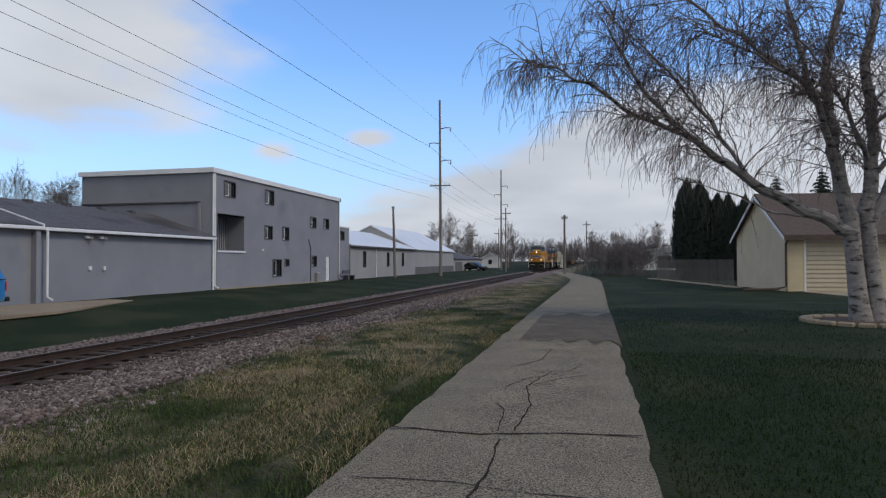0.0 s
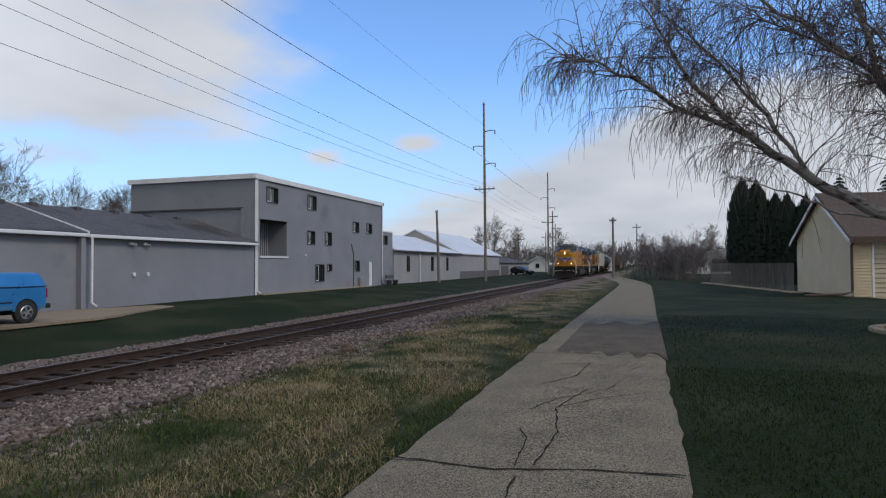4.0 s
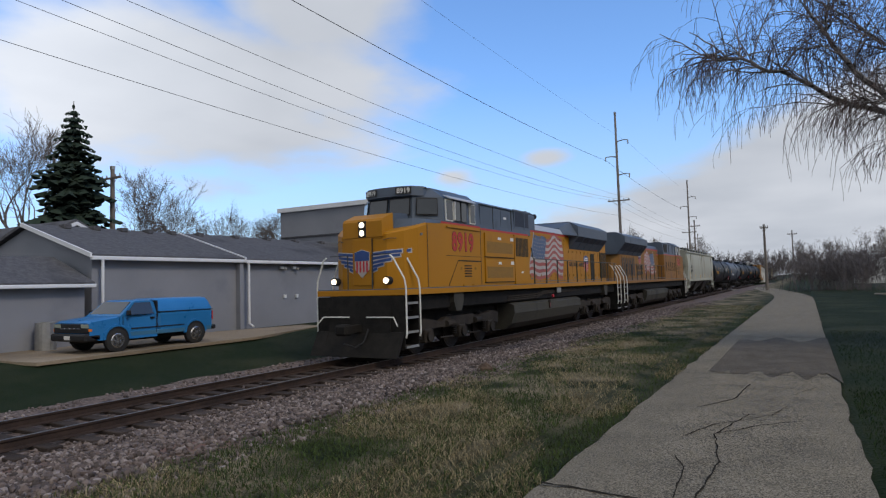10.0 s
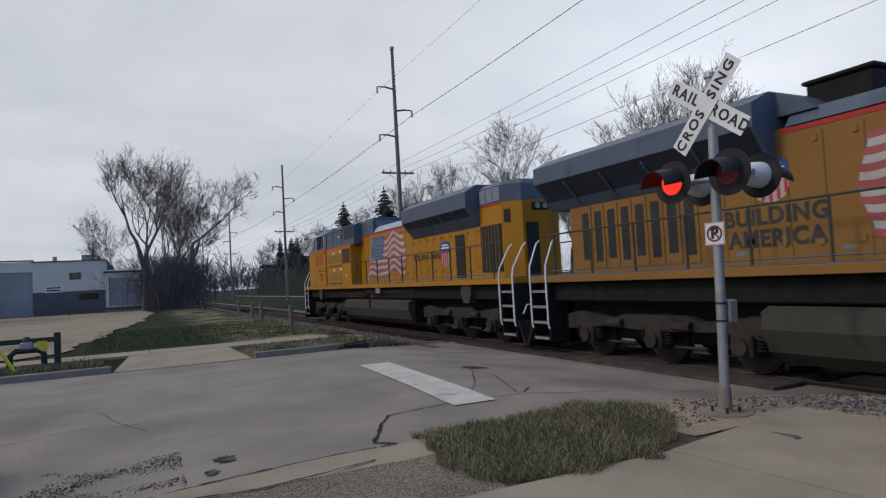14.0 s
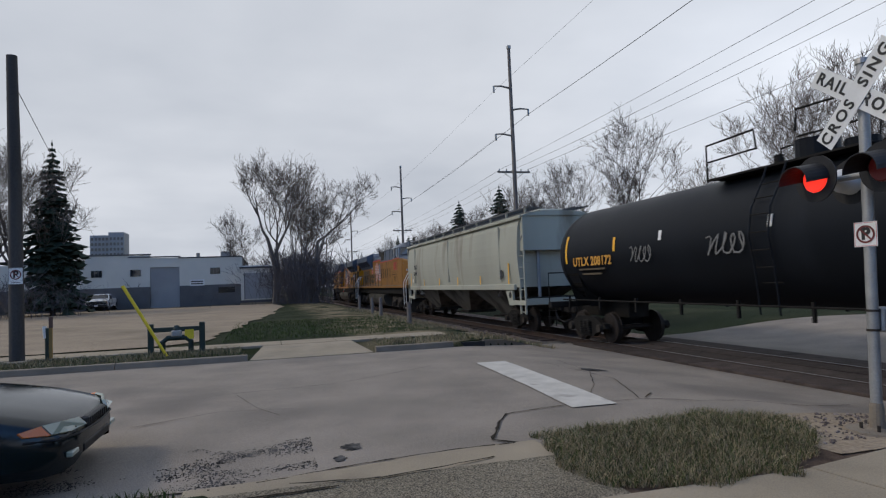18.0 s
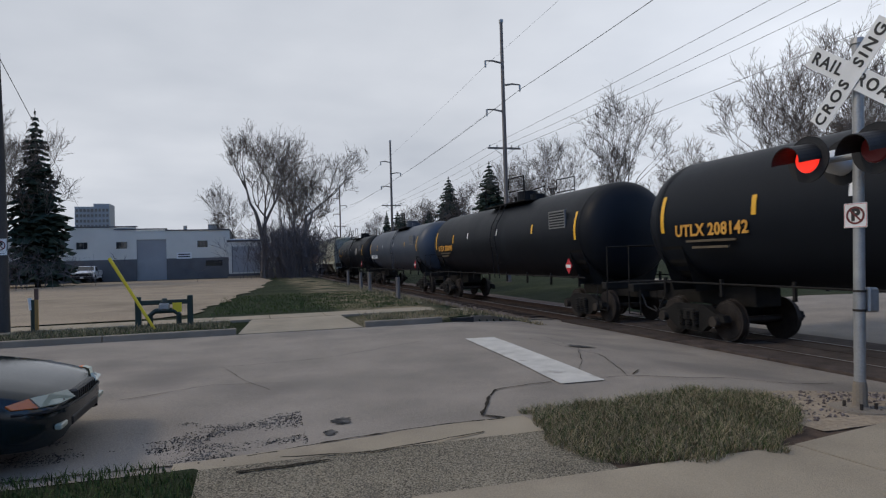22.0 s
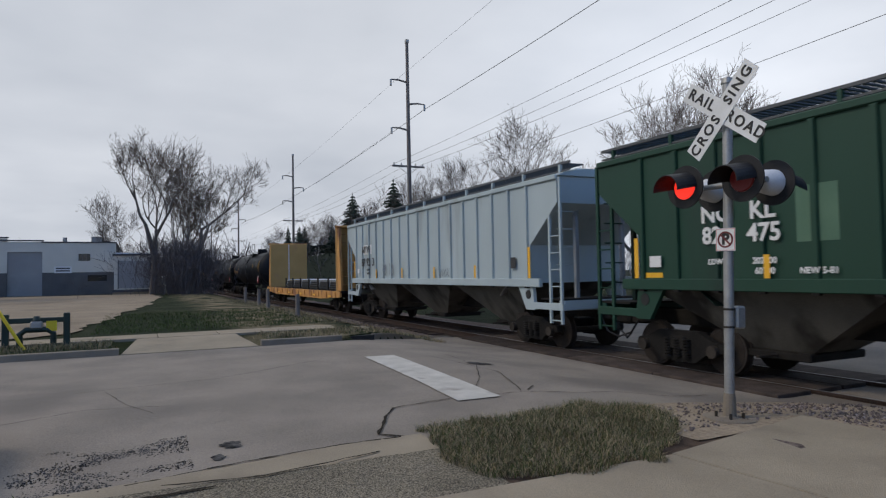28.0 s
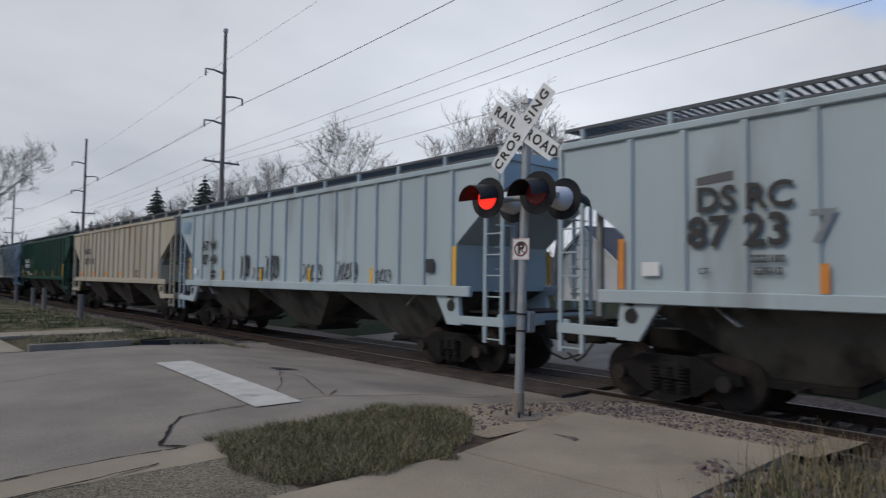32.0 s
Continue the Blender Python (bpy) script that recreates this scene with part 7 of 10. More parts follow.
def covered_hopper(label, length, material, dark_end, marks, tags, seed, round_sided=False, flat_tags=False, inset=0.0):
    """A three-bay covered hopper with ribbed sides, slope sheets, ladders and a running board on the roof."""
    H = thing("covered_hopper_car", label, "hopper car", group="freight cars")
    rr = random.Random(seed)
    a, b = 0.35, length - 0.35         # end sills
    c0, c1 = 1.72 + inset, length - 1.72 - inset       # where the full-height sides begin along the sill
    W = 1.50
    top = 4.40
    # side sheets: a full trapezium with slope-sheet corners cut at both ends
    body = Shape()
    z0 = 1.72
    y0, y1 = a + 0.15, b - 0.15
    prof = [(y0, top - 0.68), (y0, top), (y1, top), (y1, top - 0.68), (c1, 2.72), (c1, z0), (c0, z0), (c0, 2.72)]
    if round_sided:
        n = 8
        ring = [(-1.46, z0)] + [(-1.46 - 0.12 * math.sin(math.pi * i / n), z0 + (top - z0) * i / n) for i in range(1, n)] + [(-1.40, top)]
        ring = ring + [(-x, z) for x, z in reversed(ring)]
        body.prism(ring, "y", c0 - 0.9, c1 + 0.9)
        for y, e in ((c0 - 0.9, y0), (c1 + 0.9, y1)):
            body.prism([(-1.44, top - 1.3), (-1.40, top), (1.40, top), (1.44, top - 1.3)], "y", min(y, e), max(y, e))
    else:
        body.prism(prof, "x", -W, W)
    part("body", body, material, H)
    part("roof", Shape().prism([(-1.5, top), (1.5, top), (1.2, top + 0.12), (0.55, top + 0.20), (-0.55, top + 0.20), (-1.2, top + 0.12)], "y", y0 - 0.05, y1 + 0.05), material, H)
    # top chord and side sill
    for side in (-1, 1):
        part("top_chord", Shape().box(min((W - 0.02) * side, (W + 0.06) * side), max((W - 0.02) * side, (W + 0.06) * side), y0 - 0.02, y1 + 0.02, top - 0.10, top + 0.03, 0.02), material, H)
        part("side_sill", Shape().box(min((W - 0.05) * side, (W + 0.07) * side), max((W - 0.05) * side, (W + 0.07) * side), a + 0.9, b - 0.9, z0 - 0.10, z0 + 0.12, 0.015), material, H)
        if not round_sided:
            n = 17
            for k in range(n):
                y = c0 + 0.12 + (c1 - c0 - 0.24) * k / (n - 1)
                x0, x1, x2 = W * side, (W + 0.06) * side, (W + 0.045) * side
                s = Shape().prism([(y - 0.055, z0 + 0.10), (y + 0.055, z0 + 0.10), (y + 0.055, top - 0.1), (y - 0.055, top - 0.1)], "x", x0, x2)
                s.prism([(y - 0.04, z0 + 0.12), (y + 0.04, z0 + 0.12), (y + 0.04, top - 0.11), (y - 0.04, top - 0.11)], "x", x2, x1)
                part("side_rib", s, material, H)
                part("rib_foot", Shape().box(min(x0, (W + 0.085) * side), max(x0, (W + 0.085) * side), y - 0.06, y + 0.06, z0 - 0.13, z0 - 0.095), "underframe", H)
        else:
            for k in range(3):
                y = c0 + 1.0 + k * (c1 - c0 - 2) / 2
                part("side_rib", Shape().box(min(1.54 * side, 1.6 * side), max(1.54 * side, 1.6 * side), y - 0.05, y + 0.05, z0 + 0.3, top - 0.2, 0.015), material, H)
    # hopper bays
    bay = (c1 - c0) / 3
    for k in range(3):
        m0, m1 = c0 + k * bay, c0 + (k + 1) * bay
        s = Shape()
        s.v = [(-1.42, m0 + 0.02, z0), (1.42, m0 + 0.02, z0), (1.42, m1 - 0.02, z0), (-1.42, m1 - 0.02, z0)]
        mid = (m0 + m1) / 2
        s.v += [(-0.6, mid - 0.55, 0.55), (0.6, mid - 0.55, 0.55), (0.6, mid + 0.55, 0.55), (-0.6, mid + 0.55, 0.55)]
        s.f = [(3, 2, 1, 0), (4, 5, 6, 7), (0, 1, 5, 4), (1, 2, 6, 5), (2, 3, 7, 6), (3, 0, 4, 7)]
        g = part("hopper_bay", s, "hopper_grime", H, "grimy sloped hopper bottom")
        part("outlet_gate", Shape().box(-0.75, 0.75, mid - 0.62, mid + 0.62, 0.42, 0.56, 0.02), "underframe", g)
        part("gate_shaft", Shape().tube([(-1.25, mid, 0.50), (1.25, mid, 0.50)], 0.03, 6), "truck_grey", g)
    part("centre_sill", Shape().box(-0.22, 0.22, 0.1, length - 0.1, 0.82, 1.15), "underframe", H)
    # slope sheets, end platforms, posts and ladders
    for e, d in ((a, 1), (b, -1)):
        s = Shape()
        yt, yb = e + 0.20 * d, e + 3.1 * d
        s.v = [(-1.46, yt, top - 0.70), (1.46, yt, top - 0.70), (1.40, yb, 1.40), (-1.40, yb, 1.40)]
        s.v += [(x, y + 0.05 * d, z - 0.06) for x, y, z in s.v]
        s.f = [(0, 1, 2, 3), (7, 6, 5, 4), (0, 4, 5, 1), (1, 5, 6, 2), (2, 6, 7, 3), (3, 7, 4, 0)]
        # end sheets and posts take the darker paint that stands for shade
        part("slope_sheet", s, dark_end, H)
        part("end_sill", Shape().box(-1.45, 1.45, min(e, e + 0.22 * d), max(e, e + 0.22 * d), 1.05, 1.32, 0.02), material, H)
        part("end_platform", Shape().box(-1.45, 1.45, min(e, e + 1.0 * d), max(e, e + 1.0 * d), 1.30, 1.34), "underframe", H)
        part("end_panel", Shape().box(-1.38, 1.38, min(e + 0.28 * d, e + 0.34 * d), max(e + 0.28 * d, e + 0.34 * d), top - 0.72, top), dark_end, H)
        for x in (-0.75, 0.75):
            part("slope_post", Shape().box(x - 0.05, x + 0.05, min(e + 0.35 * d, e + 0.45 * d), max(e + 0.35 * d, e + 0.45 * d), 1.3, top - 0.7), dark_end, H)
        wheel = Shape()
        ring = [(-1.0 + 0.26 * math.cos(q), e + 0.12 * d, 2.05 + 0.26 * math.sin(q)) for q in (2 * math.pi * i / 16 for i in range(17))]
        wheel.tube(ring, 0.018, 6)
        for q in range(3):
            wheel.tube([(-1.0 - 0.26 * math.cos(q * 1.05), e + 0.12 * d, 2.05 - 0.26 * math.sin(q * 1.05)), (-1.0 + 0.26 * math.cos(q * 1.05), e + 0.12 * d, 2.05 + 0.26 * math.sin(q * 1.05))], 0.014, 5)
        part("brake_wheel", wheel, "text_white", H)
        for side in (-1, 1):
            # corner bolster web with its round hole
            s = Shape().prism([(e + 1.30 * d, z0 - 0.08), (e + 2.0 * d, z0 - 0.08), (e + 1.62 * d, 1.02), (e + 1.22 * d, 1.02)], "x", 1.40 * side, 1.50 * side)
            w = part("bolster_web", s, material, H)
            part("web_hole", Shape().disc((1.505 * side, e + 1.50 * d, 1.42), (1, 0, 0), 0.12, 0.02, 16), "sign_black", w)
            for y, high in ((e + 0.06 * d, top - 0.05), (e + 0.52 * d, top - 0.95)):
                part("ladder_rail", Shape().box(1.47 * side - 0.03, 1.47 * side + 0.03, y - 0.035, y + 0.035, 0.72, high), material, H)
            for k in range(6):
                z = 0.80 + k * 0.42
                part("ladder_rung", Shape().tube([(1.48 * side, e + 0.06 * d, z), (1.48 * side, e + 0.52 * d, z)], 0.016, 5), material, H)
            part("corner_sill", Shape().box(min(1.40 * side, 1.50 * side), max(1.40 * side, 1.50 * side), min(e, e + 1.35 * d), max(e, e + 1.35 * d), 1.05, 1.22, 0.01), material, H)
        for k in range(6):
            z = 1.75 + k * 0.44
            part("end_rung", Shape().tube([(0.95, e + 0.25 * d, z), (1.45, e + 0.25 * d, z)], 0.016, 5), material, H)
        coupler(H, e, -d)
        freight_truck(H, e + 1.95 * d)
    # roof: running boards on brackets and hatch covers
    for side in (-1, 1):
        grate = Shape()
        for k in range(int((y1 - y0 + 0.3) / 0.14)):
            grate.box(0.62 * side if side > 0 else -1.22, 1.22 if side > 0 else -0.62, y0 - 0.15 + k * 0.14, y0 - 0.09 + k * 0.14, top + 0.30, top + 0.335)
        part("running_board", grate, "running_board", H, "dark open-mesh running board", fix=False)
        part("board_edge", Shape().box(min(1.20 * side, 1.24 * side), max(1.20 * side, 1.24 * side), y0 - 0.2, y1 + 0.2, top + 0.30, top + 0.36), "running_board", H)
        part("board_edge", Shape().box(min(1.20 * side, 1.235 * side), max(1.20 * side, 1.235 * side), y0 - 0.2, y1 + 0.2, top + 0.12, top + 0.16), "running_board", H)
        for k in range(11):
            y = y0 + 0.2 + (y1 - y0 - 0.4) * k / 10
            part("board_bracket", Shape().box(min(1.18 * side, 1.26 * side), max(1.18 * side, 1.26 * side), y - 0.035, y + 0.035, top - 0.02, top + 0.31), material, H)
    part("hatch_cover", Shape().box(-0.5, 0.5, y0 + 0.5, y1 - 0.5, top + 0.18, top + 0.32, 0.04), material, H)
    # reflective bars, data panels, stencils on both flanks
    for side in (-1, 1):
        for k in range(6):
            y = c0 - 0.02 + (c1 - c0 + 0.04) * k / 5
            if flat_tags:
                y = c0 + 0.42 + (c1 - c0 - 0.84) * k / 5
                spot = [(y - 0.25, z0 + 0.22), (y + 0.25, z0 + 0.22), (y + 0.25, z0 + 0.42), (y - 0.25, z0 + 0.42)]
                part("reflector", flank(side, spot, W + 0.002, 0.006), "bar_orange", H)
                continue
            high = z0 + (0.95 if k in (0, 5) else 0.52)
            part("reflector", flank(side, [(y - 0.055, z0 + 0.13), (y + 0.055, z0 + 0.13), (y + 0.055, high), (y - 0.055, high)], W + 0.062 if not round_sided else 1.60, 0.005), tags, H)
        for text, y, z, size, mat_ in marks:
            flip = y if side > 0 else length - y
            side_text("stencil", text, size, mat_, H, flip, z, side, W + 0.062 if not round_sided else 1.60, bold=size * 0.025)
        for y, z, w, h in (() if flat_tags else ((c0 + 0.35, z0 + 0.35, 0.30, 0.22), (c1 - 0.9, z0 + 0.40, 0.26, 0.30))):
            part("data_panel", flank(side, [(y, z), (y + w, z), (y + w, z + h), (y, z + h)], W + 0.058 if not round_sided else 1.60, 0.004), "text_black" if w < 0.28 else "text_white", H)
    return H


def scribble(parent, y, z, w, h, material, x, seed, side=1):
    """Sprayed scrawl that spells nothing: loose loops of one line."""
    rr = random.Random(seed)
    pts = []
    n = 5
    for k in range(n * 8):
        t = k / (n * 8)
        pts.append((x * side, y + t * w + 0.10 * w * math.sin(t * 2 * math.pi * n + rr.random() * 0.3), z + h * (0.5 + 0.45 * math.sin(t * 2 * math.pi * n * 0.9 + 1) * rr.uniform(0.7, 1))))
    s = Shape().tube(pts, h * 0.036, 4)
    s.v = [(x * side + (v[0] - x * side) * 0.12, v[1], v[2]) for v in s.v]
    return part("spray_scrawl", s, material, parent)


def tank_car(label, material, marks, mark_colour, seed, collar=False):
    """A black pressure-less tank car with a platform of railings on top."""
    T = thing("tank_car", label, "tank car", group="freight cars")
    length, R, zc = 18.7, 1.50, 2.70
    y0, y1 = 0.9, length - 0.9
    n = 36
    s = Shape()
    ends = [(0.0, 0.05), (0.04, 0.35), (0.14, 0.66), (0.32, 0.88), (0.55, 0.975), (0.80, 1.0)]
    stations = [(y0 + q, r) for q, r in ends] + [(y0 + (y1 - y0) * k / 10, 1.0) for k in range(1, 10)] + [(y1 - q, r) for q, r in reversed(ends)]
    s.tube([(0, y, zc) for y, _ in stations], [R * r for _, r in stations], n)
    body = part("tank", s, material, T, smooth=True)
    for y in (y0 + 0.85, y1 - 0.85) + ((y0 + 5.2, y0 + 5.4) if collar else ()):
        part("tank_band", Shape().tube([(0, y - 0.04, zc), (0, y + 0.04, zc)], R + 0.012, n, cap=False), material, body, smooth=True)
    # dome platform
    m = 10.2
    part("valve_housing", Shape().tube([(0, m, zc + R - 0.1), (0, m, zc + R + 0.42)], 0.42, 18), material, T, "round valve housing")
    part("manway", Shape().tube([(0, m + 1.0, zc + R - 0.1), (0, m + 1.0, zc + R + 0.22)], 0.30, 16), material, T)
    part("vent_pipe", Shape().tube([(0.1, m - 0.9, zc + R - 0.1), (0.1, m - 0.9, zc + R + 0.28)], 0.10, 10), "underframe", T)
    for side in (-1, 1):
        part("platform", Shape().box(min(0.45 * side, 1.05 * side), max(0.45 * side, 1.05 * side), m - 2.0, m + 2.0, zc + R - 0.12, zc + R - 0.08), "underframe", T)
        loop = [(1.05 * side, m - 2.0, zc + R - 0.15), (1.05 * side, m - 2.0, zc + R + 0.68), (1.05 * side, m - 0.55, zc + R + 0.72), (1.05 * side, m - 0.5, zc + R + 0.30)]
        hand_rail(T, loop, "underframe", 0.024)
        hand_rail(T, [(x, 2 * m - y, z + 0.12) for x, y, z in loop], "underframe", 0.024)
        hand_rail(T, [(1.05 * side, m - 2.0, zc + R + 0.3), (1.05 * side, m - 0.55, zc + R + 0.32)], "underframe", 0.02)
        hand_rail(T, [(1.05 * side, m + 2.0, zc + R + 0.3), (1.05 * side, m + 0.55, zc + R + 0.32)], "underframe", 0.02)
        # ladder down the middle of the flank
        for d in (-0.25, 0.25):
            pts = [(1.05 * side, m + d, zc + R - 0.1)] + [((R + 0.10) * math.cos(q) * side, m + d, zc + (R + 0.10) * math.sin(q)) for q in (0.7, 0.35, 0.0, -0.35)] + [(1.42 * side, m + d, 1.15)]
            hand_rail(T, pts, material, 0.02)
        for k in range(7):
            q = 0.7 - k * 0.22
            part("rung", Shape().tube([((R + 0.10) * math.cos(q) * side, m - 0.25, zc + (R + 0.10) * math.sin(q)), ((R + 0.10) * math.cos(q) * side, m + 0.25, zc + (R + 0.10) * math.sin(q))], 0.014, 5), "underframe", T)
        # long grab rail along the skid
        hand_rail(T, [(1.44 * side, y0 + 0.6, 1.32), (1.44 * side, y1 - 0.6, 1.32)], "underframe", 0.022)
        for k in range(9):
            y = y0 + 1.0 + (y1 - y0 - 2.0) * k / 8
            part("grab_post", Shape().box(1.42 * side - 0.03, 1.42 * side + 0.03, y - 0.03, y + 0.03, 1.05, 1.42), "underframe", T)
        # curved reflector bars at the ends and short ones along the flank
        for y, a0, a1 in ((y0 + 1.05, -0.16, 0.42), (y1 - 1.05, -0.16, 0.42), (y0 + 3.9, 0.0, 0.26), (y1 - 4.1, 0.05, 0.26), (y0 + 6.0, 0.10, 0.26), (y1 - 7.4, 0.10, 0.26)):
            q = Shape()
            for i in range(7):
                g = a0 + (a1 - a0) * i / 6
                for dy in (-0.06, 0.06):
                    q.v.append(((R + 0.012) * math.cos(g) * side, y + dy, zc + (R + 0.012) * math.sin(g)))
            q.f = [(2 * i, 2 * i + 1, 2 * i + 3, 2 * i + 2) for i in range(6)]
            part("reflector", q, "bar_yellow" if abs(a1 - a0) > 0.2 else "text_white", body, fix=False)
        for text, y, z, size in marks:
            yy = y if side > 0 else length - y
            side_text("stencil", text, size, mark_colour, body, yy, z, side, R + 0.02, bold=size * 0.03, spacing=1.08)
        for k in range(2):
            w = 1.5 - 0.4 * k
            yy = (marks[0][1] if side > 0 else length - marks[0][1])
            part("word_bar", flank(side, [(yy - w / 2, 2.22 - k * 0.14), (yy + w / 2, 2.22 - k * 0.14), (yy + w / 2, 2.27 - k * 0.14), (yy - w / 2, 2.27 - k * 0.14)], R - 0.03, 0.05), mark_colour + "_faint", body)
        # data plate and placard near the trailing end
        yp = y1 - 2.2 if side > 0 else y0 + 2.2
        pl = part("data_plate", flank(side, [(yp - 0.55, 2.86), (yp + 0.55, 2.86), (yp + 0.55, 3.42), (yp - 0.55, 3.42)], R - 0.05, 0.055), "text_white_faint", body)
        for r in range(6):
            part("plate_line", flank(side, [(yp - 0.5, 2.90 + r * 0.085), (yp + 0.5, 2.90 + r * 0.085), (yp + 0.5, 2.945 + r * 0.085), (yp - 0.5, 2.945 + r * 0.085)], R + 0.006, 0.003), material, pl)
        yp = y1 - 1.55 if side > 0 else y0 + 1.55
        hold = part("placard", flank(side, [(yp, 1.42), (yp + 0.2, 1.66), (yp, 1.90), (yp - 0.2, 1.66)], R - 0.06, 0.03), "sign_red", T, "red diamond hazard placard")
        part("placard_band", flank(side, [(yp - 0.15, 1.61), (yp + 0.15, 1.61), (yp + 0.15, 1.71), (yp - 0.15, 1.71)], R - 0.028, 0.004), "sign_white", hold)
    # underframe
    for e, d in ((0.35, 1), (length - 0.35, -1)):
        part("end_sill", Shape().box(-1.45, 1.45, min(e, e + 0.25 * d), max(e, e + 0.25 * d), 1.02, 1.22, 0.02), "underframe", T)
        part("stub_sill", Shape().box(-0.35, 0.35, min(e, e + 3.2 * d), max(e, e + 3.2 * d), 0.75, 1.22, 0.02), "underframe", T)
        saddle = Shape()
        for i in range(9):
            q = math.pi * (1.12 + 0.76 * i / 8)
            for dy in (1.35, 2.15):
                saddle.v += [((R + 0.01) * math.cos(q), e + dy * d, zc + (R + 0.01) * math.sin(q)), (1.25 * math.cos(q) * 0.9, e + dy * d, 1.1)]
        for i in range(8):
            b0, b1 = 4 * i, 4 * i + 4
            saddle.f += [(b0, b1, b1 + 2, b0 + 2), (b0 + 1, b0 + 3, b1 + 3, b1 + 1), (b0, b0 + 1, b1 + 1, b1), (b0 + 2, b1 + 2, b1 + 3, b0 + 3)]
        part("saddle", saddle, "underframe", T)
        hand_rail(T, [(-1.4, e, 1.2), (-1.4, e, 2.2), (1.4, e, 2.2), (1.4, e, 1.2)], "underframe", 0.022)
        for side in (-1, 1):
            part("corner_step", Shape().tube([(1.42 * side, e, 1.1), (1.42 * side, e, 0.45), (1.42 * side, e + 0.5 * d, 0.45), (1.42 * side, e + 0.5 * d, 1.1)], 0.02, 5), "underframe", T)
        coupler(T, e, -d)
        freight_truck(T, e + 1.95 * d)
    return T


def bulkhead_flat():
    """A yellow flat car with tall end bulkheads, part loaded with pipe."""
    B = thing("bulkhead_flat_car", "rusty yellow bulkhead flat car, part loaded with steel pipe", "flat car", group="freight cars")
    n = 21.4
    part("deck", Shape().box(-1.45, 1.45, 0.5, n - 0.5, 1.06, 1.16), "underframe", B)
    for side in (-1, 1):
        s = Shape().prism([(0.5, 1.16), (n - 0.5, 1.16), (n - 0.5, 0.86), (n - 4.2, 0.70), (4.2, 0.70), (0.5, 0.86)], "x", 1.40 * side, 1.50 * side)
        sl = part("side_sill", s, "flat_rust", B)
        for k in range(12):
            y = 1.3 + k * (n - 2.6) / 11
            part("stake_pocket", Shape().box(min(1.5 * side, 1.57 * side), max(1.5 * side, 1.57 * side), y - 0.09, y + 0.09, 0.82, 1.12, 0.01), "flat_rust", sl)
        for k in range(6):
            y = 2.0 + k * 3.4
            part("reflector", flank(side, [(y, 0.84), (y + 0.5, 0.84), (y + 0.5, 0.94), (y, 0.94)], 1.575, 0.004), "bar_yellow", sl)
    for y, d, mat_ in ((1.6, 1, "bulkhead_tan"), (n - 1.3, -1, "bulkhead_tan")):
        bk = part("bulkhead", Shape().box(-1.45, 1.45, y - 0.06, y + 0.06, 1.16, 4.52, 0.02), mat_, B, "tall tan steel bulkhead")
        part("joint_strip", Shape().box(-0.03, 0.03, y + 0.06 * d, y + 0.075 * d, 1.2, 4.5), "text_white", bk) if d > 0 else None
        for x in (-1.35, -0.7, 0.0, 0.7, 1.35):
            s = Shape().prism([(y - 0.06 * d, 4.50), (y - 0.40 * d, 4.50), (y - 0.75 * d, 1.2), (y - 0.06 * d, 1.2)], "x", x - 0.06, x + 0.06)
            part("brace", s, "flat_rust", bk)
        part("bulkhead_cap", Shape().box(-1.48, 1.48, min(y, y - 0.42 * d), max(y, y - 0.42 * d), 4.50, 4.60, 0.02), "flat_rust", bk)
        for k in range(7):
            part("rung", Shape().tube([(1.0, y - 0.8 * d + 0.08 * d * k, 1.5 + k * 0.44), (1.4, y - 0.8 * d + 0.08 * d * k, 1.5 + k * 0.44)], 0.018, 5), "flat_rust", bk)
    rr = random.Random(3)
    for lay in range(4):
        for k in range(13):
            x = -1.05 + k * 0.17
            part("pipe", Shape().tube([(x, 5.6 + rr.uniform(0, 0.3), 1.24 + lay * 0.12), (x, n - 2.0, 1.24 + lay * 0.12)], 0.055, 8), "load_pipe", B)
    for k in range(6):
        y = 6.6 + k * 2.25
        part("stake", Shape().box(1.22, 1.30, y - 0.04, y + 0.04, 1.16, 1.85), "truck_grey", B)
        part("load_strap", Shape().tube([(1.25, y, 1.16), (1.12, y, 1.74), (-1.2, y, 1.74), (-1.3, y, 1.16)], 0.02, 5), "text_white", B)
    part("centre_sill", Shape().box(-0.35, 0.35, 0.3, n - 0.3, 0.72, 1.06), "underframe", B)
    for e, d in ((0.45, 1), (n - 0.45, -1)):
        coupler(B, e, -d)
        freight_truck(B, e + 2.0 * d)
    return B


M["grille_tan"] = surf("yellow_grille", (0.14, 0.075, 0.015), (0.34, 0.18, 0.03), 30, 0.7, bump=0.2)
M["roof_pale_dark"] = surf("weathered_panel", (0.17, 0.19, 0.20), (0.24, 0.26, 0.27), 1, 0.5, bump=0.05)
M["radiator_blue"] = surf("radiator_screen", (0.012, 0.016, 0.028), (0.03, 0.036, 0.055), 20, 0.6, bump=0.2)
M["hopper_grime"] = surf("hopper_grime", (0.05, 0.04655, 0.03995), (0.13, 0.1225, 0.1057), 1.0, 0.8, bump=0.15, stain=(0.03, 0.02695, 0.0235), stain_scale=1.1, stain_from=0.5, streak=0.4, spec=0.2)
# grey for the car ends, darkened to paint in their shade, with grime stains
M["hopper_end_dark"] = surf("hopper_end_shade_grime", (0.20, 0.21, 0.22), (0.34, 0.35, 0.36), 1.0, 0.75, bump=0.1, stain=(0.10, 0.095, 0.09), stain_scale=0.9, stain_from=0.5)
M["running_board"] = surf("galvanised_mesh", (0.06, 0.065, 0.07), (0.14, 0.145, 0.15), 60, 0.7, 0.3, bump=0.4)
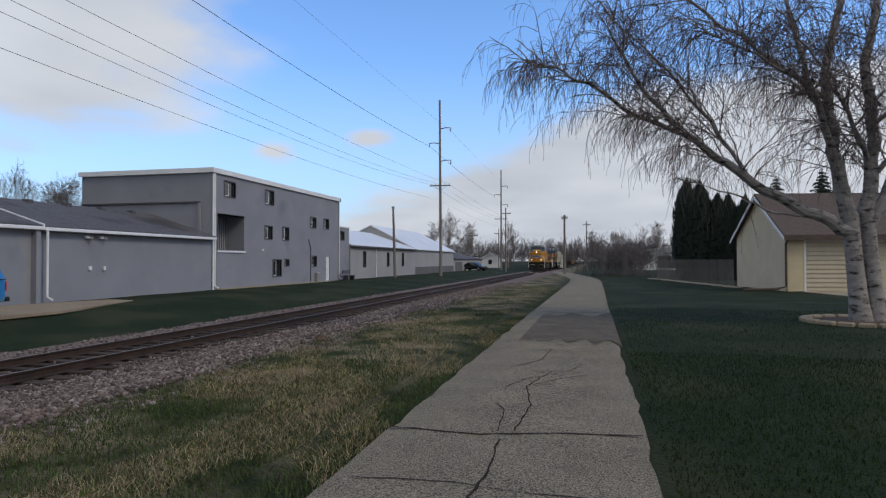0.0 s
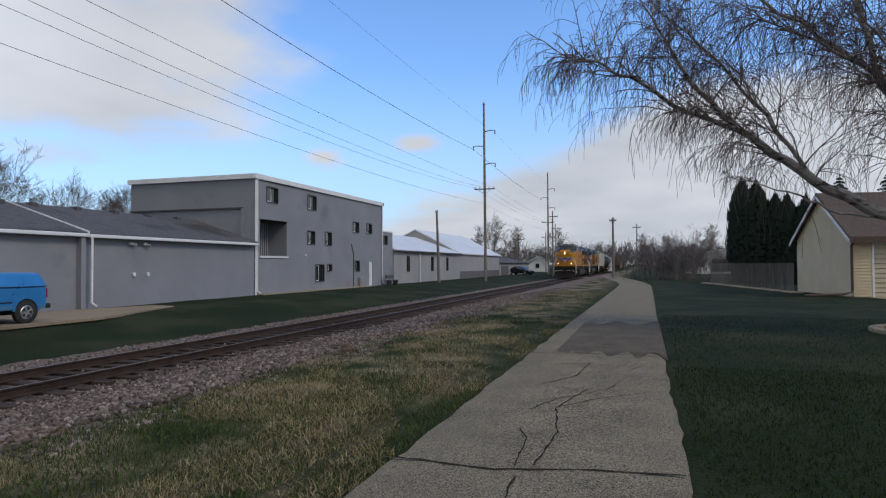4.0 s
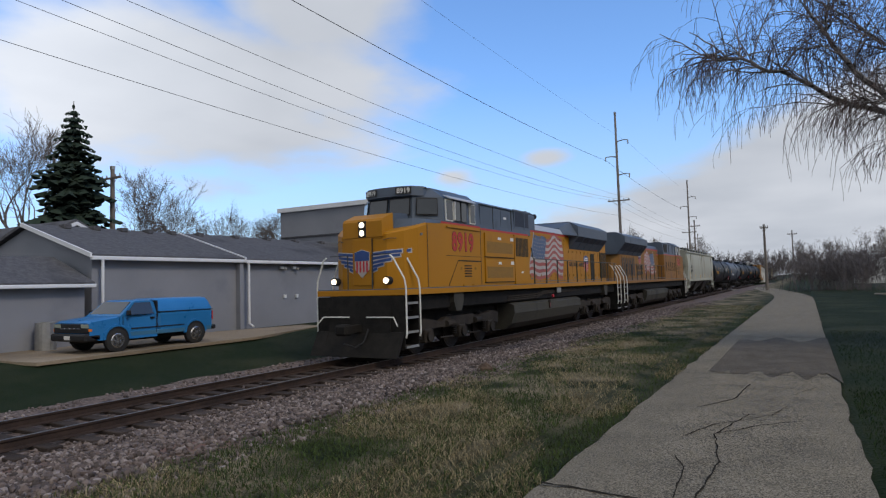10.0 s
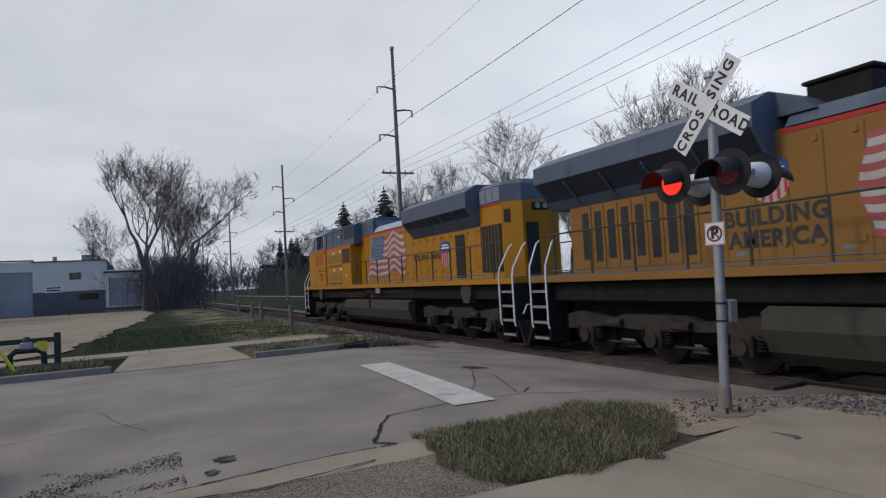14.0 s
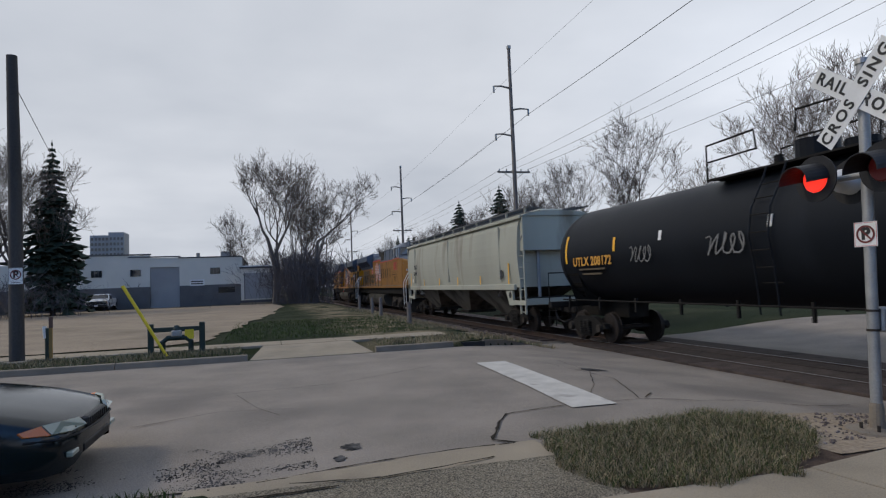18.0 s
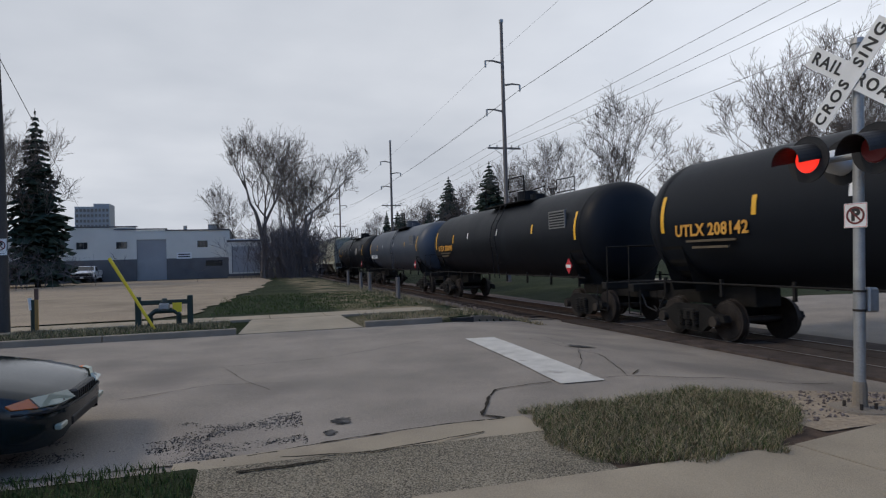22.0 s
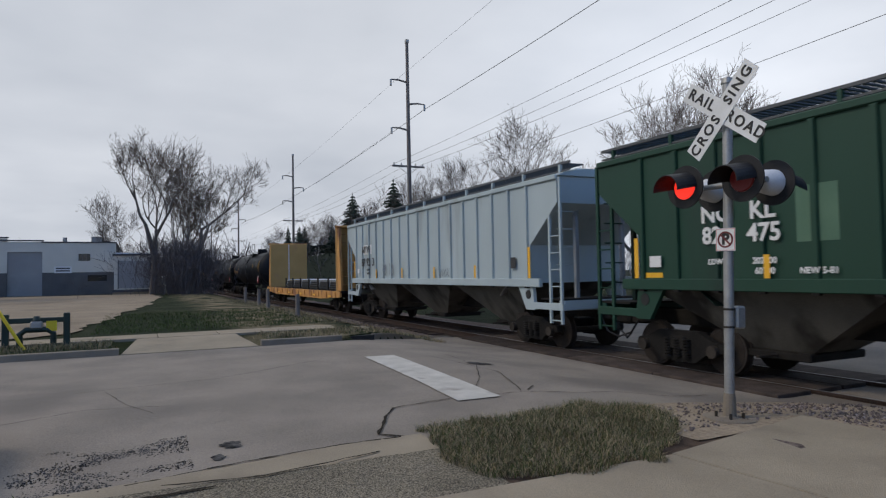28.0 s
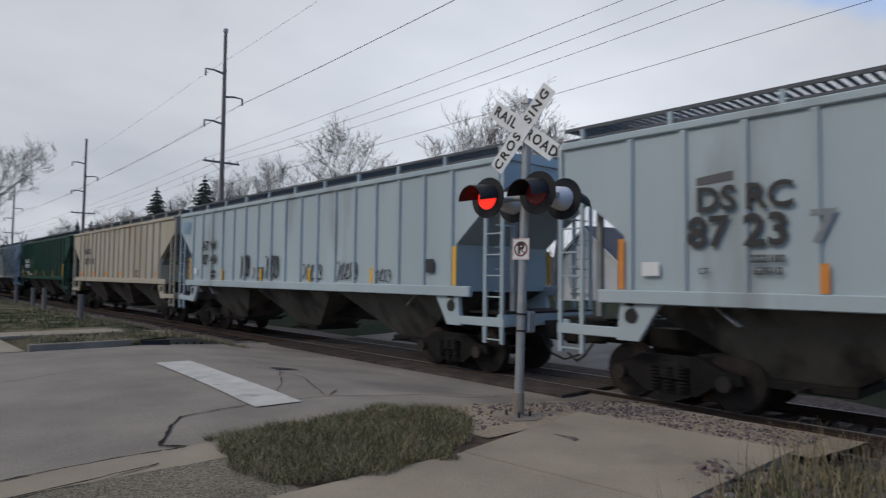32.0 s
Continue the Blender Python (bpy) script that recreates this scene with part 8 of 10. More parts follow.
M["load_pipe"] = surf("steel_pipe", (0.025, 0.028, 0.03), (0.06, 0.062, 0.065), 5, 0.5, 0.5, bump=0.1)
M["text_white_faint"] = surf("worn_white", (0.10, 0.10, 0.10), (0.22, 0.22, 0.21), 9, 0.6, bump=0)
M["text_faint"] = surf("worn_stencil", (0.13, 0.15, 0.16), (0.26, 0.28, 0.29), 9, 0.6, bump=0)
M["text_amber"] = surf("stencil_amber", (0.52, 0.24, 0.03), (0.66, 0.34, 0.06), 4, 0.6, bump=0)
M["text_amber_faint"] = surf("worn_amber", (0.06, 0.045, 0.03), (0.12, 0.09, 0.05), 9, 0.6, bump=0)

TRAIN = []      # thing, where its leading end lies behind the train's head, its length if it runs back to front
lead = locomotive("8919", False)
TRAIN.append((lead, 0.0, 0))
second = locomotive("8021", True)
TRAIN.append((second, 23.4, 21.6))
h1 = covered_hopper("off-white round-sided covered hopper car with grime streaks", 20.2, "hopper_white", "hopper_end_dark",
                    [("TILX", 2.9, 3.0, 0.34, "text_black"), ("639441", 2.9, 2.6, 0.30, "text_black")], "bar_yellow", 1, round_sided=True)
TRAIN.append((h1, 46.1, 0))
for i, (num, mat_, colour, lab) in enumerate((("UTLX 208172", "tank_black", "text_amber", "black tank car with amber lettering and sprayed scrawls"),
                                              ("NATX 364488", "tank_grey", "text_white", "slate-grey tank car with white lettering"),
                                              ("UTLX 208098", "tank_black", "text_amber", "black tank car with amber lettering"),
                                              ("UTLX 208142", "tank_black", "text_amber", "black tank car with amber lettering"),
                                              ("UTLX 208061", "tank_black", "text_amber", "black tank car with amber lettering, last of the tank cars"))):
    tk = tank_car(lab, mat_, [(num, 3.55 if i != 1 else 3.8, 2.47 if i != 1 else 2.2, 0.36)], colour, i, collar=(i == 1))
    TRAIN.append((tk, 67.4 + 19.05 * i, 0))
    if i == 0:
        scribble(tk, 13.2, 2.45, 1.0, 0.7, "text_white", 1.53, 3)
        scribble(tk, 8.6, 2.3, 1.2, 0.6, "text_white_faint", 1.53, 4)
        scribble(tk, 5.6, 2.3, 1.0, 0.5, "text_white_faint", 1.53, 5)
    if i == 4:
        scribble(tk, 15.6, 1.75, 0.8, 0.35, "text_white", 1.40, 6)
flat = bulkhead_flat()
TRAIN.append((flat, 164.1, 0))
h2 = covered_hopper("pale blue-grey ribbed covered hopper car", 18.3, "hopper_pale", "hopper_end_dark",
                    [("AT", 3.03, 3.12, 0.42, "text_black"), ("W", 3.66, 3.12, 0.42, "text_black"), ("87", 2.97, 2.55, 0.48, "text_black"), ("92", 3.64, 2.55, 0.48, "text_black"), ("3", 4.30, 2.55, 0.48, "text_black"),
                     ("222000", 3.62, 2.22, 0.13, "text_black"), ("64000", 3.62, 2.06, 0.13, "text_black")], "bar_yellow", 2)
TRAIN.append((h2, 186.1, 0))
for y0, y1 in ((2.72, 3.30), (3.40, 3.95)):
    part("white_patch", flank(1, [(y0, 2.92), (y1, 2.92), (y1, 3.34), (y0, 3.34)], 1.503, 0.004), "text_white", h2, "white patch behind the lettering")
for y, sd, w, mat_ in ((5.3, 21, 0.55, "text_black"), (6.2, 22, 0.5, "text_black"), (11.0, 23, 0.95, "text_black")):
    scribble(h2, y, 1.9, w, 0.6 if w < 0.9 else 0.3, "text_faint", 1.535, sd)
h3 = covered_hopper("dark green ribbed covered hopper car with a painted-over panel", 18.4, "hopper_green", "green_end_shade",
                    [("NO", 3.72, 2.98, 0.42, "text_white"), ("KL", 4.64, 2.98, 0.42, "text_white"), ("824", 3.72, 2.60, 0.42, "text_white"), ("475", 4.66, 2.60, 0.42, "text_white"), ("LDWT", 3.72, 2.14, 0.14, "text_white"),
                     ("202300", 4.66, 2.14, 0.15, "text_white"), ("60700", 4.66, 1.97, 0.15, "text_white"), ("NEW 5-81", 5.58, 1.97, 0.14, "text_white")], "bar_yellow", 3)
TRAIN.append((h3, 205.0, 0))
M["green_patch"] = surf("paler_green_patch", (0.06, 0.13, 0.085), (0.09, 0.17, 0.11), 2, 0.6, bump=0)
part("painted_panel", flank(1, [(5.20, 2.42), (5.88, 2.42), (5.88, 3.30), (5.20, 3.30)], 1.503, 0.004), "green_patch", h3, "paler green repainted square")
part("old_emblem", flank(1, [(10.30, 3.10), (10.75, 2.98), (11.45, 3.35), (11.75, 3.85), (11.30, 3.98), (10.60, 3.60)], 1.503, 0.004), "text_black", h3, "dark overpainted emblem")
part("placard_strip", flank(1, [(1.85, 1.86), (2.35, 1.86), (2.35, 1.96), (1.85, 1.96)], 1.503, 0.004), "bar_yellow", h3)
for y, z in ((13.4, 2.12), (14.2, 2.14)):
    part("dark_square", flank(1, [(y - 0.17, z - 0.17), (y + 0.17, z - 0.17), (y + 0.17, z + 0.17), (y - 0.17, z + 0.17)], 1.503, 0.004), "text_black", h3)
for y, z, n in ((14.2, 2.62, 3), (15.8, 2.2, 3), (9.2, 2.1, 4), (7.0, 2.0, 3)):
    for k in range(n):
        part("word_bar", flank(1, [(y - 0.26, z - k * 0.09), (y + 0.26, z - k * 0.09), (y + 0.26, z - k * 0.09 + 0.035), (y - 0.26, z - k * 0.09 + 0.035)], 1.503, 0.003), "text_white_faint", h3)
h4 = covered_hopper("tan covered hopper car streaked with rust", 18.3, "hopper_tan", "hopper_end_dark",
                    [("NO", 3.80, 3.27, 0.44, "text_black"), ("KL", 4.52, 3.27, 0.44, "text_black"), ("83", 3.80, 2.72, 0.46, "text_black"), ("31", 4.52, 2.72, 0.46, "text_black"), ("18", 5.28, 2.72, 0.46, "text_black")], "bar_orange", 4, flat_tags=True, inset=0.38)
TRAIN.append((h4, 223.85, 0))
scribble(h4, 15.0, 1.95, 0.7, 0.3, "text_blue", 1.535, 8)
dp = part("data_panel", flank(1, [(12.75, 1.90), (13.25, 1.90), (13.25, 2.22), (12.75, 2.22)], 1.503, 0.004), "brick_dark", h4, "dark framed data panel")
for y in (12.88, 13.12):
    for z in (1.98, 2.12):
        part("panel_cell", flank(1, [(y - 0.09, z - 0.05), (y + 0.09, z - 0.05), (y + 0.09, z + 0.05), (y - 0.09, z + 0.05)], 1.508, 0.003), "text_white_faint", dp)
for y in (3.8, 4.5, 7.0, 8.0, 9.9, 14.2, 15.1):
    for k in range(3):
        part("word_bar", flank(1, [(y - 0.2, 2.12 - k * 0.08), (y + 0.2, 2.12 - k * 0.08), (y + 0.2, 2.15 - k * 0.08), (y - 0.2, 2.15 - k * 0.08)], 1.503, 0.003), "text_faint", h4)
h5 = covered_hopper("pale blue-grey ribbed covered hopper car with black scrawls", 18.3, "hopper_pale", "hopper_end_dark",
                    [("AT", 3.12, 3.08, 0.46, "text_black"), ("W", 3.85, 3.08, 0.46, "text_black"), ("87", 3.12, 2.58, 0.48, "text_black"), ("44", 3.87, 2.58, 0.48, "text_black"),
                     ("221800", 3.87, 2.14, 0.14, "text_black"), ("64200", 3.87, 1.98, 0.14, "text_black")], "bar_yellow", 5)
TRAIN.append((h5, 242.0, 0))
scribble(h5, 0.75, 3.55, 0.8, 0.6, "text_blue", 1.535, 9)
for y, sd, w, h in ((6.1, 10, 0.7, 0.95), (7.0, 11, 0.8, 0.5), (7.9, 12, 0.9, 0.9), (10.2, 13, 1.1, 0.55), (12.0, 14, 1.0, 0.6), (13.6, 15, 0.8, 0.4)):
    scribble(h5, y, 1.85, w, h, "text_black", 1.535, sd)
h6 = covered_hopper("pale grey covered hopper car with large black lettering", 18.3, "hopper_pale", "hopper_end_dark",
                    [("DS", 3.26, 3.18, 0.50, "text_black"), ("RC", 4.0, 3.18, 0.50, "text_black"), ("87", 3.14, 2.70, 0.62, "text_black"), ("23", 3.96, 2.70, 0.62, "text_black"), ("7", 4.66, 2.70, 0.62, "text_faint"),
                     ("222100", 3.98, 2.31, 0.15, "text_black"), ("63910", 3.98, 2.14, 0.15, "text_black"), ("LT", 3.08, 2.14, 0.13, "text_black")], "bar_orange", 6)
TRAIN.append((h6, 260.9, 0))
part("grey_patch", flank(1, [(2.95, 3.42), (3.50, 3.46), (3.50, 3.60), (2.95, 3.54)], 1.503, 0.004), "brick_dark", h6, "grey painted-out patch")

# ---------------------------------------------------------------- poles and wires
def utility_pole(label, x, y, h, arms, lean=(0, 0), r=0.17, mat_="wood_pole", base=None):
    z = land(x, y) if base is None else base
    p = thing("utility_pole", label, "utility pole", Matrix.Translation((x, y, z)), group="poles")
    tip = (lean[0], lean[1], h)
    part("pole", Shape().tube([(0, 0, -0.4), (tip[0] * 0.5, tip[1] * 0.5, h * 0.5), tip], [r, r * 0.85, r * 0.62], 12), mat_, p, smooth=True)
    for z_, kind, d in arms:
        q = z_ / h
        ax, ay = tip[0] * q, tip[1] * q
        if kind == "stub":
            a = part("davit_arm", Shape().tube([(ax, ay, z_), (ax + d * 0.55, ay, z_ + 0.12), (ax + d, ay, z_ + 0.10)], [0.07, 0.06, 0.04], 6), mat_, p)
            part("insulator", Shape().tube([(ax + d, ay, z_ + 0.10), (ax + d, ay, z_ - 0.35)], [0.07, 0.07], 8), "galv", a)
        else:
            a = part("cross_arm", Shape().box(ax - d, ax + d, ay - 0.16, ay - 0.04, z_ - 0.06, z_ + 0.06), mat_, p)
            for k in (-0.9, -0.45, 0.45, 0.9):
                part("insulator", Shape().tube([(ax + d * k, ay - 0.1, z_ + 0.06), (ax + d * k, ay - 0.1, z_ + 0.22)], 0.045, 8), "galv", a)
            for k in (-1, 1):
                part("brace", Shape().tube([(ax + k * d * 0.6, ay - 0.1, z_ - 0.05), (ax, ay - 0.1, z_ - 0.6)], 0.02, 5), "galv", a)
    part("pole_top", Shape().box(tip[0] - 0.12, tip[0] + 0.12, tip[1] - 0.12, tip[1] + 0.12, h - 0.05, h + 0.2, 0.02), "galv", p)
    return p


line_poles = []
for x, y, h, lean in ((-17, 117.4, 18.6, (0, 0)), (-17, 69.0, 20.0, (-0.25, 0.6)), (-17, -1.3, 19.4, (0.1, 0.3)), (-17, -41.2, 17.9, (0.1, 0.1)), (-17, -78.0, 16.4, (0, 0)), (-17, -125, 16.4, (0, 0)), (-17, -175, 16, (0, 0))):
    arms = [(0.842 * h, "stub", 1.25), (0.757 * h, "stub", -1.25), (0.655 * h, "stub", 1.25), (0.515 * h, "arm", 1.2)]
    utility_pole("tall weathered wooden power pole with side arms", x, y, h, arms, lean)
    line_poles.append((x + lean[0] * 0.6, y + lean[1] * 0.6, h))
utility_pole("short bare wooden pole in front of the halls", -19, 58.3, 6.75, [], (-0.1, -0.35), 0.15)
utility_pole("wooden pole beside the path", -3.55, 77, 7.0, [(6.8, "arm", 0.4)], (0, 0), 0.17)
utility_pole("wooden pole with a lamp arm", -15.0, 109, 11.0, [(10.2, "arm", 0.9)], (0, 0), 0.15)
utility_pole("thin dark pole far along the path", -1.5, 132, 9.5, [(9.0, "arm", 0.8)], (0, 0), 0.15)
utility_pole("wooden pole with transformers behind the garages", -38, 24.5, 9.6, [(9.0, "arm", 1.0)], (0, 0), 0.2)
for x, y, h in ((-19, 128, 8), (-20, 150, 11), (-21.5, 112, 7)):
    utility_pole("thin pole far along the line", x, y, h, [(h - 0.8, "arm", 0.9)], (0, 0), 0.13)


def wire(name, a, b, sag, r, parent):
    n = 24
    pts = [(a[0] + (b[0] - a[0]) * i / n, a[1] + (b[1] - a[1]) * i / n, a[2] + (b[2] - a[2]) * i / n - sag * 4 * (i / n) * (1 - i / n)) for i in range(n + 1)]
    return part("wire", Shape().tube(pts, r, 5, cap=False), "wire", parent)


wires = thing("power_lines", "dark sagging power lines between the poles", "power lines")
# across, share of the pole's height, thickness, sag on a 70 m span
for dx, share, r, sag in ((1.25, 0.825, 0.008, 0.5), (-1.25, 0.74, 0.022, 0.75), (1.25, 0.64, 0.007, 0.5), (1.0, 0.52, 0.011, 0.6), (0.05, 0.52, 0.011, 1.1), (-1.0, 0.52, 0.011, 1.1), (-0.2, 0.432, 0.011, 0.7)):
    for p, q in zip(line_poles, line_poles[1:]):
        if share == 0.64 and p[1] > -40:
            continue
        d = abs(p[1] - q[1]) / 70
        wire("wire", (p[0] + dx, p[1], p[2] * share), (q[0] + dx, q[1], q[2] * share), sag * d * d, r * 0.8, wires)

# the pale round pole beside the path, close to the camera
pole = thing("wooden_pole", "pale round wooden pole, orange-brown at its foot", "wooden pole", Matrix.Translation((-3.36, -0.38, 0)))
s = Shape()
stations = [(0, -0.5), (0.0, 0.3), (0.004, 1.5), (-0.004, 3.0), (0.0, 6.0), (0.0, 9.0)]
s.tube([(x + 0.008 * math.sin(z * 2.1), 0.006 * math.cos(z * 1.7), z) for x, z in stations], [0.172, 0.166, 0.155, 0.146, 0.13, 0.115], 28)
part("shaft", s, "wood_new", pole, smooth=True)
for a, z, r in ((0.2, 1.52, 0.030), (0.9, 2.13, 0.034), (0.35, 2.55, 0.022), (-0.3, 2.9, 0.025), (0.5, 1.05, 0.02), (-0.2, 1.8, 0.018), (0.7, 2.4, 0.016), (1.1, 1.75, 0.018), (-0.5, 2.3, 0.016), (0.1, 0.8, 0.022)):
    rad = 0.152
    part("knot", Shape().disc((rad * math.cos(a), rad * math.sin(a), z), (math.cos(a), math.sin(a), 0), r, 0.014, 10, r * 0.6), "brown_door", pole)
part("check_crack", Shape().box(0.15, 0.158, -0.01, 0.004, 0.2, 1.35), "crack", pole)
part("ground_wire", Shape().tube([(-0.02, -0.165, 0), (-0.02, -0.158, 3), (-0.02, -0.13, 6)], 0.008, 5), "wire", pole)
part("tag", Shape().box(0.148, 0.156, 0.02, 0.07, 1.46, 1.58), "brown_door", pole)

# ---------------------------------------------------------------- crossing signal
SX, SY = -6.03, -5.85
sig = thing("crossing_signal", "grey level-crossing mast with crossbuck and red flashing lamps", "crossing signal", pose(SX, SY, 0, 0, 0, 0) @ Matrix.Rotation(radians(-2.2), 4, "Y"))
part("base_plate", Shape().tube([(0, 0, 0.0), (0, 0, 0.03)], [0.30, 0.29], 20), "kerb", sig)
part("pinnacle_base", Shape().tube([(0, 0, 0.02), (0, 0, 0.05), (0, 0, 0.26), (0, 0, 0.30)], [0.11, 0.074, 0.066, 0.058], 14), "kerb", sig, "worn grey foot of the mast")
for k in range(4):
    q = math.pi / 4 + k * math.pi / 2
    part("anchor_bolt", Shape().tube([(0.14 * math.cos(q), 0.14 * math.sin(q), 0.02), (0.14 * math.cos(q), 0.14 * math.sin(q), 0.09)], 0.016, 6), "truck_grey", sig)
part("mast", Shape().tube([(0, 0, 0.1), (0, 0, 3.85)], 0.055, 16), "galv", sig, smooth=True)
part("mast_cap", Shape().tube([(0, 0, 3.84), (0, 0, 3.90)], [0.070, 0.062], 14), "galv", sig)
box = part("junction_box", Shape().box(-0.20, -0.055, -0.07, 0.07, 1.02, 1.28, 0.02), "galv", sig)
for z in (1.04, 1.24):
    part("band_clamp", Shape().tube([(0, 0, z - 0.012), (0, 0, z + 0.012)], 0.062, 14), "truck_grey", box)
part("reflective_band", Shape().box(-0.058, -0.052, -0.02, 0.02, 0.86, 0.98), "sign_white", sig)
# signs and lamps face the traffic that comes along the street
FACE = Matrix.Rotation(radians(93), 4, "Z") @ Matrix(((1, 0, 0, 0), (0, 0, -1, 0), (0, 1, 0, 0), (0, 0, 0, 1)))
xb = new("crossbuck")
xb.parent = sig
xb.matrix_local = Matrix.Translation((0, 0, 3.50)) @ FACE @ Matrix.Translation((0, 0, 0.09))
tagged(xb, "white crossbuck boards lettered in black")


def board(parent, angle, words, z):
    b = Matrix.Rotation(radians(angle), 4, "Z")
    o = part("board", Shape().box(-0.60, 0.60, -0.113, 0.113, z, z + 0.006, 0.0), "sign_white", parent)
    o.matrix_local = b
    for text, x in words:
        letters("word", text, 0.175, "sign_black", o, Matrix.Translation((x, 0, z + 0.008)), bold=0.004, spacing=1.25)


board(xb, 49, [("CROS", -0.33), ("SING", 0.33)], 0.012)
board(xb, -36, [("RAIL", -0.34), ("ROAD", 0.36)], 0.0)
lp = new("lamp_bracket")
lp.parent = sig
lp.matrix_local = Matrix.Translation((0, 0, 2.66)) @ FACE
part("cross_bar", Shape().tube([(-0.50, 0, 0.02), (0.50, 0, 0.02)], 0.035, 10), "galv", lp)


def flasher(parent, x, lit, back=False):
    d = -1 if back else 1
    body = part("lamp_housing", Shape().tube([(x, 0, 0.02 * d), (x, 0, 0.10 * d), (x, 0, 0.27 * d)], [0.05, 0.13, 0.15], 20), "lamp_grey", parent, smooth=True)
    part("target_disc", Shape().tube([(x, 0, 0.255 * d), (x, 0, 0.270 * d)], 0.255, 28), "black_steel", body)
    part("lens", Shape().tube([(x, 0, 0.271 * d), (x, 0, 0.290 * d)], [0.148, 0.135], 24), "red_lit" if lit else "red_dim", body)
    hood = Shape()
    n = 14
    for i in range(n + 1):
        a = math.pi * (-0.02 + 1.04 * i / n)
        for r, z, dz in ((0.165, 0.265, 0), (0.172, 0.60, 0.0)):
            hood.v.append((x + r * math.cos(a), r * math.sin(a) - (0.07 if z > 0.5 else 0), z * d))
            hood.v.append((x + (r + 0.008) * math.cos(a), (r + 0.008) * math.sin(a) - (0.07 if z > 0.5 else 0), z * d))
    for i in range(n):
        a, b = 4 * i, 4 * i + 4
        hood.f += [(a, a + 2, b + 2, b), (a + 1, b + 1, b + 3, a + 3), (a + 2, a + 3, b + 3, b + 2), (a, b, b + 1, a + 1)]
    part("visor", hood, "black_steel", body)


flasher(lp, -0.38, True)
flasher(lp, 0.38, False)
for x in (-0.38, 0.38):
    flasher(lp, x, False, True)


def no_parking(parent, m, arrow=False):
    s = part("no_parking_sign", Shape().box(-0.15, 0.15, -0.23 if arrow else -0.165, 0.165, 0, 0.004), "sign_white", parent, "white no-parking sign with a red ring")
    s.matrix_local = m
    for x0, x1, y0, y1 in ((-0.142, 0.142, 0.152, 0.157), (-0.142, 0.142, -0.157, -0.152), (-0.142, -0.137, -0.157, 0.157), (0.137, 0.142, -0.157, 0.157)):
        part("border", Shape().box(x0, x1, y0, y1, 0.004, 0.006), "sign_red" if not arrow else "sign_black", s)
    letters("letter", "P", 0.22, "sign_black", s, Matrix.Translation((0, 0, 0.006)), bold=0.010)
    ring = Shape()
    n = 32
    for i in range(n):
        a = 2 * math.pi * i / n
        for r in (0.095, 0.120):
            for z in (0.006, 0.011):
                ring.v.append((r * math.cos(a), r * math.sin(a), z))
    for i in range(n):
        a, b = 4 * i, 4 * ((i + 1) % n)
        ring.f += [(a + 1, a + 3, b + 3, b + 1), (a, b, b + 2, a + 2), (a, a + 1, b + 1, b), (a + 2, b + 2, b + 3, a + 3)]
    part("red_ring", ring, "sign_maroon", s)
    part("slash", Shape().box(-0.105, 0.105, -0.011, 0.011, 0.007, 0.012, 0, Matrix.Rotation(radians(-45), 4, "Z")), "sign_maroon", s)
    if arrow:
        part("arrow", Shape().box(-0.1, 0.1, -0.20, -0.187, 0.004, 0.008), "sign_black", s)


no_parking(sig, Matrix.Translation((0, 0, 2.03)) @ Matrix.Scale(0.78, 4) @ Matrix.Rotation(radians(100), 4, "Z") @ Matrix(((1, 0, 0, 0), (0, 0, -1, 0), (0, 1, 0, 0), (0, 0, 0, 1))) @ Matrix.Translation((0, 0, 0.075)))

# ---------------------------------------------------------------- across the street
lp_ = thing("utility_pole", "dark wooden pole with a no-parking sign at the street", "utility pole", Matrix.Translation((5.75, -18.5, 0.13)), group="poles")
part("pole", Shape().tube([(0, 0, -0.3), (0.03, 0, 4), (0.10, 0, 7.6)], [0.17, 0.15, 0.12], 12), "pole_dark", lp_, smooth=True)
no_parking(lp_, Matrix.Translation((-0.03, 0.17, 2.15)) @ Matrix.Rotation(radians(180), 4, "Z") @ Matrix(((1, 0, 0, 0), (0, 0, -1, 0), (0, 1, 0, 0), (0, 0, 0, 1))), True)
part("base_stone", Shape().box(-0.25, 0.22, -0.1, 0.25, 0, 0.06, 0.02), "concrete", lp_)
# cable to the far side, its end set to fit the camera's view
part("guy_wire", Shape().tube([(0.1, 0, 7.0), (10.86, -55.5, 7.4)], 0.010, 5), "wire", lp_)
mk = thing("marker_posts", "pair of slim utility marker posts", "marker post", Matrix.Translation((5.15, -18.9, 0.13)))
part("pipe_post", Shape().tube([(0.06, 0.05, 0), (0.06, 0.05, 0.8)], 0.045, 10), "pipe_dark", mk)
part("flat_post", Shape().box(-0.05, 0.03, -0.03, 0.0, 0, 0.95, 0.005), "bulkhead_tan", mk)
part("flat_post_cap", Shape().box(-0.055, 0.035, -0.035, 0.005, 0.80, 1.08), "brown_door", mk)
part("sleeve", Shape().tube([(0.09, 0.05, 0.55), (0.12, 0.05, 0.85)], 0.05, 10), "sign_white", mk)
rk = thing("gas_meter_rack", "dark green pipe rack with a meter and yellow tags", "gas meter", Matrix.Translation((2.15, -18.55, 0.13)))
for x in (-0.62, 0.62):
    part("post", Shape().box(x - 0.07, x + 0.07, -0.06, 0.06, 0, 0.78, 0.015), "pipe_dark", rk)
part("top_rail", Shape().box(-0.62, 0.62, -0.04, 0.04, 0.56, 0.68, 0.01), "pipe_dark", rk)
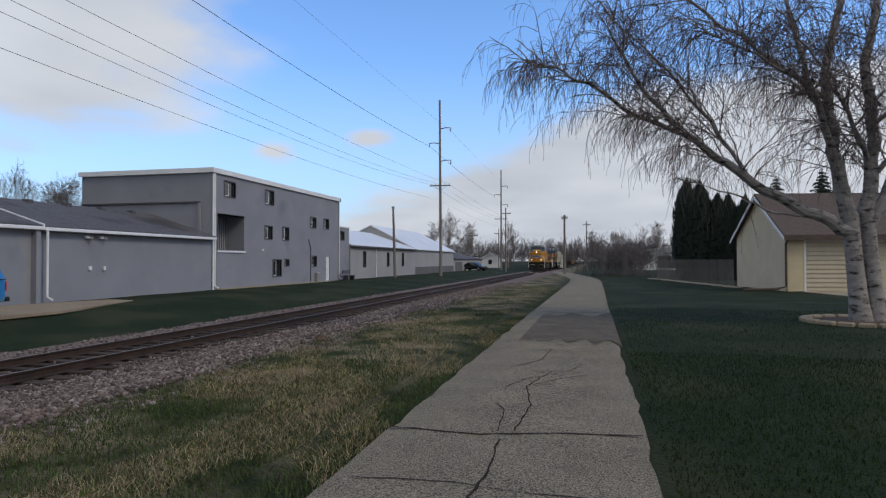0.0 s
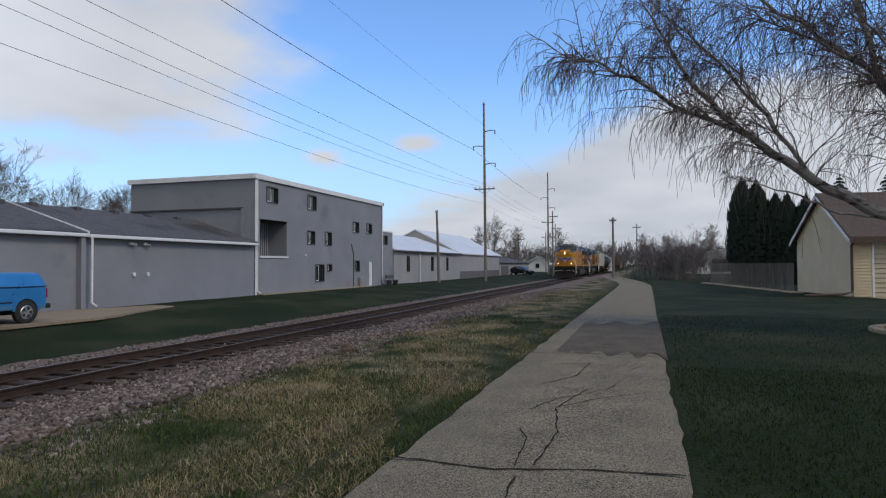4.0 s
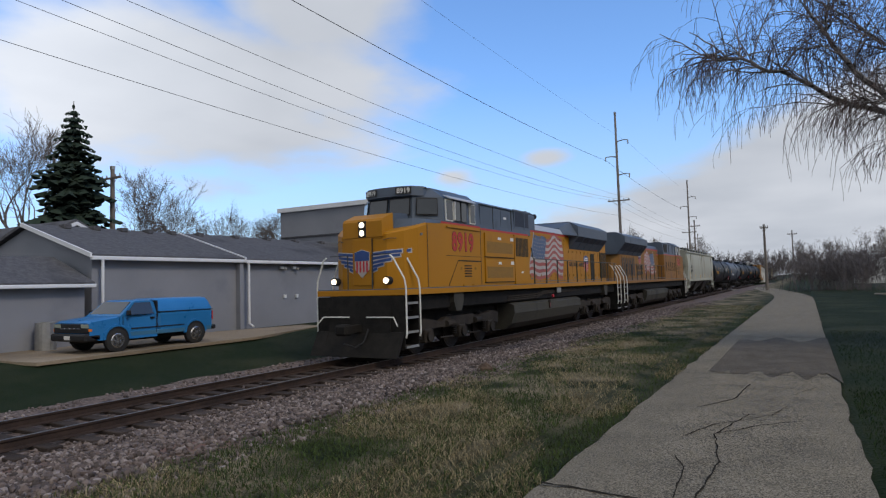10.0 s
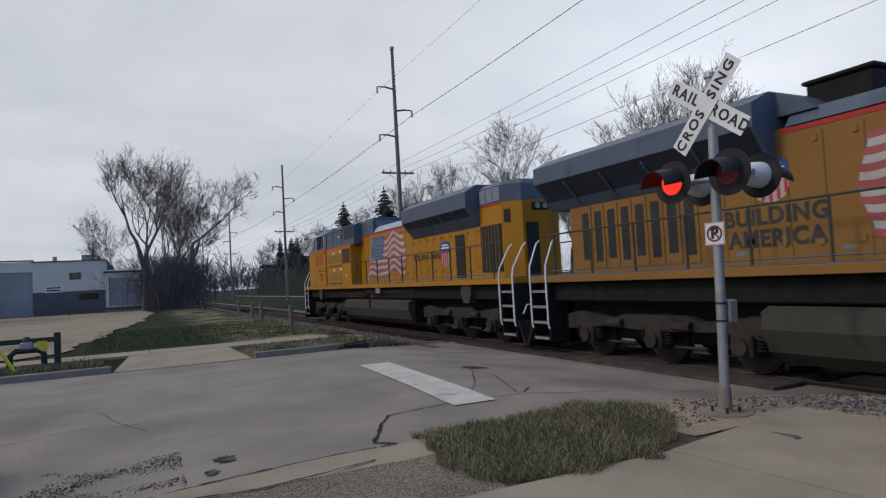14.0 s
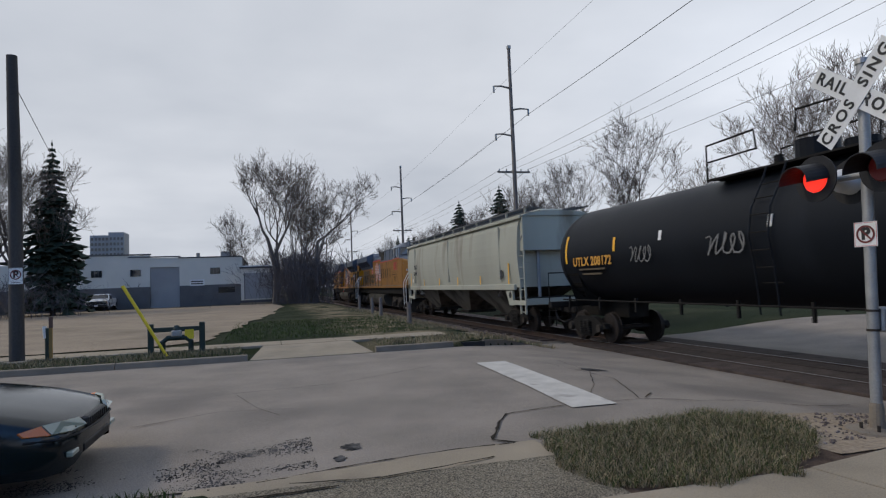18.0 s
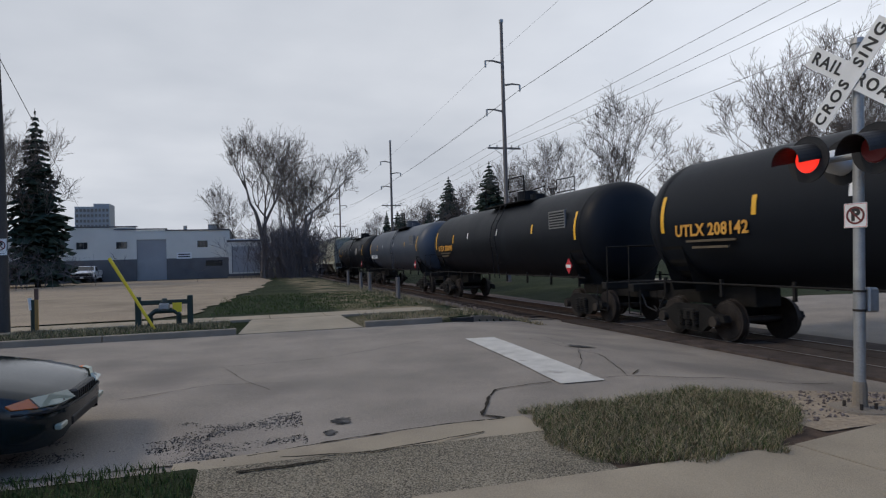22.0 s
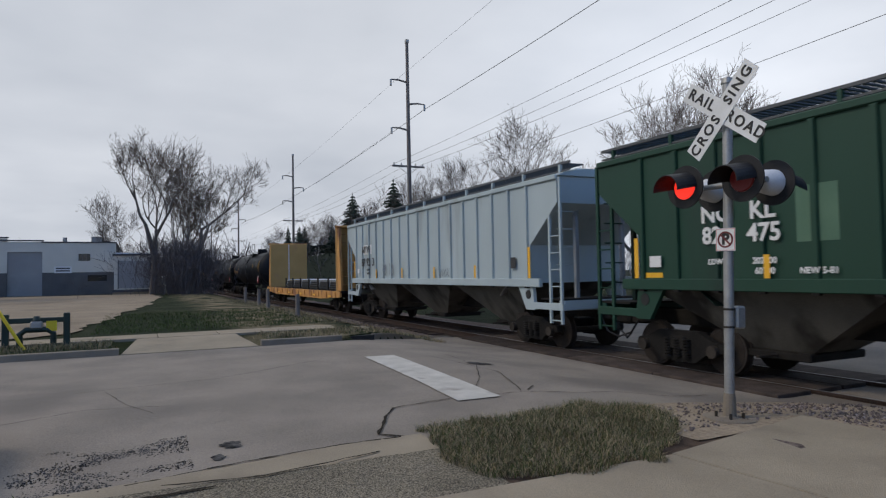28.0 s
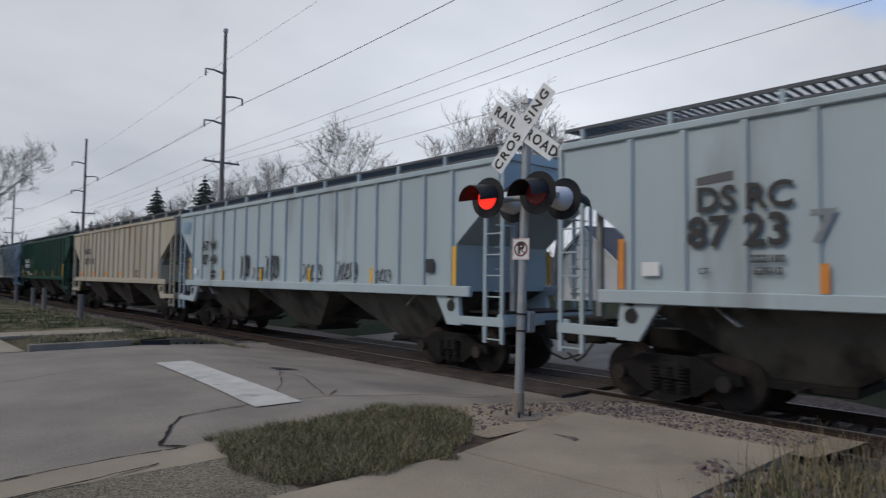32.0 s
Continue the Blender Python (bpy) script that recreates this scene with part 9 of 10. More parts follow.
part("pipe_hoop", Shape().tube([(-0.34, 0, 0), (-0.34, 0, 0.30), (-0.22, 0, 0.40), (0.22, 0, 0.40), (0.34, 0, 0.30), (0.34, 0, 0)], 0.07, 10), "pipe_dark", rk)
part("meter", Shape().box(-0.13, 0.13, -0.1, 0.1, 0.42, 0.60, 0.03), "galv", rk)
part("regulator", Shape().tube([(0, 0, 0.62), (0, 0, 0.72)], [0.10, 0.06], 10), "pipe_dark", rk)
part("tag", Shape().box(-0.42, -0.20, 0.05, 0.058, 0.36, 0.60), "marker_yellow", rk)
gy_ = thing("guy_marker", "leaning yellow plastic guy-wire guard", "guy marker", Matrix.Translation((2.3, -17.85, 0.13)))
part("guard", Shape().tube([(0, 0, 0), (0.98, 0, 1.78)], [0.036, 0.042], 10), "marker_yellow", gy_)

for i, (x, y, h) in enumerate(((-5.6, -25.4, 0.85), (-5.75, -32.5, 0.95), (-5.9, -36.0, 0.9), (-6.0, -41.5, 0.95))):
    pst = thing("fence_post", "weathered stub of a wooden fence post", "fence post", Matrix.Translation((x, y, land(x, y))), group="fence posts")
    part("post", Shape().tube([(0, 0, -0.2), (0.02, 0, h)], [0.10, 0.085], 10), "wood_pole", pst)

# blue bucket on the ties and a dark lump of stone
bk = thing("blue_bucket", "faded blue plastic bucket lying by the ties", "bucket", pose(-9.55, 3.55, -0.48, 0, 78, 20))
part("pail", Shape().tube([(0, 0, 0), (0, 0, 0.24)], [0.11, 0.13], 14), "blue_plastic", bk)
lump = thing("clod", "dark clod of earth on the ballast", "clod", Matrix.Translation((-5.6, 11.2, land(-5.6, 11.2))))
part("lump", Shape().tube([(0, 0, -0.02), (0.02, 0.02, 0.06), (0, 0, 0.15)], [0.15, 0.16, 0.05], 8), "mulch", lump)


# ---------------------------------------------------------------- vehicles
def car_body(profile, width, name, material, parent, tuck=0.12, waist=0.9):
    """A body drawn from its side outline (y, z), drawn in above the waist."""
    s = Shape()
    n = len(profile)
    for k, w in ((0, 0.90), (1, 1.0), (2, 1.0), (3, 0.90)):
        x = (-1, -0.86, 0.86, 1)[k] * width / 2
        for y, z in profile:
            t = tuck * max(0.0, (z - waist)) / 0.55
            xx = x - math.copysign(min(t, 0.28), x)
            s.v.append((xx, y * (1 if k in (1, 2) else 0.985), z - (0.03 if k in (0, 3) else 0)))
    for k in range(3):
        s.f += [(k * n + i, k * n + (i + 1) % n, (k + 1) * n + (i + 1) % n, (k + 1) * n + i) for i in range(n)]
    s.f += [tuple(range(n)), tuple(reversed(range(3 * n, 4 * n)))]
    return part(name, s, material, parent, smooth=True)


def road_wheel(parent, x, y, r, side):
    w = part("wheel", Shape().tube([(x - 0.10 * side, y, r), (x - 0.02 * side, y, r), (x + 0.09 * side, y, r), (x + 0.11 * side, y, r)], [r, r, r, r - 0.04], 24), "tyre", parent, smooth=True)
    part("rim", Shape().tube([(x + 0.10 * side, y, r), (x + 0.125 * side, y, r)], [r * 0.66, r * 0.58], 18), "chrome", w)
    for k in range(5):
        a = 2 * math.pi * k / 5
        part("rim_hole", Shape().disc((x + 0.125 * side, y + r * 0.38 * math.cos(a), r + r * 0.38 * math.sin(a)), (1, 0, 0), r * 0.13, 0.008, 8), "tyre", w)
    return w


def pickup(label, m, body_mat, low_mat, topper):
    """A pickup proportioned to fit the camera's view; y = 0 at the front bumper, the bed behind."""
    p = thing("pickup_truck", label, "pickup truck", m)
    W = 1.92
    hood = [(0.02, 0.60), (0.0, 0.98), (0.10, 1.03), (0.95, 1.13), (1.06, 1.14), (1.06, 0.45), (0.3, 0.45)]
    fb = car_body(hood, W, "front_body", body_mat, p)
    cab = [(1.04, 0.42), (1.04, 1.15), (1.55, 1.58), (1.72, 1.645), (2.28, 1.645), (2.37, 1.58), (2.42, 1.16), (2.42, 0.42)]
    c = car_body(cab, W, "cab", body_mat, p, 0.16, 1.1)
    bed = part("bed", Shape().box(-W / 2, W / 2, 2.45, 4.72, 0.50, 1.20, 0.06), body_mat, p)
    part("lower_panel", Shape().box(-W / 2 - 0.004, W / 2 + 0.004, 1.3, 4.66, 0.46, 0.62, 0.02), low_mat, p)
    if topper:
        ring = [(-0.94, 1.215), (0.94, 1.215), (0.86, 1.52), (0.74, 1.635), (0.45, 1.675), (-0.45, 1.675), (-0.74, 1.635), (-0.86, 1.52)]
        t, n = Shape(), 8
        for y, back in ((2.44, -0.10), (2.60, 0.0), (4.55, 0.0), (4.70, 0.42)):
            t.v += [(x, y - back * (z - 1.215), z - (0.03 if y in (2.44, 4.70) and z > 1.6 else 0)) for x, z in ring]
        t.f = [(j * n + i, j * n + (i + 1) % n, j * n + n + (i + 1) % n, j * n + n + i) for j in range(3) for i in range(n)] + [tuple(range(n)), tuple(reversed(range(3 * n, 4 * n)))]
        tp = part("bed_cap", t, body_mat, p, "blue bed cap", smooth=True)
        part("cap_line", Shape().box(-0.955, 0.955, 2.44, 4.72, 1.195, 1.222), "black_steel", tp)
        part("cap_gap", Shape().box(-0.90, 0.90, 2.405, 2.445, 0.60, 1.60), "black_steel", tp)
        part("cap_window", Shape().box(-0.62, 0.62, 4.60, 4.635, 1.30, 1.55), "glass", tp)
    for side in (-1, 1):
        g = Shape()
        g.v = [(0.965 * side, 1.22, 1.17), (0.965 * side, 2.24, 1.17), (0.82 * side, 2.19, 1.56), (0.82 * side, 1.62, 1.56)]
        g.v = [(x * 0.999, y, z) for x, y, z in g.v] + [(x + 0.012 * side, y, z) for x, y, z in g.v]
        g.f = [(0, 1, 2, 3), (7, 6, 5, 4), (0, 4, 5, 1), (1, 5, 6, 2), (2, 6, 7, 3), (3, 7, 4, 0)]
        part("side_window", g, "glass", c)
        for y in (1.12, 2.34):
            part("door_seam", Shape().box(0.958 * side - 0.008, 0.958 * side + 0.008, y, y + 0.014, 0.52, 1.16), "black_steel", c)
        part("door_handle", Shape().box(0.965 * side - 0.02, 0.965 * side + 0.02, 2.12, 2.27, 1.00, 1.06), "black_steel", c)
        part("mirror", Shape().box(1.03 * side - 0.09, 1.03 * side + 0.09, 1.24, 1.32, 1.16, 1.32, 0.02), "black_steel", c)
        part("side_moulding", Shape().box(0.965 * side - 0.012, 0.965 * side + 0.012, 1.42, 3.46, 0.70, 0.735), "black_steel", p)
        for y in (0.93, 3.95):
            arch = Shape()
            for k in range(13):
                q = math.pi * k / 12
                for r in (0.40, 0.475):
                    arch.v += [(0.90 * side, y + r * math.cos(q), 0.42 + r * math.sin(q)), (0.985 * side, y + r * math.cos(q), 0.42 + r * math.sin(q))]
            arch.f = [(4 * k + i, 4 * k + j, 4 * k + 4 + j, 4 * k + 4 + i) for k in range(12) for i, j in ((0, 1), (1, 3), (3, 2), (2, 0))]
            part("wheel_arch", arch, body_mat, p, smooth=True)
            part("wheel_well", Shape().tube([(0.84 * side, y, 0.42), (0.966 * side, y, 0.42)], 0.42, 22), "black_steel", p)
            road_wheel(p, 0.88 * side, y, 0.37, side)
        part("headlight", Shape().box(0.74 * side - 0.19, 0.74 * side + 0.19, -0.02, 0.06, 0.82, 0.94, 0.01), "lamp_off", p)
        part("tail_light", Shape().box(0.90 * side - 0.05, 0.90 * side + 0.05, 4.70, 4.74, 0.82, 1.14), "sign_red", p)
        part("turn_light", Shape().box(0.90 * side - 0.06, 0.90 * side + 0.06, -0.01, 0.10, 0.72, 0.80), "amber", p)
    ws = Shape()
    ws.v = [(-0.82, 1.12, 1.19), (0.82, 1.12, 1.19), (0.72, 1.56, 1.575), (-0.72, 1.56, 1.575)]
    ws.v += [(x, y - 0.02, z + 0.02) for x, y, z in ws.v]
    ws.f = [(0, 1, 2, 3), (7, 6, 5, 4), (0, 4, 5, 1), (1, 5, 6, 2), (2, 6, 7, 3), (3, 7, 4, 0)]
    part("windscreen", ws, "glass", c)
    gr = part("radiator_grille", Shape().box(-0.93, 0.93, -0.012, 0.05, 0.66, 0.95, 0.01), "black_steel", p)
    part("grille_bar", Shape().box(-0.54, 0.54, -0.025, 0.0, 0.79, 0.82), "chrome", gr)
    part("front_bumper", Shape().box(-0.96, 0.96, -0.13, 0.40, 0.40, 0.64, 0.05), "black_steel", p)
    part("rear_bumper", Shape().box(-0.93, 0.93, 4.70, 4.90, 0.46, 0.62, 0.03), "black_steel", p)
    part("number_plate", Shape().box(-0.15, 0.15, -0.145, -0.13, 0.46, 0.58), "sign_white", p)
    part("chassis", Shape().box(-0.6, 0.6, 0.3, 4.6, 0.30, 0.50), "underframe", p)
    return p


# the blue one is scaled to 0.89 to fit the camera's view
pickup("parked bright blue pickup truck with a blue bed cap", pose(-18.1, 10.4, 0.03) @ Matrix.Scale(0.89, 4), "truck_blue", "truck_blue_low", True)
pickup("parked white pickup truck at the warehouse", pose(15.6, -72.3, 0.17, 0, 0, 180) @ Matrix.Translation((0, -2.7, 0)), "car_white", "car_white", False)


def sedan(label, m, paint, door_paint=None):
    c = thing("sedan_car", label, "car", m)
    W = 1.78
    body = Shape()
    rings = [(0.00, 0.50, 0.34, 0.55), (0.03, 0.64, 0.28, 0.62), (0.10, 0.76, 0.24, 0.67), (0.24, 0.84, 0.22, 0.72), (0.50, 0.875, 0.22, 0.79), (0.9, 0.89, 0.22, 0.86), (1.25, 0.89, 0.22, 0.91),
             (2.4, 0.89, 0.22, 0.93), (3.6, 0.89, 0.24, 0.95), (4.35, 0.86, 0.28, 0.93), (4.6, 0.80, 0.34, 0.88), (4.70, 0.66, 0.42, 0.78)]
    for y, w, lo, hi in rings:
        half = [(0.90 * w, lo), (w, lo + 0.10), (w, lo + 0.5 * (hi - lo)), (0.985 * w, hi - 0.12), (0.93 * w, hi - 0.05), (0.80 * w, hi - 0.015), (0.45 * w, hi + 0.008)]
        body.v += [(-x, y, z) for x, z in half] + [(0, y, hi + 0.018)] + [(x, y, z) for x, z in reversed(half)]
    n = 15
    body.f = [(j * n + i, j * n + i + 1, j * n + n + i + 1, j * n + n + i) for j in range(len(rings) - 1) for i in range(n - 1)] + [tuple(range(n)), tuple(reversed(range((len(rings) - 1) * n, len(rings) * n)))]
    b = part("body", body, paint, c, smooth=True)
    car_body([(1.15, 0.86), (1.85, 1.34), (2.15, 1.42), (3.05, 1.42), (3.75, 1.05), (3.9, 0.86)], 1.70, "roof", paint, c, 0.22, 0.88)
    part("bumper_seam", Shape().tube([(-0.86, 0.34, 0.555), (-0.77, 0.10, 0.545), (-0.52, 0.0, 0.54), (0, -0.03, 0.535), (0.52, 0.0, 0.54), (0.77, 0.10, 0.545), (0.86, 0.34, 0.555)], 0.012, 5), "black_steel", b)
    for side in (-1, 1):
        g = Shape()
        g.v = [(0.872 * side, 1.42, 0.96), (0.872 * side, 3.55, 1.02), (0.70 * side, 3.0, 1.36), (0.70 * side, 2.0, 1.36)]
        g.v += [(x + 0.012 * side, y, z) for x, y, z in g.v]
        g.f = [(0, 1, 2, 3), (7, 6, 5, 4), (0, 4, 5, 1), (1, 5, 6, 2), (2, 6, 7, 3), (3, 7, 4, 0)]
        part("side_window", g, "glass", b)
        if door_paint:
            part("door_panel", Shape().box(0.885 * side - 0.012, 0.885 * side + 0.012, 1.5, 3.6, 0.36, 0.90), door_paint, b)
        for y in (0.92, 3.65):
            part("wheel_arch", Shape().tube([(0.85 * side, y, 0.33), (0.895 * side, y, 0.33)], 0.38, 20), "black_steel", c)
            road_wheel(c, 0.80 * side, y, 0.31, side)
        hl = Shape()
        hl.v = [(0.36 * side, 0.005, 0.575), (0.66 * side, 0.035, 0.585), (0.80 * side, 0.155, 0.590), (0.80 * side, 0.23, 0.675), (0.66 * side, 0.125, 0.672), (0.42 * side, 0.055, 0.655)]
        hl.v += [(x * 1.015, y - 0.025, z + 0.015) for x, y, z in hl.v]
        hl.f = [tuple(range(6)), tuple(reversed(range(6, 12)))] + [(i, (i + 1) % 6, (i + 1) % 6 + 6, i + 6) for i in range(6)]
        part("headlight", hl, "lamp_off", c, "clear headlight")
        al = Shape()
        al.v = [(0.80 * side, 0.155, 0.590), (0.865 * side, 0.34, 0.600), (0.872 * side, 0.38, 0.640), (0.80 * side, 0.23, 0.675)]
        al.v += [(x + 0.02 * side, y - 0.015, z + 0.012) for x, y, z in al.v]
        al.f = [(0, 1, 2, 3), (7, 6, 5, 4), (0, 4, 5, 1), (1, 5, 6, 2), (2, 6, 7, 3), (3, 7, 4, 0)]
        part("turn_light", al, "amber", c, "amber turn light")
        part("fog_lamp", Shape().box(0.62 * side - 0.09, 0.62 * side + 0.09, 0.0, 0.06, 0.37, 0.42, 0.01), "lamp_off", c)
        part("mirror", Shape().box(0.98 * side - 0.10, 0.98 * side + 0.10, 1.45, 1.55, 0.96, 1.08, 0.03), paint, c)
    ws = Shape()
    ws.v = [(-0.72, 1.20, 0.97), (0.72, 1.20, 0.97), (0.60, 1.86, 1.365), (-0.60, 1.86, 1.365)]
    ws.v += [(x, y - 0.012, z + 0.016) for x, y, z in ws.v]
    ws.f = [(0, 1, 2, 3), (7, 6, 5, 4), (0, 4, 5, 1), (1, 5, 6, 2), (2, 6, 7, 3), (3, 7, 4, 0)]
    part("windscreen", ws, "glass", b)
    gr = part("radiator_grille", Shape().box(-0.31, 0.31, -0.022, 0.06, 0.545, 0.645, 0.02), "sign_black", c)
    for k in range(9):
        part("grille_bar", Shape().box(-0.27 + k * 0.067, -0.264 + k * 0.067, -0.030, -0.02, 0.56, 0.63), "truck_grey", gr)
    part("air_intake", Shape().box(-0.42, 0.42, -0.012, 0.06, 0.34, 0.42, 0.01), "black_steel", c)
    return c


sedan("dark blue-black sedan waiting at the crossing", pose(1.60, -7.84, -0.075, 0, -1.2, -92), "car_dark")
sedan("black and white patrol car parked on the grass", pose(-19.2, 8.6, 0.05, 0, 0, 118), "car_dark", "car_white")
sedan("dark sedan parked by the houses", pose(-24.5, 7.4, 0.03, 0, 0, 110), "car_dark")
sedan("dark car parked far along the line", pose(-17.5, 103, 0.03, 0, 0, 70), "car_dark")
bar = thing("barrel", "dented pale metal barrel beside the lean-to", "barrel", Matrix.Translation((-20.3, 10.9, 0.02)))
part("drum", Shape().tube([(0, 0, 0), (0, 0, 0.3), (0, 0, 0.6), (0, 0, 0.86)], [0.29, 0.30, 0.29, 0.29], 18), "galv", bar)


# ---------------------------------------------------------------- trees
def branches(s, p, d, length, r, level, rng, spread=0.55, droop=0.0, lift=0.15, kids=(3, 5), shrink=0.68, twig=0.004, twigs=None):
    """Grows one limb and its side limbs into shapes: s for wood, twigs for the finest ones."""
    n = 4 if level > 1 else 3
    pts, radii = [p.copy()], [r]
    q = p.copy()
    for i in range(n):
        bend = Vector((rng.uniform(-1, 1), rng.uniform(-1, 1), rng.uniform(-1, 1))) * 0.22
        d = (d + bend + Vector((0, 0, lift if level > 1 else -droop))).normalized()
        q = q + d * (length / n)
        pts.append(q.copy())
        radii.append(max(r * (1 - 0.62 * (i + 1) / n), twig))
    target = s if (level > 1 or twigs is None) else twigs
    target.tube(pts, radii, 7 if r > 0.08 else (5 if level > 2 else 3), cap=False)
    if level == 0:
        return
    k = rng.randint(*kids)
    for j in range(k):
        t = rng.uniform(0.30, 1.0) if j else 1.0
        i = min(int(t * n), n - 1)
        base = pts[i].lerp(pts[i + 1], t * n - i) if t < 1 else pts[-1]
        axis = Vector((rng.uniform(-1, 1), rng.uniform(-1, 1), rng.uniform(-0.4, 1)))
        nd = (d + axis.normalized() * spread * rng.uniform(0.7, 1.5)).normalized()
        branches(s, base, nd, length * shrink * rng.uniform(0.75, 1.15), max(radii[i] * 0.62, twig), level - 1, rng, spread, droop, lift, kids, shrink, twig, twigs)


def bare_tree(seed, height, stems=1, levels=5, spread=0.55, kids=(3, 4)):
    rng = random.Random(seed)
    wood, fine = Shape(), Shape()
    for k in range(stems):
        a = rng.uniform(0, 6.28)
        tilt = 0.08 if stems == 1 else 0.28
        d = Vector((math.cos(a) * tilt, math.sin(a) * tilt, 1)).normalized()
        branches(wood, Vector((math.cos(a) * 0.15 * (stems > 1), math.sin(a) * 0.15 * (stems > 1), -0.2)), d, height * 0.36, height * 0.021 / (1 + 0.3 * (stems - 1)), levels, rng, spread, lift=0.09, kids=kids, twig=0.007, twigs=fine)
    return wood.mesh("trunk", fix=False), fine.mesh("twigs", fix=False)


forms = [bare_tree(1, 13, 1, 6, 0.72), bare_tree(2, 13, 2, 6, 0.75), bare_tree(3, 12, 3, 6, 0.62), bare_tree(4, 12, 1, 6, 0.85)]


def plant_bare(label, form, x, y, scale, turn, zs=1.0):
    t = thing("bare_tree", label, "tree", pose(x, y, land(x, y) if abs(x) < 30 else 0, 0, 0, turn) @ Matrix.Diagonal((scale, scale, scale * zs, 1)), group="bare trees")
    part("trunk", forms[form][0], "bark", t)
    part("crown", forms[form][1], "twig", t)
    return t


winter = "leafless grey-brown deciduous tree with fine twigs"
for form, x, y, sc, turn in ((3, -4.4, -66, 1.55, 40), (0, -1.3, -68, 1.55, 60), (2, -3.2, -71, 1.3, 200), (1, 0.6, -77, 0.9, 10), (1, 19.2, -60, 1.45, 10), (0, 20.6, -64, 1.5, 90), (3, 22.5, -61, 1.4, 35),
                             (1, -42, -61, 1.6, 15), (3, -42, -52, 1.4, 90), (1, -40, -45, 1.6, 160), (2, -42, -38, 1.55, 200), (0, -42, -33, 1.15, 280), (2, -42, -82, 1.6, 20),
                             (2, -44, 31.5, 0.95, 10), (1, -46, 39, 0.8, 90), (3, -50, 40, 0.95, 200), (0, -50, 47, 0.95, 45), (2, -52, 54, 0.9, 300), (0, -43, 22, 1.35, 130), (1, -47, 12, 1.45, 250), (3, -44, 9, 0.9, 20), (0, -52, 6, 0.85, 88),
                             (1, -30, 118, 0.95, 30), (3, -34, 126, 1.0, 190), (3, 20, -57, 1.0, 130), (2, 24, -54, 1.1, 280)):
    plant_bare(winter, form, x, y, sc, turn)
for i, (x, y, sc) in enumerate(((38, -190, 1.1), (26, -200, 1.0), (20, -205, 1.0), (52, -210, 1.1), (60, -220, 1.0), (5, -230, 1.2), (-14, -210, 1.1), (-60, -160, 1.3), (-70, -190, 1.3), (-48, -150, 1.1),
                                (15, 170, 1.0), (24, 180, 1.1), (8, 200, 1.1), (32, 165, 1.1), (0, 215, 1.0), (-10, 230, 1.1), (40, 150, 1.0), (-28, 210, 1.2), (-40, 200, 1.2), (-18, 240, 1.2), (20, 140, 0.8))):
    plant_bare(winter + " in the distance", i % 4, x, y, sc, i * 47)
for i, (x, y) in enumerate(((-33, -96), (-36, -108), (-44, -104), (-30, -120), (-37, -135), (-33, -150), (-46, -122), (-30, -172), (-36, -88), (-47, -62), (-50, -52), (-48, -42))):
    plant_bare(winter, (i + 2) % 4, x, y, 1.15 + 0.1 * (i % 3), i * 71)


def conifer(seed, height, width, layers=16):
    rng = random.Random(seed)
    trunk = Shape().tube([(0, 0, -0.2), (0, 0, height)], [height * 0.016, 0.02], 8)
    fol = Shape()
    for k in range(layers):
        t = k / (layers - 1)
        z = height * (0.10 + 0.88 * t)
        reach = (width * (1 - t) ** 0.78 * 0.5 + 0.10) * rng.uniform(0.72, 1.2)
        n = max(7, int(24 * (1 - t) + 7))
        for j in range(n):
            a = 2 * math.pi * (j + rng.random()) / n
            r = reach * rng.uniform(0.65, 1.15)
            ca, sa = math.cos(a), math.sin(a)
            dz = -r * rng.uniform(0.18, 0.42)
            segs = 4
            for q in range(segs):
                u0, u1 = q / segs, (q + 1.35) / segs
                w = r * 0.30 * (1 - u0 * 0.5) * rng.uniform(0.8, 1.3)
                z0, z1 = z + dz * u0 ** 1.4, z + dz * min(u1, 1) ** 1.4 - 0.05
                x0, y0, x1, y1 = ca * r * u0, sa * r * u0, ca * r * u1, sa * r * u1
                b = len(fol.v)
                tip = rng.uniform(-0.1, 0.15)
                fol.v += [(x0, y0, z0 + 0.06), (x1 * 0.85 - sa * w, y1 * 0.85 + ca * w, z1 - 0.10), (x1, y1, z1 + tip), (x1 * 0.85 + sa * w, y1 * 0.85 - ca * w, z1 - 0.10), (x0, y0, z0 - 0.25)]
                fol.f += [(b, b + 1, b + 2), (b, b + 2, b + 3), (b + 4, b + 2, b + 1), (b + 4, b + 3, b + 2)]
    return trunk.mesh("trunk", fix=False), fol.mesh("foliage", fix=False)


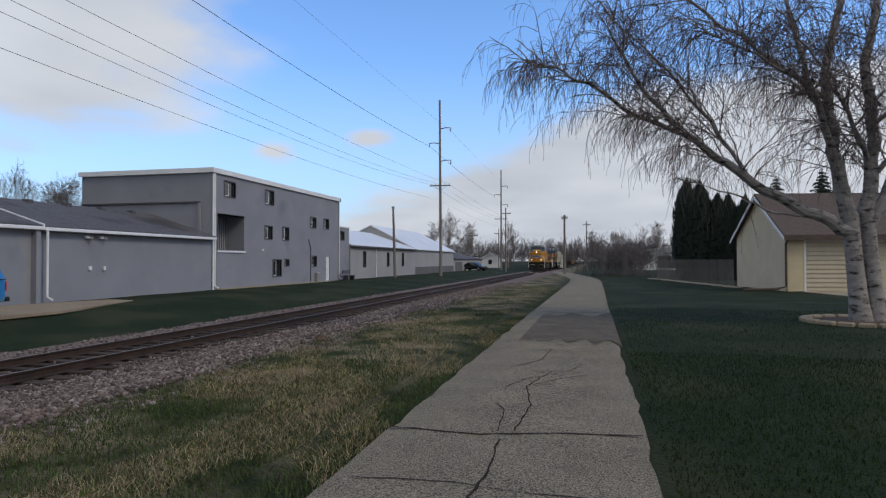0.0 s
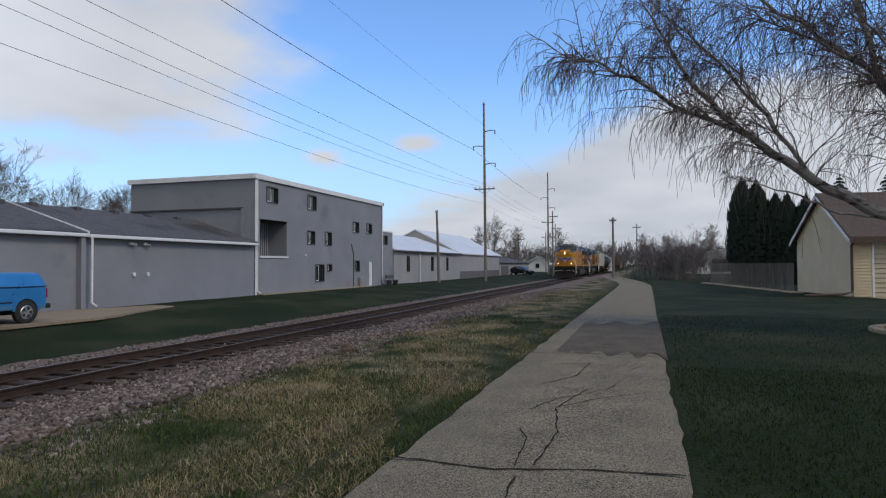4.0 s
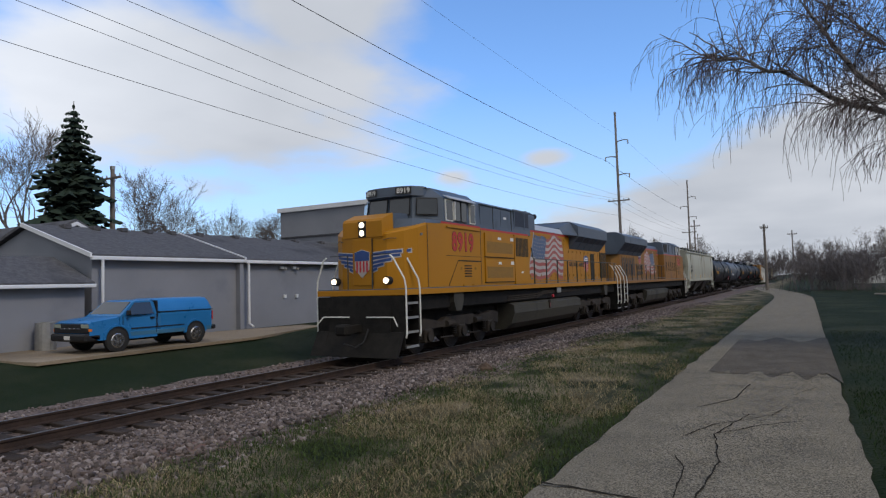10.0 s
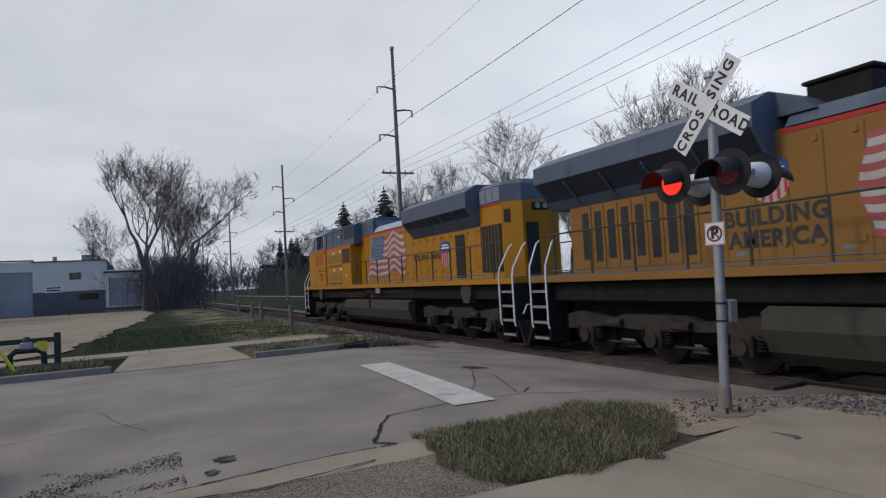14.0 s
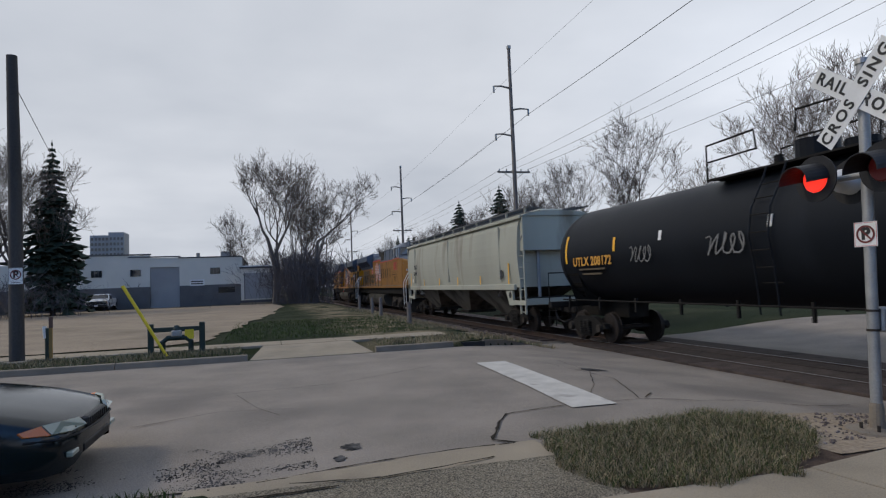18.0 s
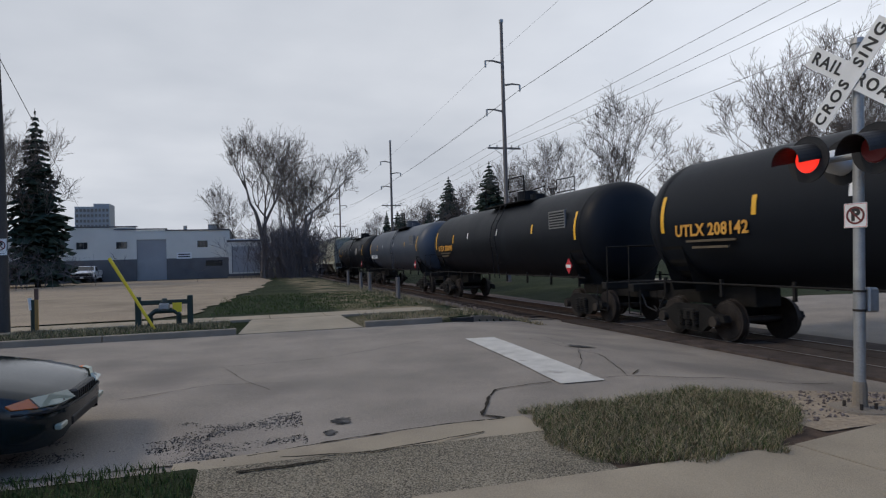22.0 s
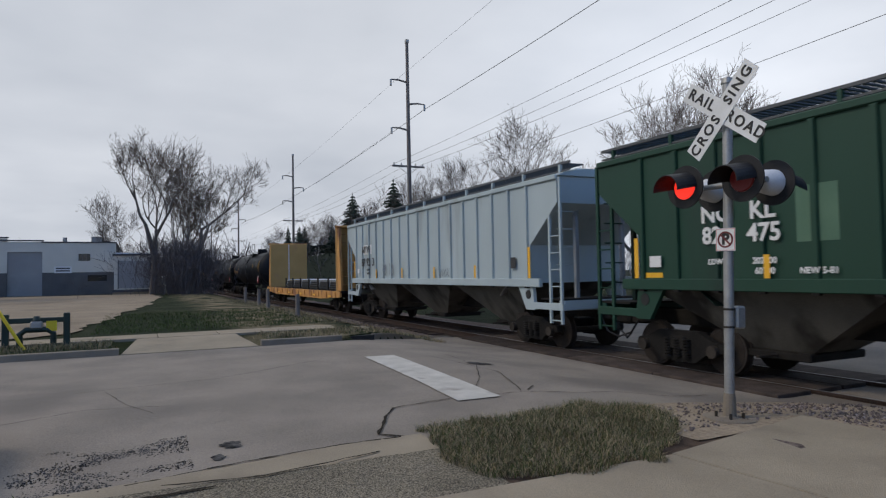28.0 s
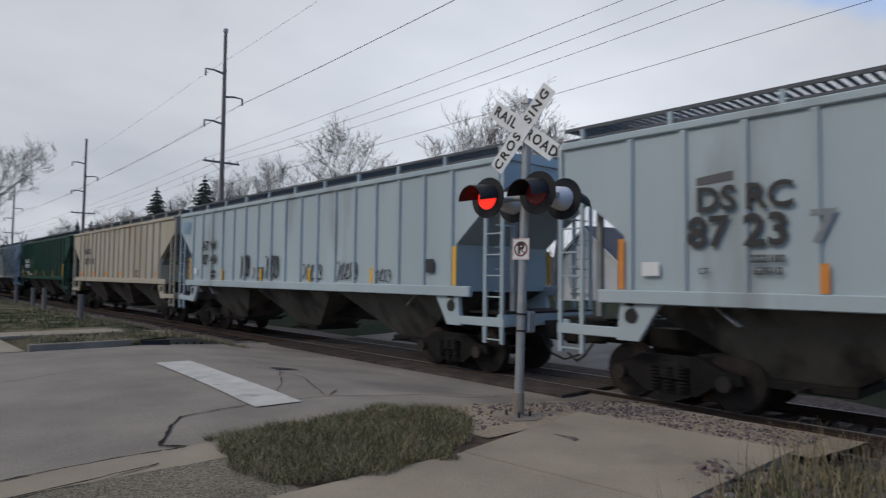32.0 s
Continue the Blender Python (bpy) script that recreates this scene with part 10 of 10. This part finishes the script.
cforms = [conifer(1, 14, 7.6, 32), conifer(2, 15, 5.8, 34), conifer(5, 15.3, 5.6, 30)]
for label, f, x, y, sc in (("tall dark spruce behind the garages", 0, -39, 22.6, 0.98), ("tall dark spruce by the warehouse", 2, 17.2, -62, 1.0), ("dark spruce across the line", 0, -34, -108, 1.16),
                           ("dark spruce across the line", 0, -34, -88, 1.13), ("dark spruce across the line", 0, -36, -128, 0.86), ("dark spruce across the line", 0, -37, -97, 0.78), ("dark spruce across the line", 1, -33, -118, 0.74), ("dark spruce across the line", 0, -33, -140, 0.9), ("dark spruce across the line", 0, -38, -80, 0.72), ("dark spruce across the line", 0, -36, -158, 1.0), ("dark spruce across the line", 1, -40, -190, 1.1),
                           ("spruce behind the beige garage", 0, 15.5, 60, 0.66), ("small spruce behind the beige garage", 0, 18.5, 58, 0.68), ("spruce by the grey houses", 1, -45, 16, 0.85)):
    t = thing("spruce_tree", label, "tree", pose(x, y, 0, 0, 0, x * 7) @ Matrix.Scale(sc, 4), group="spruces")
    part("trunk", cforms[f][0], "bark", t)
    part("crown", cforms[f][1], "needle", t)


def arborvitae(seed, h, w):
    rng = random.Random(seed)
    s = Shape()
    for k in range(1500):
        t = rng.random()
        z = h * t
        r = w * (0.5 + 0.5 * min(1, t * 4)) * (1 - t ** 6) * rng.uniform(0.75, 1.08)
        a = rng.uniform(0, 6.28)
        x, y = r * math.cos(a), r * math.sin(a)
        sx, sz = rng.uniform(0.10, 0.22), rng.uniform(0.25, 0.55)
        b = len(s.v)
        ca, sa = math.cos(a + 1.57), math.sin(a + 1.57)
        s.v += [(x - ca * sx, y - sa * sx, z), (x + ca * sx, y + sa * sx, z), (x * 1.06, y * 1.06, z + sz), (x * 0.8, y * 0.8, z - 0.1)]
        s.f += [(b, b + 1, b + 2), (b, b + 3, b + 1)]
    return s.mesh("foliage", fix=False)


aforms = [arborvitae(i, 6.6 + 0.3 * i, 0.95 + 0.08 * i) for i in range(3)]
core = Shape().tube([(0, 0, 0), (0, 0, 2), (0, 0, 4.5), (0, 0, 6.2)], [0.7, 0.85, 0.8, 0.45], 12).mesh("inner_growth")
for i, (x, y, sc) in enumerate(((7.75, 57.5, 1.26), (8.75, 57.2, 1.18), (10.1, 56.8, 0.98), (10.9, 56.5, 1.05), (12.1, 56.0, 0.98), (13.1, 55.5, 0.92), (14.2, 55.0, 0.9))):
    t = thing("arborvitae", "dense dark columnar arborvitae in a row", "evergreen", pose(x, y, 0, 0, 0, i * 60) @ Matrix.Scale(sc, 4), group="arborvitae row")
    part("foliage", aforms[i % 3], "arbor", t, fix=False)
    part("inner_growth", core, "arbor", t)


# the birch by the path: white trunks and a long limb with hanging twigs
def birch():
    rng = random.Random(12)
    t = thing("birch_tree", "old white-barked birch with long drooping bare twigs", "birch", Matrix.Translation((6.85, 17.9, 0)))
    wood, fine = Shape(), Shape()

    def limb(pts, r0, r1, side=2.2, every=0.5, hang=1.0):
        pts = [Vector(p) for p in pts]
        smooth_pts = []
        for a, b in zip(pts, pts[1:]):
            for i in range(4):
                smooth_pts.append(a.lerp(b, i / 4) + Vector((rng.uniform(-1, 1), rng.uniform(-1, 1), rng.uniform(-1, 1))) * 0.05)
        smooth_pts.append(pts[-1])
        n = len(smooth_pts)
        wood.tube(smooth_pts, [r0 + (r1 - r0) * i / (n - 1) for i in range(n)], 9, cap=False)
        for i in range(2, n):
            for _ in range(3):
                if rng.random() < 0.70 * every * 2 and smooth_pts[i].z > 3.7:
                    d = Vector((rng.uniform(-1, 1), rng.uniform(-1, 1), rng.uniform(-0.1, 0.9))).normalized()
                    d = (d + (smooth_pts[i] - smooth_pts[i - 1]).normalized() * 0.7).normalized()
                    ln = side * rng.uniform(0.5, 1.1) * (1.1 - 0.4 * i / n)
                    weep(smooth_pts[i], d, ln, 0.022, 3, hang)

    def weep(p, d, length, r, level, hang):
        q, pts, radii = p.copy(), [p.copy()], [r]
        n = 5
        for i in range(n):
            d = (d + Vector((rng.uniform(-1, 1), rng.uniform(-1, 1), rng.uniform(-1, 1))) * 0.20 + Vector((0, 0, -0.13 * hang * (3.4 - level)))).normalized()
            q = q + d * length / n
            pts.append(q.copy())
            radii.append(max(r * (1 - 0.6 * (i + 1) / n), 0.0045))
        (wood if level == 3 else fine).tube(pts, radii, 4 if level == 3 else 3, cap=False)
        if level == 1:
            return
        for j in range(5 if level == 3 else 4):
            i = rng.randint(1, n)
            nd = (d + Vector((rng.uniform(-1, 1), rng.uniform(-1, 1), rng.uniform(-0.5, 0.5))).normalized() * 0.8).normalized()
            weep(pts[i], nd, length * rng.uniform(0.5, 0.8), max(radii[i] * 0.6, 0.005), level - 1, hang)

    trunk = Shape()
    trunk.tube([(-0.15, 0, -0.2), (-0.22, 0.02, 0.5), (-0.30, 0.05, 1.6), (-0.42, 0.0, 2.9)], [0.32, 0.235, 0.20, 0.19], 14, cap=False)
    trunk.tube([(0.20, 0.1, -0.2), (0.20, 0.1, 0.6), (0.12, 0.12, 1.7), (0.02, 0.1, 3.0)], [0.28, 0.20, 0.175, 0.17], 14, cap=False)
    limb([(-0.42, 0, 2.75), (-0.75, 0.1, 4.6), (-0.85, 0.2, 6.6), (-0.5, 0.3, 8.6), (-0.9, 0.5, 11.0)], 0.20, 0.05)
    limb([(0.02, 0.1, 2.9), (0.25, 0.2, 4.8), (0.10, 0.3, 7.0), (0.6, 0.6, 9.2), (0.5, 0.9, 11.5)], 0.19, 0.05)
    limb([(0.1, 0.1, 2.6), (0.9, 0.4, 4.2), (1.7, 0.8, 6.2), (2.4, 1.0, 8.4), (3.4, 1.2, 10.2)], 0.16, 0.04)
    limb([(-0.45, 0, 3.0), (-1.0, -0.3, 4.9), (-1.7, -0.6, 6.9), (-2.2, -0.7, 9.0)], 0.12, 0.04)
    # the long limb over the path
    limb([(-0.35, 0, 2.35), (-1.5, -0.2, 2.95), (-2.9, -0.5, 3.75), (-4.1, -0.7, 4.65), (-5.0, -0.9, 5.4), (-5.9, -1.2, 6.5), (-6.6, -1.5, 7.8)], 0.17, 0.03, 2.1, 0.9, 1.1)
    limb([(-4.5, -0.8, 4.95), (-5.8, -0.8, 5.6), (-7.2, -1.0, 6.5), (-8.0, -1.2, 6.9), (-8.6, -1.4, 7.0)], 0.07, 0.02, 2.0, 0.9, 1.5)
    limb([(-2.9, -0.5, 3.75), (-3.9, -0.3, 5.4), (-5.0, -0.2, 7.0), (-6.4, -0.3, 8.4)], 0.06, 0.02, 2.3, 0.8, 1.3)
    limb([(-1.2, -0.1, 2.85), (-2.3, -0.3, 2.9), (-3.2, -0.6, 3.35), (-4.3, -0.8, 3.7)], 0.045, 0.012, 1.0, 0.4, 1.0)
    limb([(-0.85, 0.2, 6.0), (-2.6, 0.0, 7.4), (-4.4, -0.3, 8.8), (-6.2, -0.5, 9.6)], 0.07, 0.02, 2.4, 0.9, 1.4)
    limb([(0.2, 0.2, 5.2), (1.6, -0.6, 6.6), (2.8, -1.2, 7.6)], 0.06, 0.02, 2.0, 0.7, 1.3)
    limb([(-0.8, 0.2, 5.4), (-1.6, -0.4, 6.3), (-2.8, -0.8, 7.0), (-4.0, -1.0, 7.6)], 0.06, 0.02, 2.2, 0.9, 1.3)
    limb([(0.1, 0.2, 4.2), (-0.6, -0.6, 5.4), (-1.3, -1.2, 6.4), (-2.2, -1.6, 7.4)], 0.07, 0.02, 2.0, 0.9, 1.2)
    limb([(0.1, 0.2, 3.6), (0.7, -0.5, 4.8), (1.2, -1.0, 6.0), (1.5, -1.4, 7.4)], 0.08, 0.02, 2.0, 0.9, 1.2)
    part("trunk", trunk, "birch_bark", t, "peeling white bark with dark scars", smooth=True, fix=False)
    part("branchwork", wood, "birch_bark", t, fix=False)
    part("crown", fine, "birch_twig", t, "hanging purple-brown twigs", fix=False)


birch()
bedding = thing("mulch_bed", "round mulch bed with stone edging at the birch's foot", "flower bed", Matrix.Translation((6.75, 17.9, 0.0)))
part("mulch", Shape().tube([(0, 0, -0.02), (0, 0, 0.06)], [1.35, 1.15], 24), "mulch", bedding)
for k in range(20):
    a = 2 * math.pi * k / 20
    part("edging_stone", Shape().box(-0.18, 0.18, -0.10, 0.10, -0.02, 0.11, 0.03, pose(1.4 * math.cos(a), 1.4 * math.sin(a), 0, 0, 0, math.degrees(a) + 90)), "concrete", bedding)


# thickets: many thin stems, too many to count
def thicket(name, label, centre, size, count, seed, height, material="thicket", twig=0.009):
    rng = random.Random(seed)
    s = Shape()
    for _ in range(count):
        x, y = centre[0] + rng.gauss(0, size[0]), centre[1] + rng.gauss(0, size[1])
        p = Vector((x, y, -0.1))
        d = Vector((rng.uniform(-0.4, 0.4), rng.uniform(-0.4, 0.4), 1)).normalized()
        branches(s, p, d, height * rng.uniform(0.3, 0.55), max(0.02, twig), 2, rng, 0.7, kids=(3, 4), twig=twig)
    ob = part(name, s, material, fix=False)
    return tagged(ob, label, "thicket", kind="stuff")


thicket("thicket", "grey leafless thicket at the bend of the path", (3.6, 77), (2.2, 5), 320, 1, 4.6, twig=0.012)
thicket("thicket", "grey leafless brush beside the gravel yard", (-4.0, -68), (1.6, 3.0), 480, 2, 6.0, twig=0.010)
thicket("thicket", "leafless brush at the warehouse corner", (20, -58), (4, 4), 130, 3, 4.0)
thicket("thicket", "dim brush far along the line", (-14, 205), (32, 12), 600, 4, 9.0, twig=0.04)
thicket("thicket", "dim brush far down the line", (-40, -170), (16, 40), 420, 5, 9.0, twig=0.04)
thicket("thicket", "dim brush far across the street", (25, -240), (50, 20), 420, 6, 8.0, twig=0.05)
thicket("thicket", "dim brush behind the grey houses", (-58, 28), (6, 22), 420, 7, 6.0)
thicket("thicket", "dim brush behind the houses across the line", (-62, -62), (6, 30), 420, 8, 7.0)


def hedge(label, x0, y0, x1, y1, w, h, count, seed):
    rng = random.Random(seed)
    s = Shape()
    for _ in range(count):
        t = rng.random()
        x, y = x0 + (x1 - x0) * t, y0 + (y1 - y0) * t
        k = noise.noise((t * 9, seed, 0)) * 0.25 + 1
        u, z = rng.uniform(-w, w), h * k * rng.random() ** 0.7
        if rng.random() < 0.4:
            z = h * k
        px_, py_2 = x + u, y + rng.uniform(-w, w)
        a, q = rng.uniform(0, 6.28), rng.uniform(0.15, 0.40)
        b = len(s.v)
        s.v += [(px_, py_2, z), (px_ + q * math.cos(a), py_2 + q * math.sin(a), z + rng.uniform(-0.1, 0.2)), (px_ + q * math.cos(a + 1.2), py_2 + q * math.sin(a + 1.2), z + rng.uniform(0, 0.35))]
        s.f.append((b, b + 1, b + 2))
    s.box(min(x0, x1) - w * 0.6, max(x0, x1) + w * 0.6, min(y0, y1), max(y0, y1), 0, h * 0.8)
    ob = part("hedge", s, "arbor", fix=False)
    return tagged(ob, label, "hedge", kind="stuff")


hedge("tall dark clipped hedge across the line", -30, -78, -31, -165, 1.6, 6.6, 16000, 4)
cyc = part("cycle_path", ribbon(steps((-24.4, -22.6, 2)), lambda x: -170, lambda x: -24, lambda x, y: land(x, y) + 0.03, 60), "concrete", fix=False)
tagged(cyc, "pale footpath across the line", "path", kind="structure")


# grass and weeds as loose blades
def blades(name, label, spots, material, h0, h1, seed, width=0.006, lean=0.5):
    rng = np.random.default_rng(seed)
    p = np.array(spots, float)
    n = len(p)
    a, b = rng.uniform(0, 6.28, n), rng.uniform(0, 6.28, n)
    h = rng.uniform(h0, h1, n)
    w = width * rng.uniform(0.6, 1.4, n)
    k = rng.uniform(0.1, lean, n) * h
    side = np.stack([np.cos(a) * w, np.sin(a) * w, np.zeros(n)], -1)
    tip = np.stack([np.cos(b) * k, np.sin(b) * k, h], -1)
    mid = tip * np.array([0.35, 0.35, 0.6])
    v = np.stack([p - side, p + side, p + mid + side * 0.7, p + mid - side * 0.7, p + tip], 1).reshape(-1, 3)
    i = np.arange(n)[:, None] * 5
    f = [tuple(r) for r in np.concatenate([i, i + 1, i + 2, i + 3], 1).tolist()] + [tuple(r) for r in np.concatenate([i + 3, i + 2, i + 4], 1).tolist()]
    me = bpy.data.meshes.new(name)
    me.from_pydata(v.tolist(), [], f)
    ob = part(name, me, material)
    return tagged(ob, label, "grass", kind="stuff")


rng = np.random.default_rng(3)


def sow(y0, y1, x0, x1, per, test=None):
    k = int(per * (y1 - y0) * (x1 - x0))
    out = []
    for x, y in zip(rng.uniform(x0, x1, k), rng.uniform(y0, y1, k)):
        if test is None or test(x, y):
            mound = 0.04 * max(0.0, 1 - ((x + 4.0) / 1.7) ** 2 - ((y + 6.2) / 1.0) ** 2) + 0.02
            out.append((x, y, mound if -7.4 < y < -4.6 and x < -2 else lie(x, y) if x > -5.2 else land(x, y) + 0.02))
    return out


strip = lambda x, y: x < path_mid(y) - 1.2 - abs(rng.normal(0, 0.06)) and x > -5.4 + 0.55 * noise.noise((y * 0.35, 9, 0)) - abs(rng.normal(0, 0.25))
dead = lambda x, y: strip(x, y) and noise.noise((x * 0.8, y * 0.5, 2)) > -0.02
live = lambda x, y: strip(x, y) and noise.noise((x * 0.8, y * 0.5, 2)) < 0.30
blades("dead_grass", "matted straw-coloured dead grass beside the path", sow(1.6, 9, -5.8, -2.0, 1500, dead) + sow(9, 20, -5.8, -2.0, 550, dead) + sow(20, 40, -5.6, -2.0, 130, dead), "grass_dry", 0.02, 0.08, 1, 0.0034, 2.4)
blades("green_grass", "fresh green grass blades beside the path", sow(1.6, 9, -5.8, -2.0, 1300, live) + sow(9, 20, -5.8, -2.0, 420, live) + sow(20, 40, -5.6, -2.0, 150, live), "grass_green", 0.02, 0.075, 2, 0.004, 1.3)
blades("lawn_grass", "dense dark green mown lawn", sow(3, 11, 0.4, 5.5, 620) + sow(11, 22, 0.5, 8, 170), "lawn_blade", 0.02, 0.06, 22, 0.004, 1.3)


TUFT = [(-2.75, -6.8), (-2.5, -5.9), (-2.65, -5.3), (-3.1, -5.0), (-4.1, -5.05), (-4.72, -5.35), (-5.3, -5.9), (-5.7, -6.6), (-5.0, -7.3), (-4.1, -7.1), (-3.2, -7.1), (-2.7, -7.1)]


def in_patch(x, y):
    x, y = x + 0.16 * noise.noise((x * 3, y * 3, 0)), y + 0.16 * noise.noise((x * 3, y * 3, 7))
    odd = False
    for (x0, y0), (x1, y1) in zip(TUFT, TUFT[1:] + TUFT[:1]):
        if (y0 > y) != (y1 > y) and x < x0 + (y - y0) / (y1 - y0) * (x1 - x0):
            odd = not odd
    return odd


blades("dead_grass", "tuft of dead grass beside the crossing", sow(-8.3, -4.6, -6.6, -1.9, 3600, in_patch), "grass_dry", 0.02, 0.11, 4, 0.0026, 2.2)
blades("green_grass", "green blades in the tuft beside the crossing", sow(-8.3, -4.6, -6.6, -1.9, 2000, in_patch), "grass_green", 0.03, 0.11, 5, 0.0026, 1.4)
edge = lambda x, y: noise.noise((x, y, 3)) > -0.3
blades("green_grass", "lawn blades at the street corner", sow(-6.9, -4.6, 0.42, 3.8, 1000, lambda x, y: x > 0.42 + 0.5 * ease(-6.0, -6.9, y) + 0.1 * noise.noise((x * 4, y * 4, 1))) , "grass_green", 0.03, 0.09, 6, 0.005, 0.9)
blades("weeds", "tall dry weed stalks round the pole and the crossing corner", sow(-2.9, 1.3, -7.6, -3.0, 55, edge) + sow(-3.0, -2.3, -8.2, -4.6, 70, edge), "grass_dry", 0.15, 0.62, 7, 0.004, 0.35)
blades("green_grass", "rough green grass along the crossing corner", sow(-3.0, 1.5, -7.0, -2.3, 330, edge), "grass_green", 0.05, 0.22, 18, 0.005, 0.9)
blades("dead_grass", "dry grass along the crossing corner", sow(-2.95, 1.5, -7.4, -2.3, 420, edge), "grass_dry", 0.04, 0.18, 8, 0.005, 1.4)
verge = lambda x, y: not -2.8 < x < 0.45
blades("green_grass", "rough verge grass across the street", sow(-18.6, -16.9, -8, 9, 70, verge) + sow(-32, -21.0, -5.5, 1.2, 110), "grass_green", 0.03, 0.10, 9, 0.008, 0.9)
blades("dead_grass", "dry verge grass across the street", sow(-18.6, -16.9, -8, 9, 230, verge) + sow(-45, -21.0, -7.8, -5.2, 60), "grass_dry", 0.03, 0.16, 10, 0.007, 1.2)

# ---------------------------------------------------------------- what moves
# seconds and where the head of the train stands along the line
HEAD = [(0, 123.0), (3, 101.2), (5.5, 74.8), (8, 41.7), (9, 28.4), (10, 15.0), (11, 1.3), (12, -11.95), (13, -24.65), (14, -37.4), (17, -75.6), (22, -140.1), (27, -204.6), (32, -269.1)]


def motions():
    for ob, behind, back in TRAIN:
        turn = 180 if back else 0
        walk(ob, [(t, pose(TRACK, y + behind + back, RAIL_TOP, 0, 0, turn)) for t, y in HEAD])


motions()
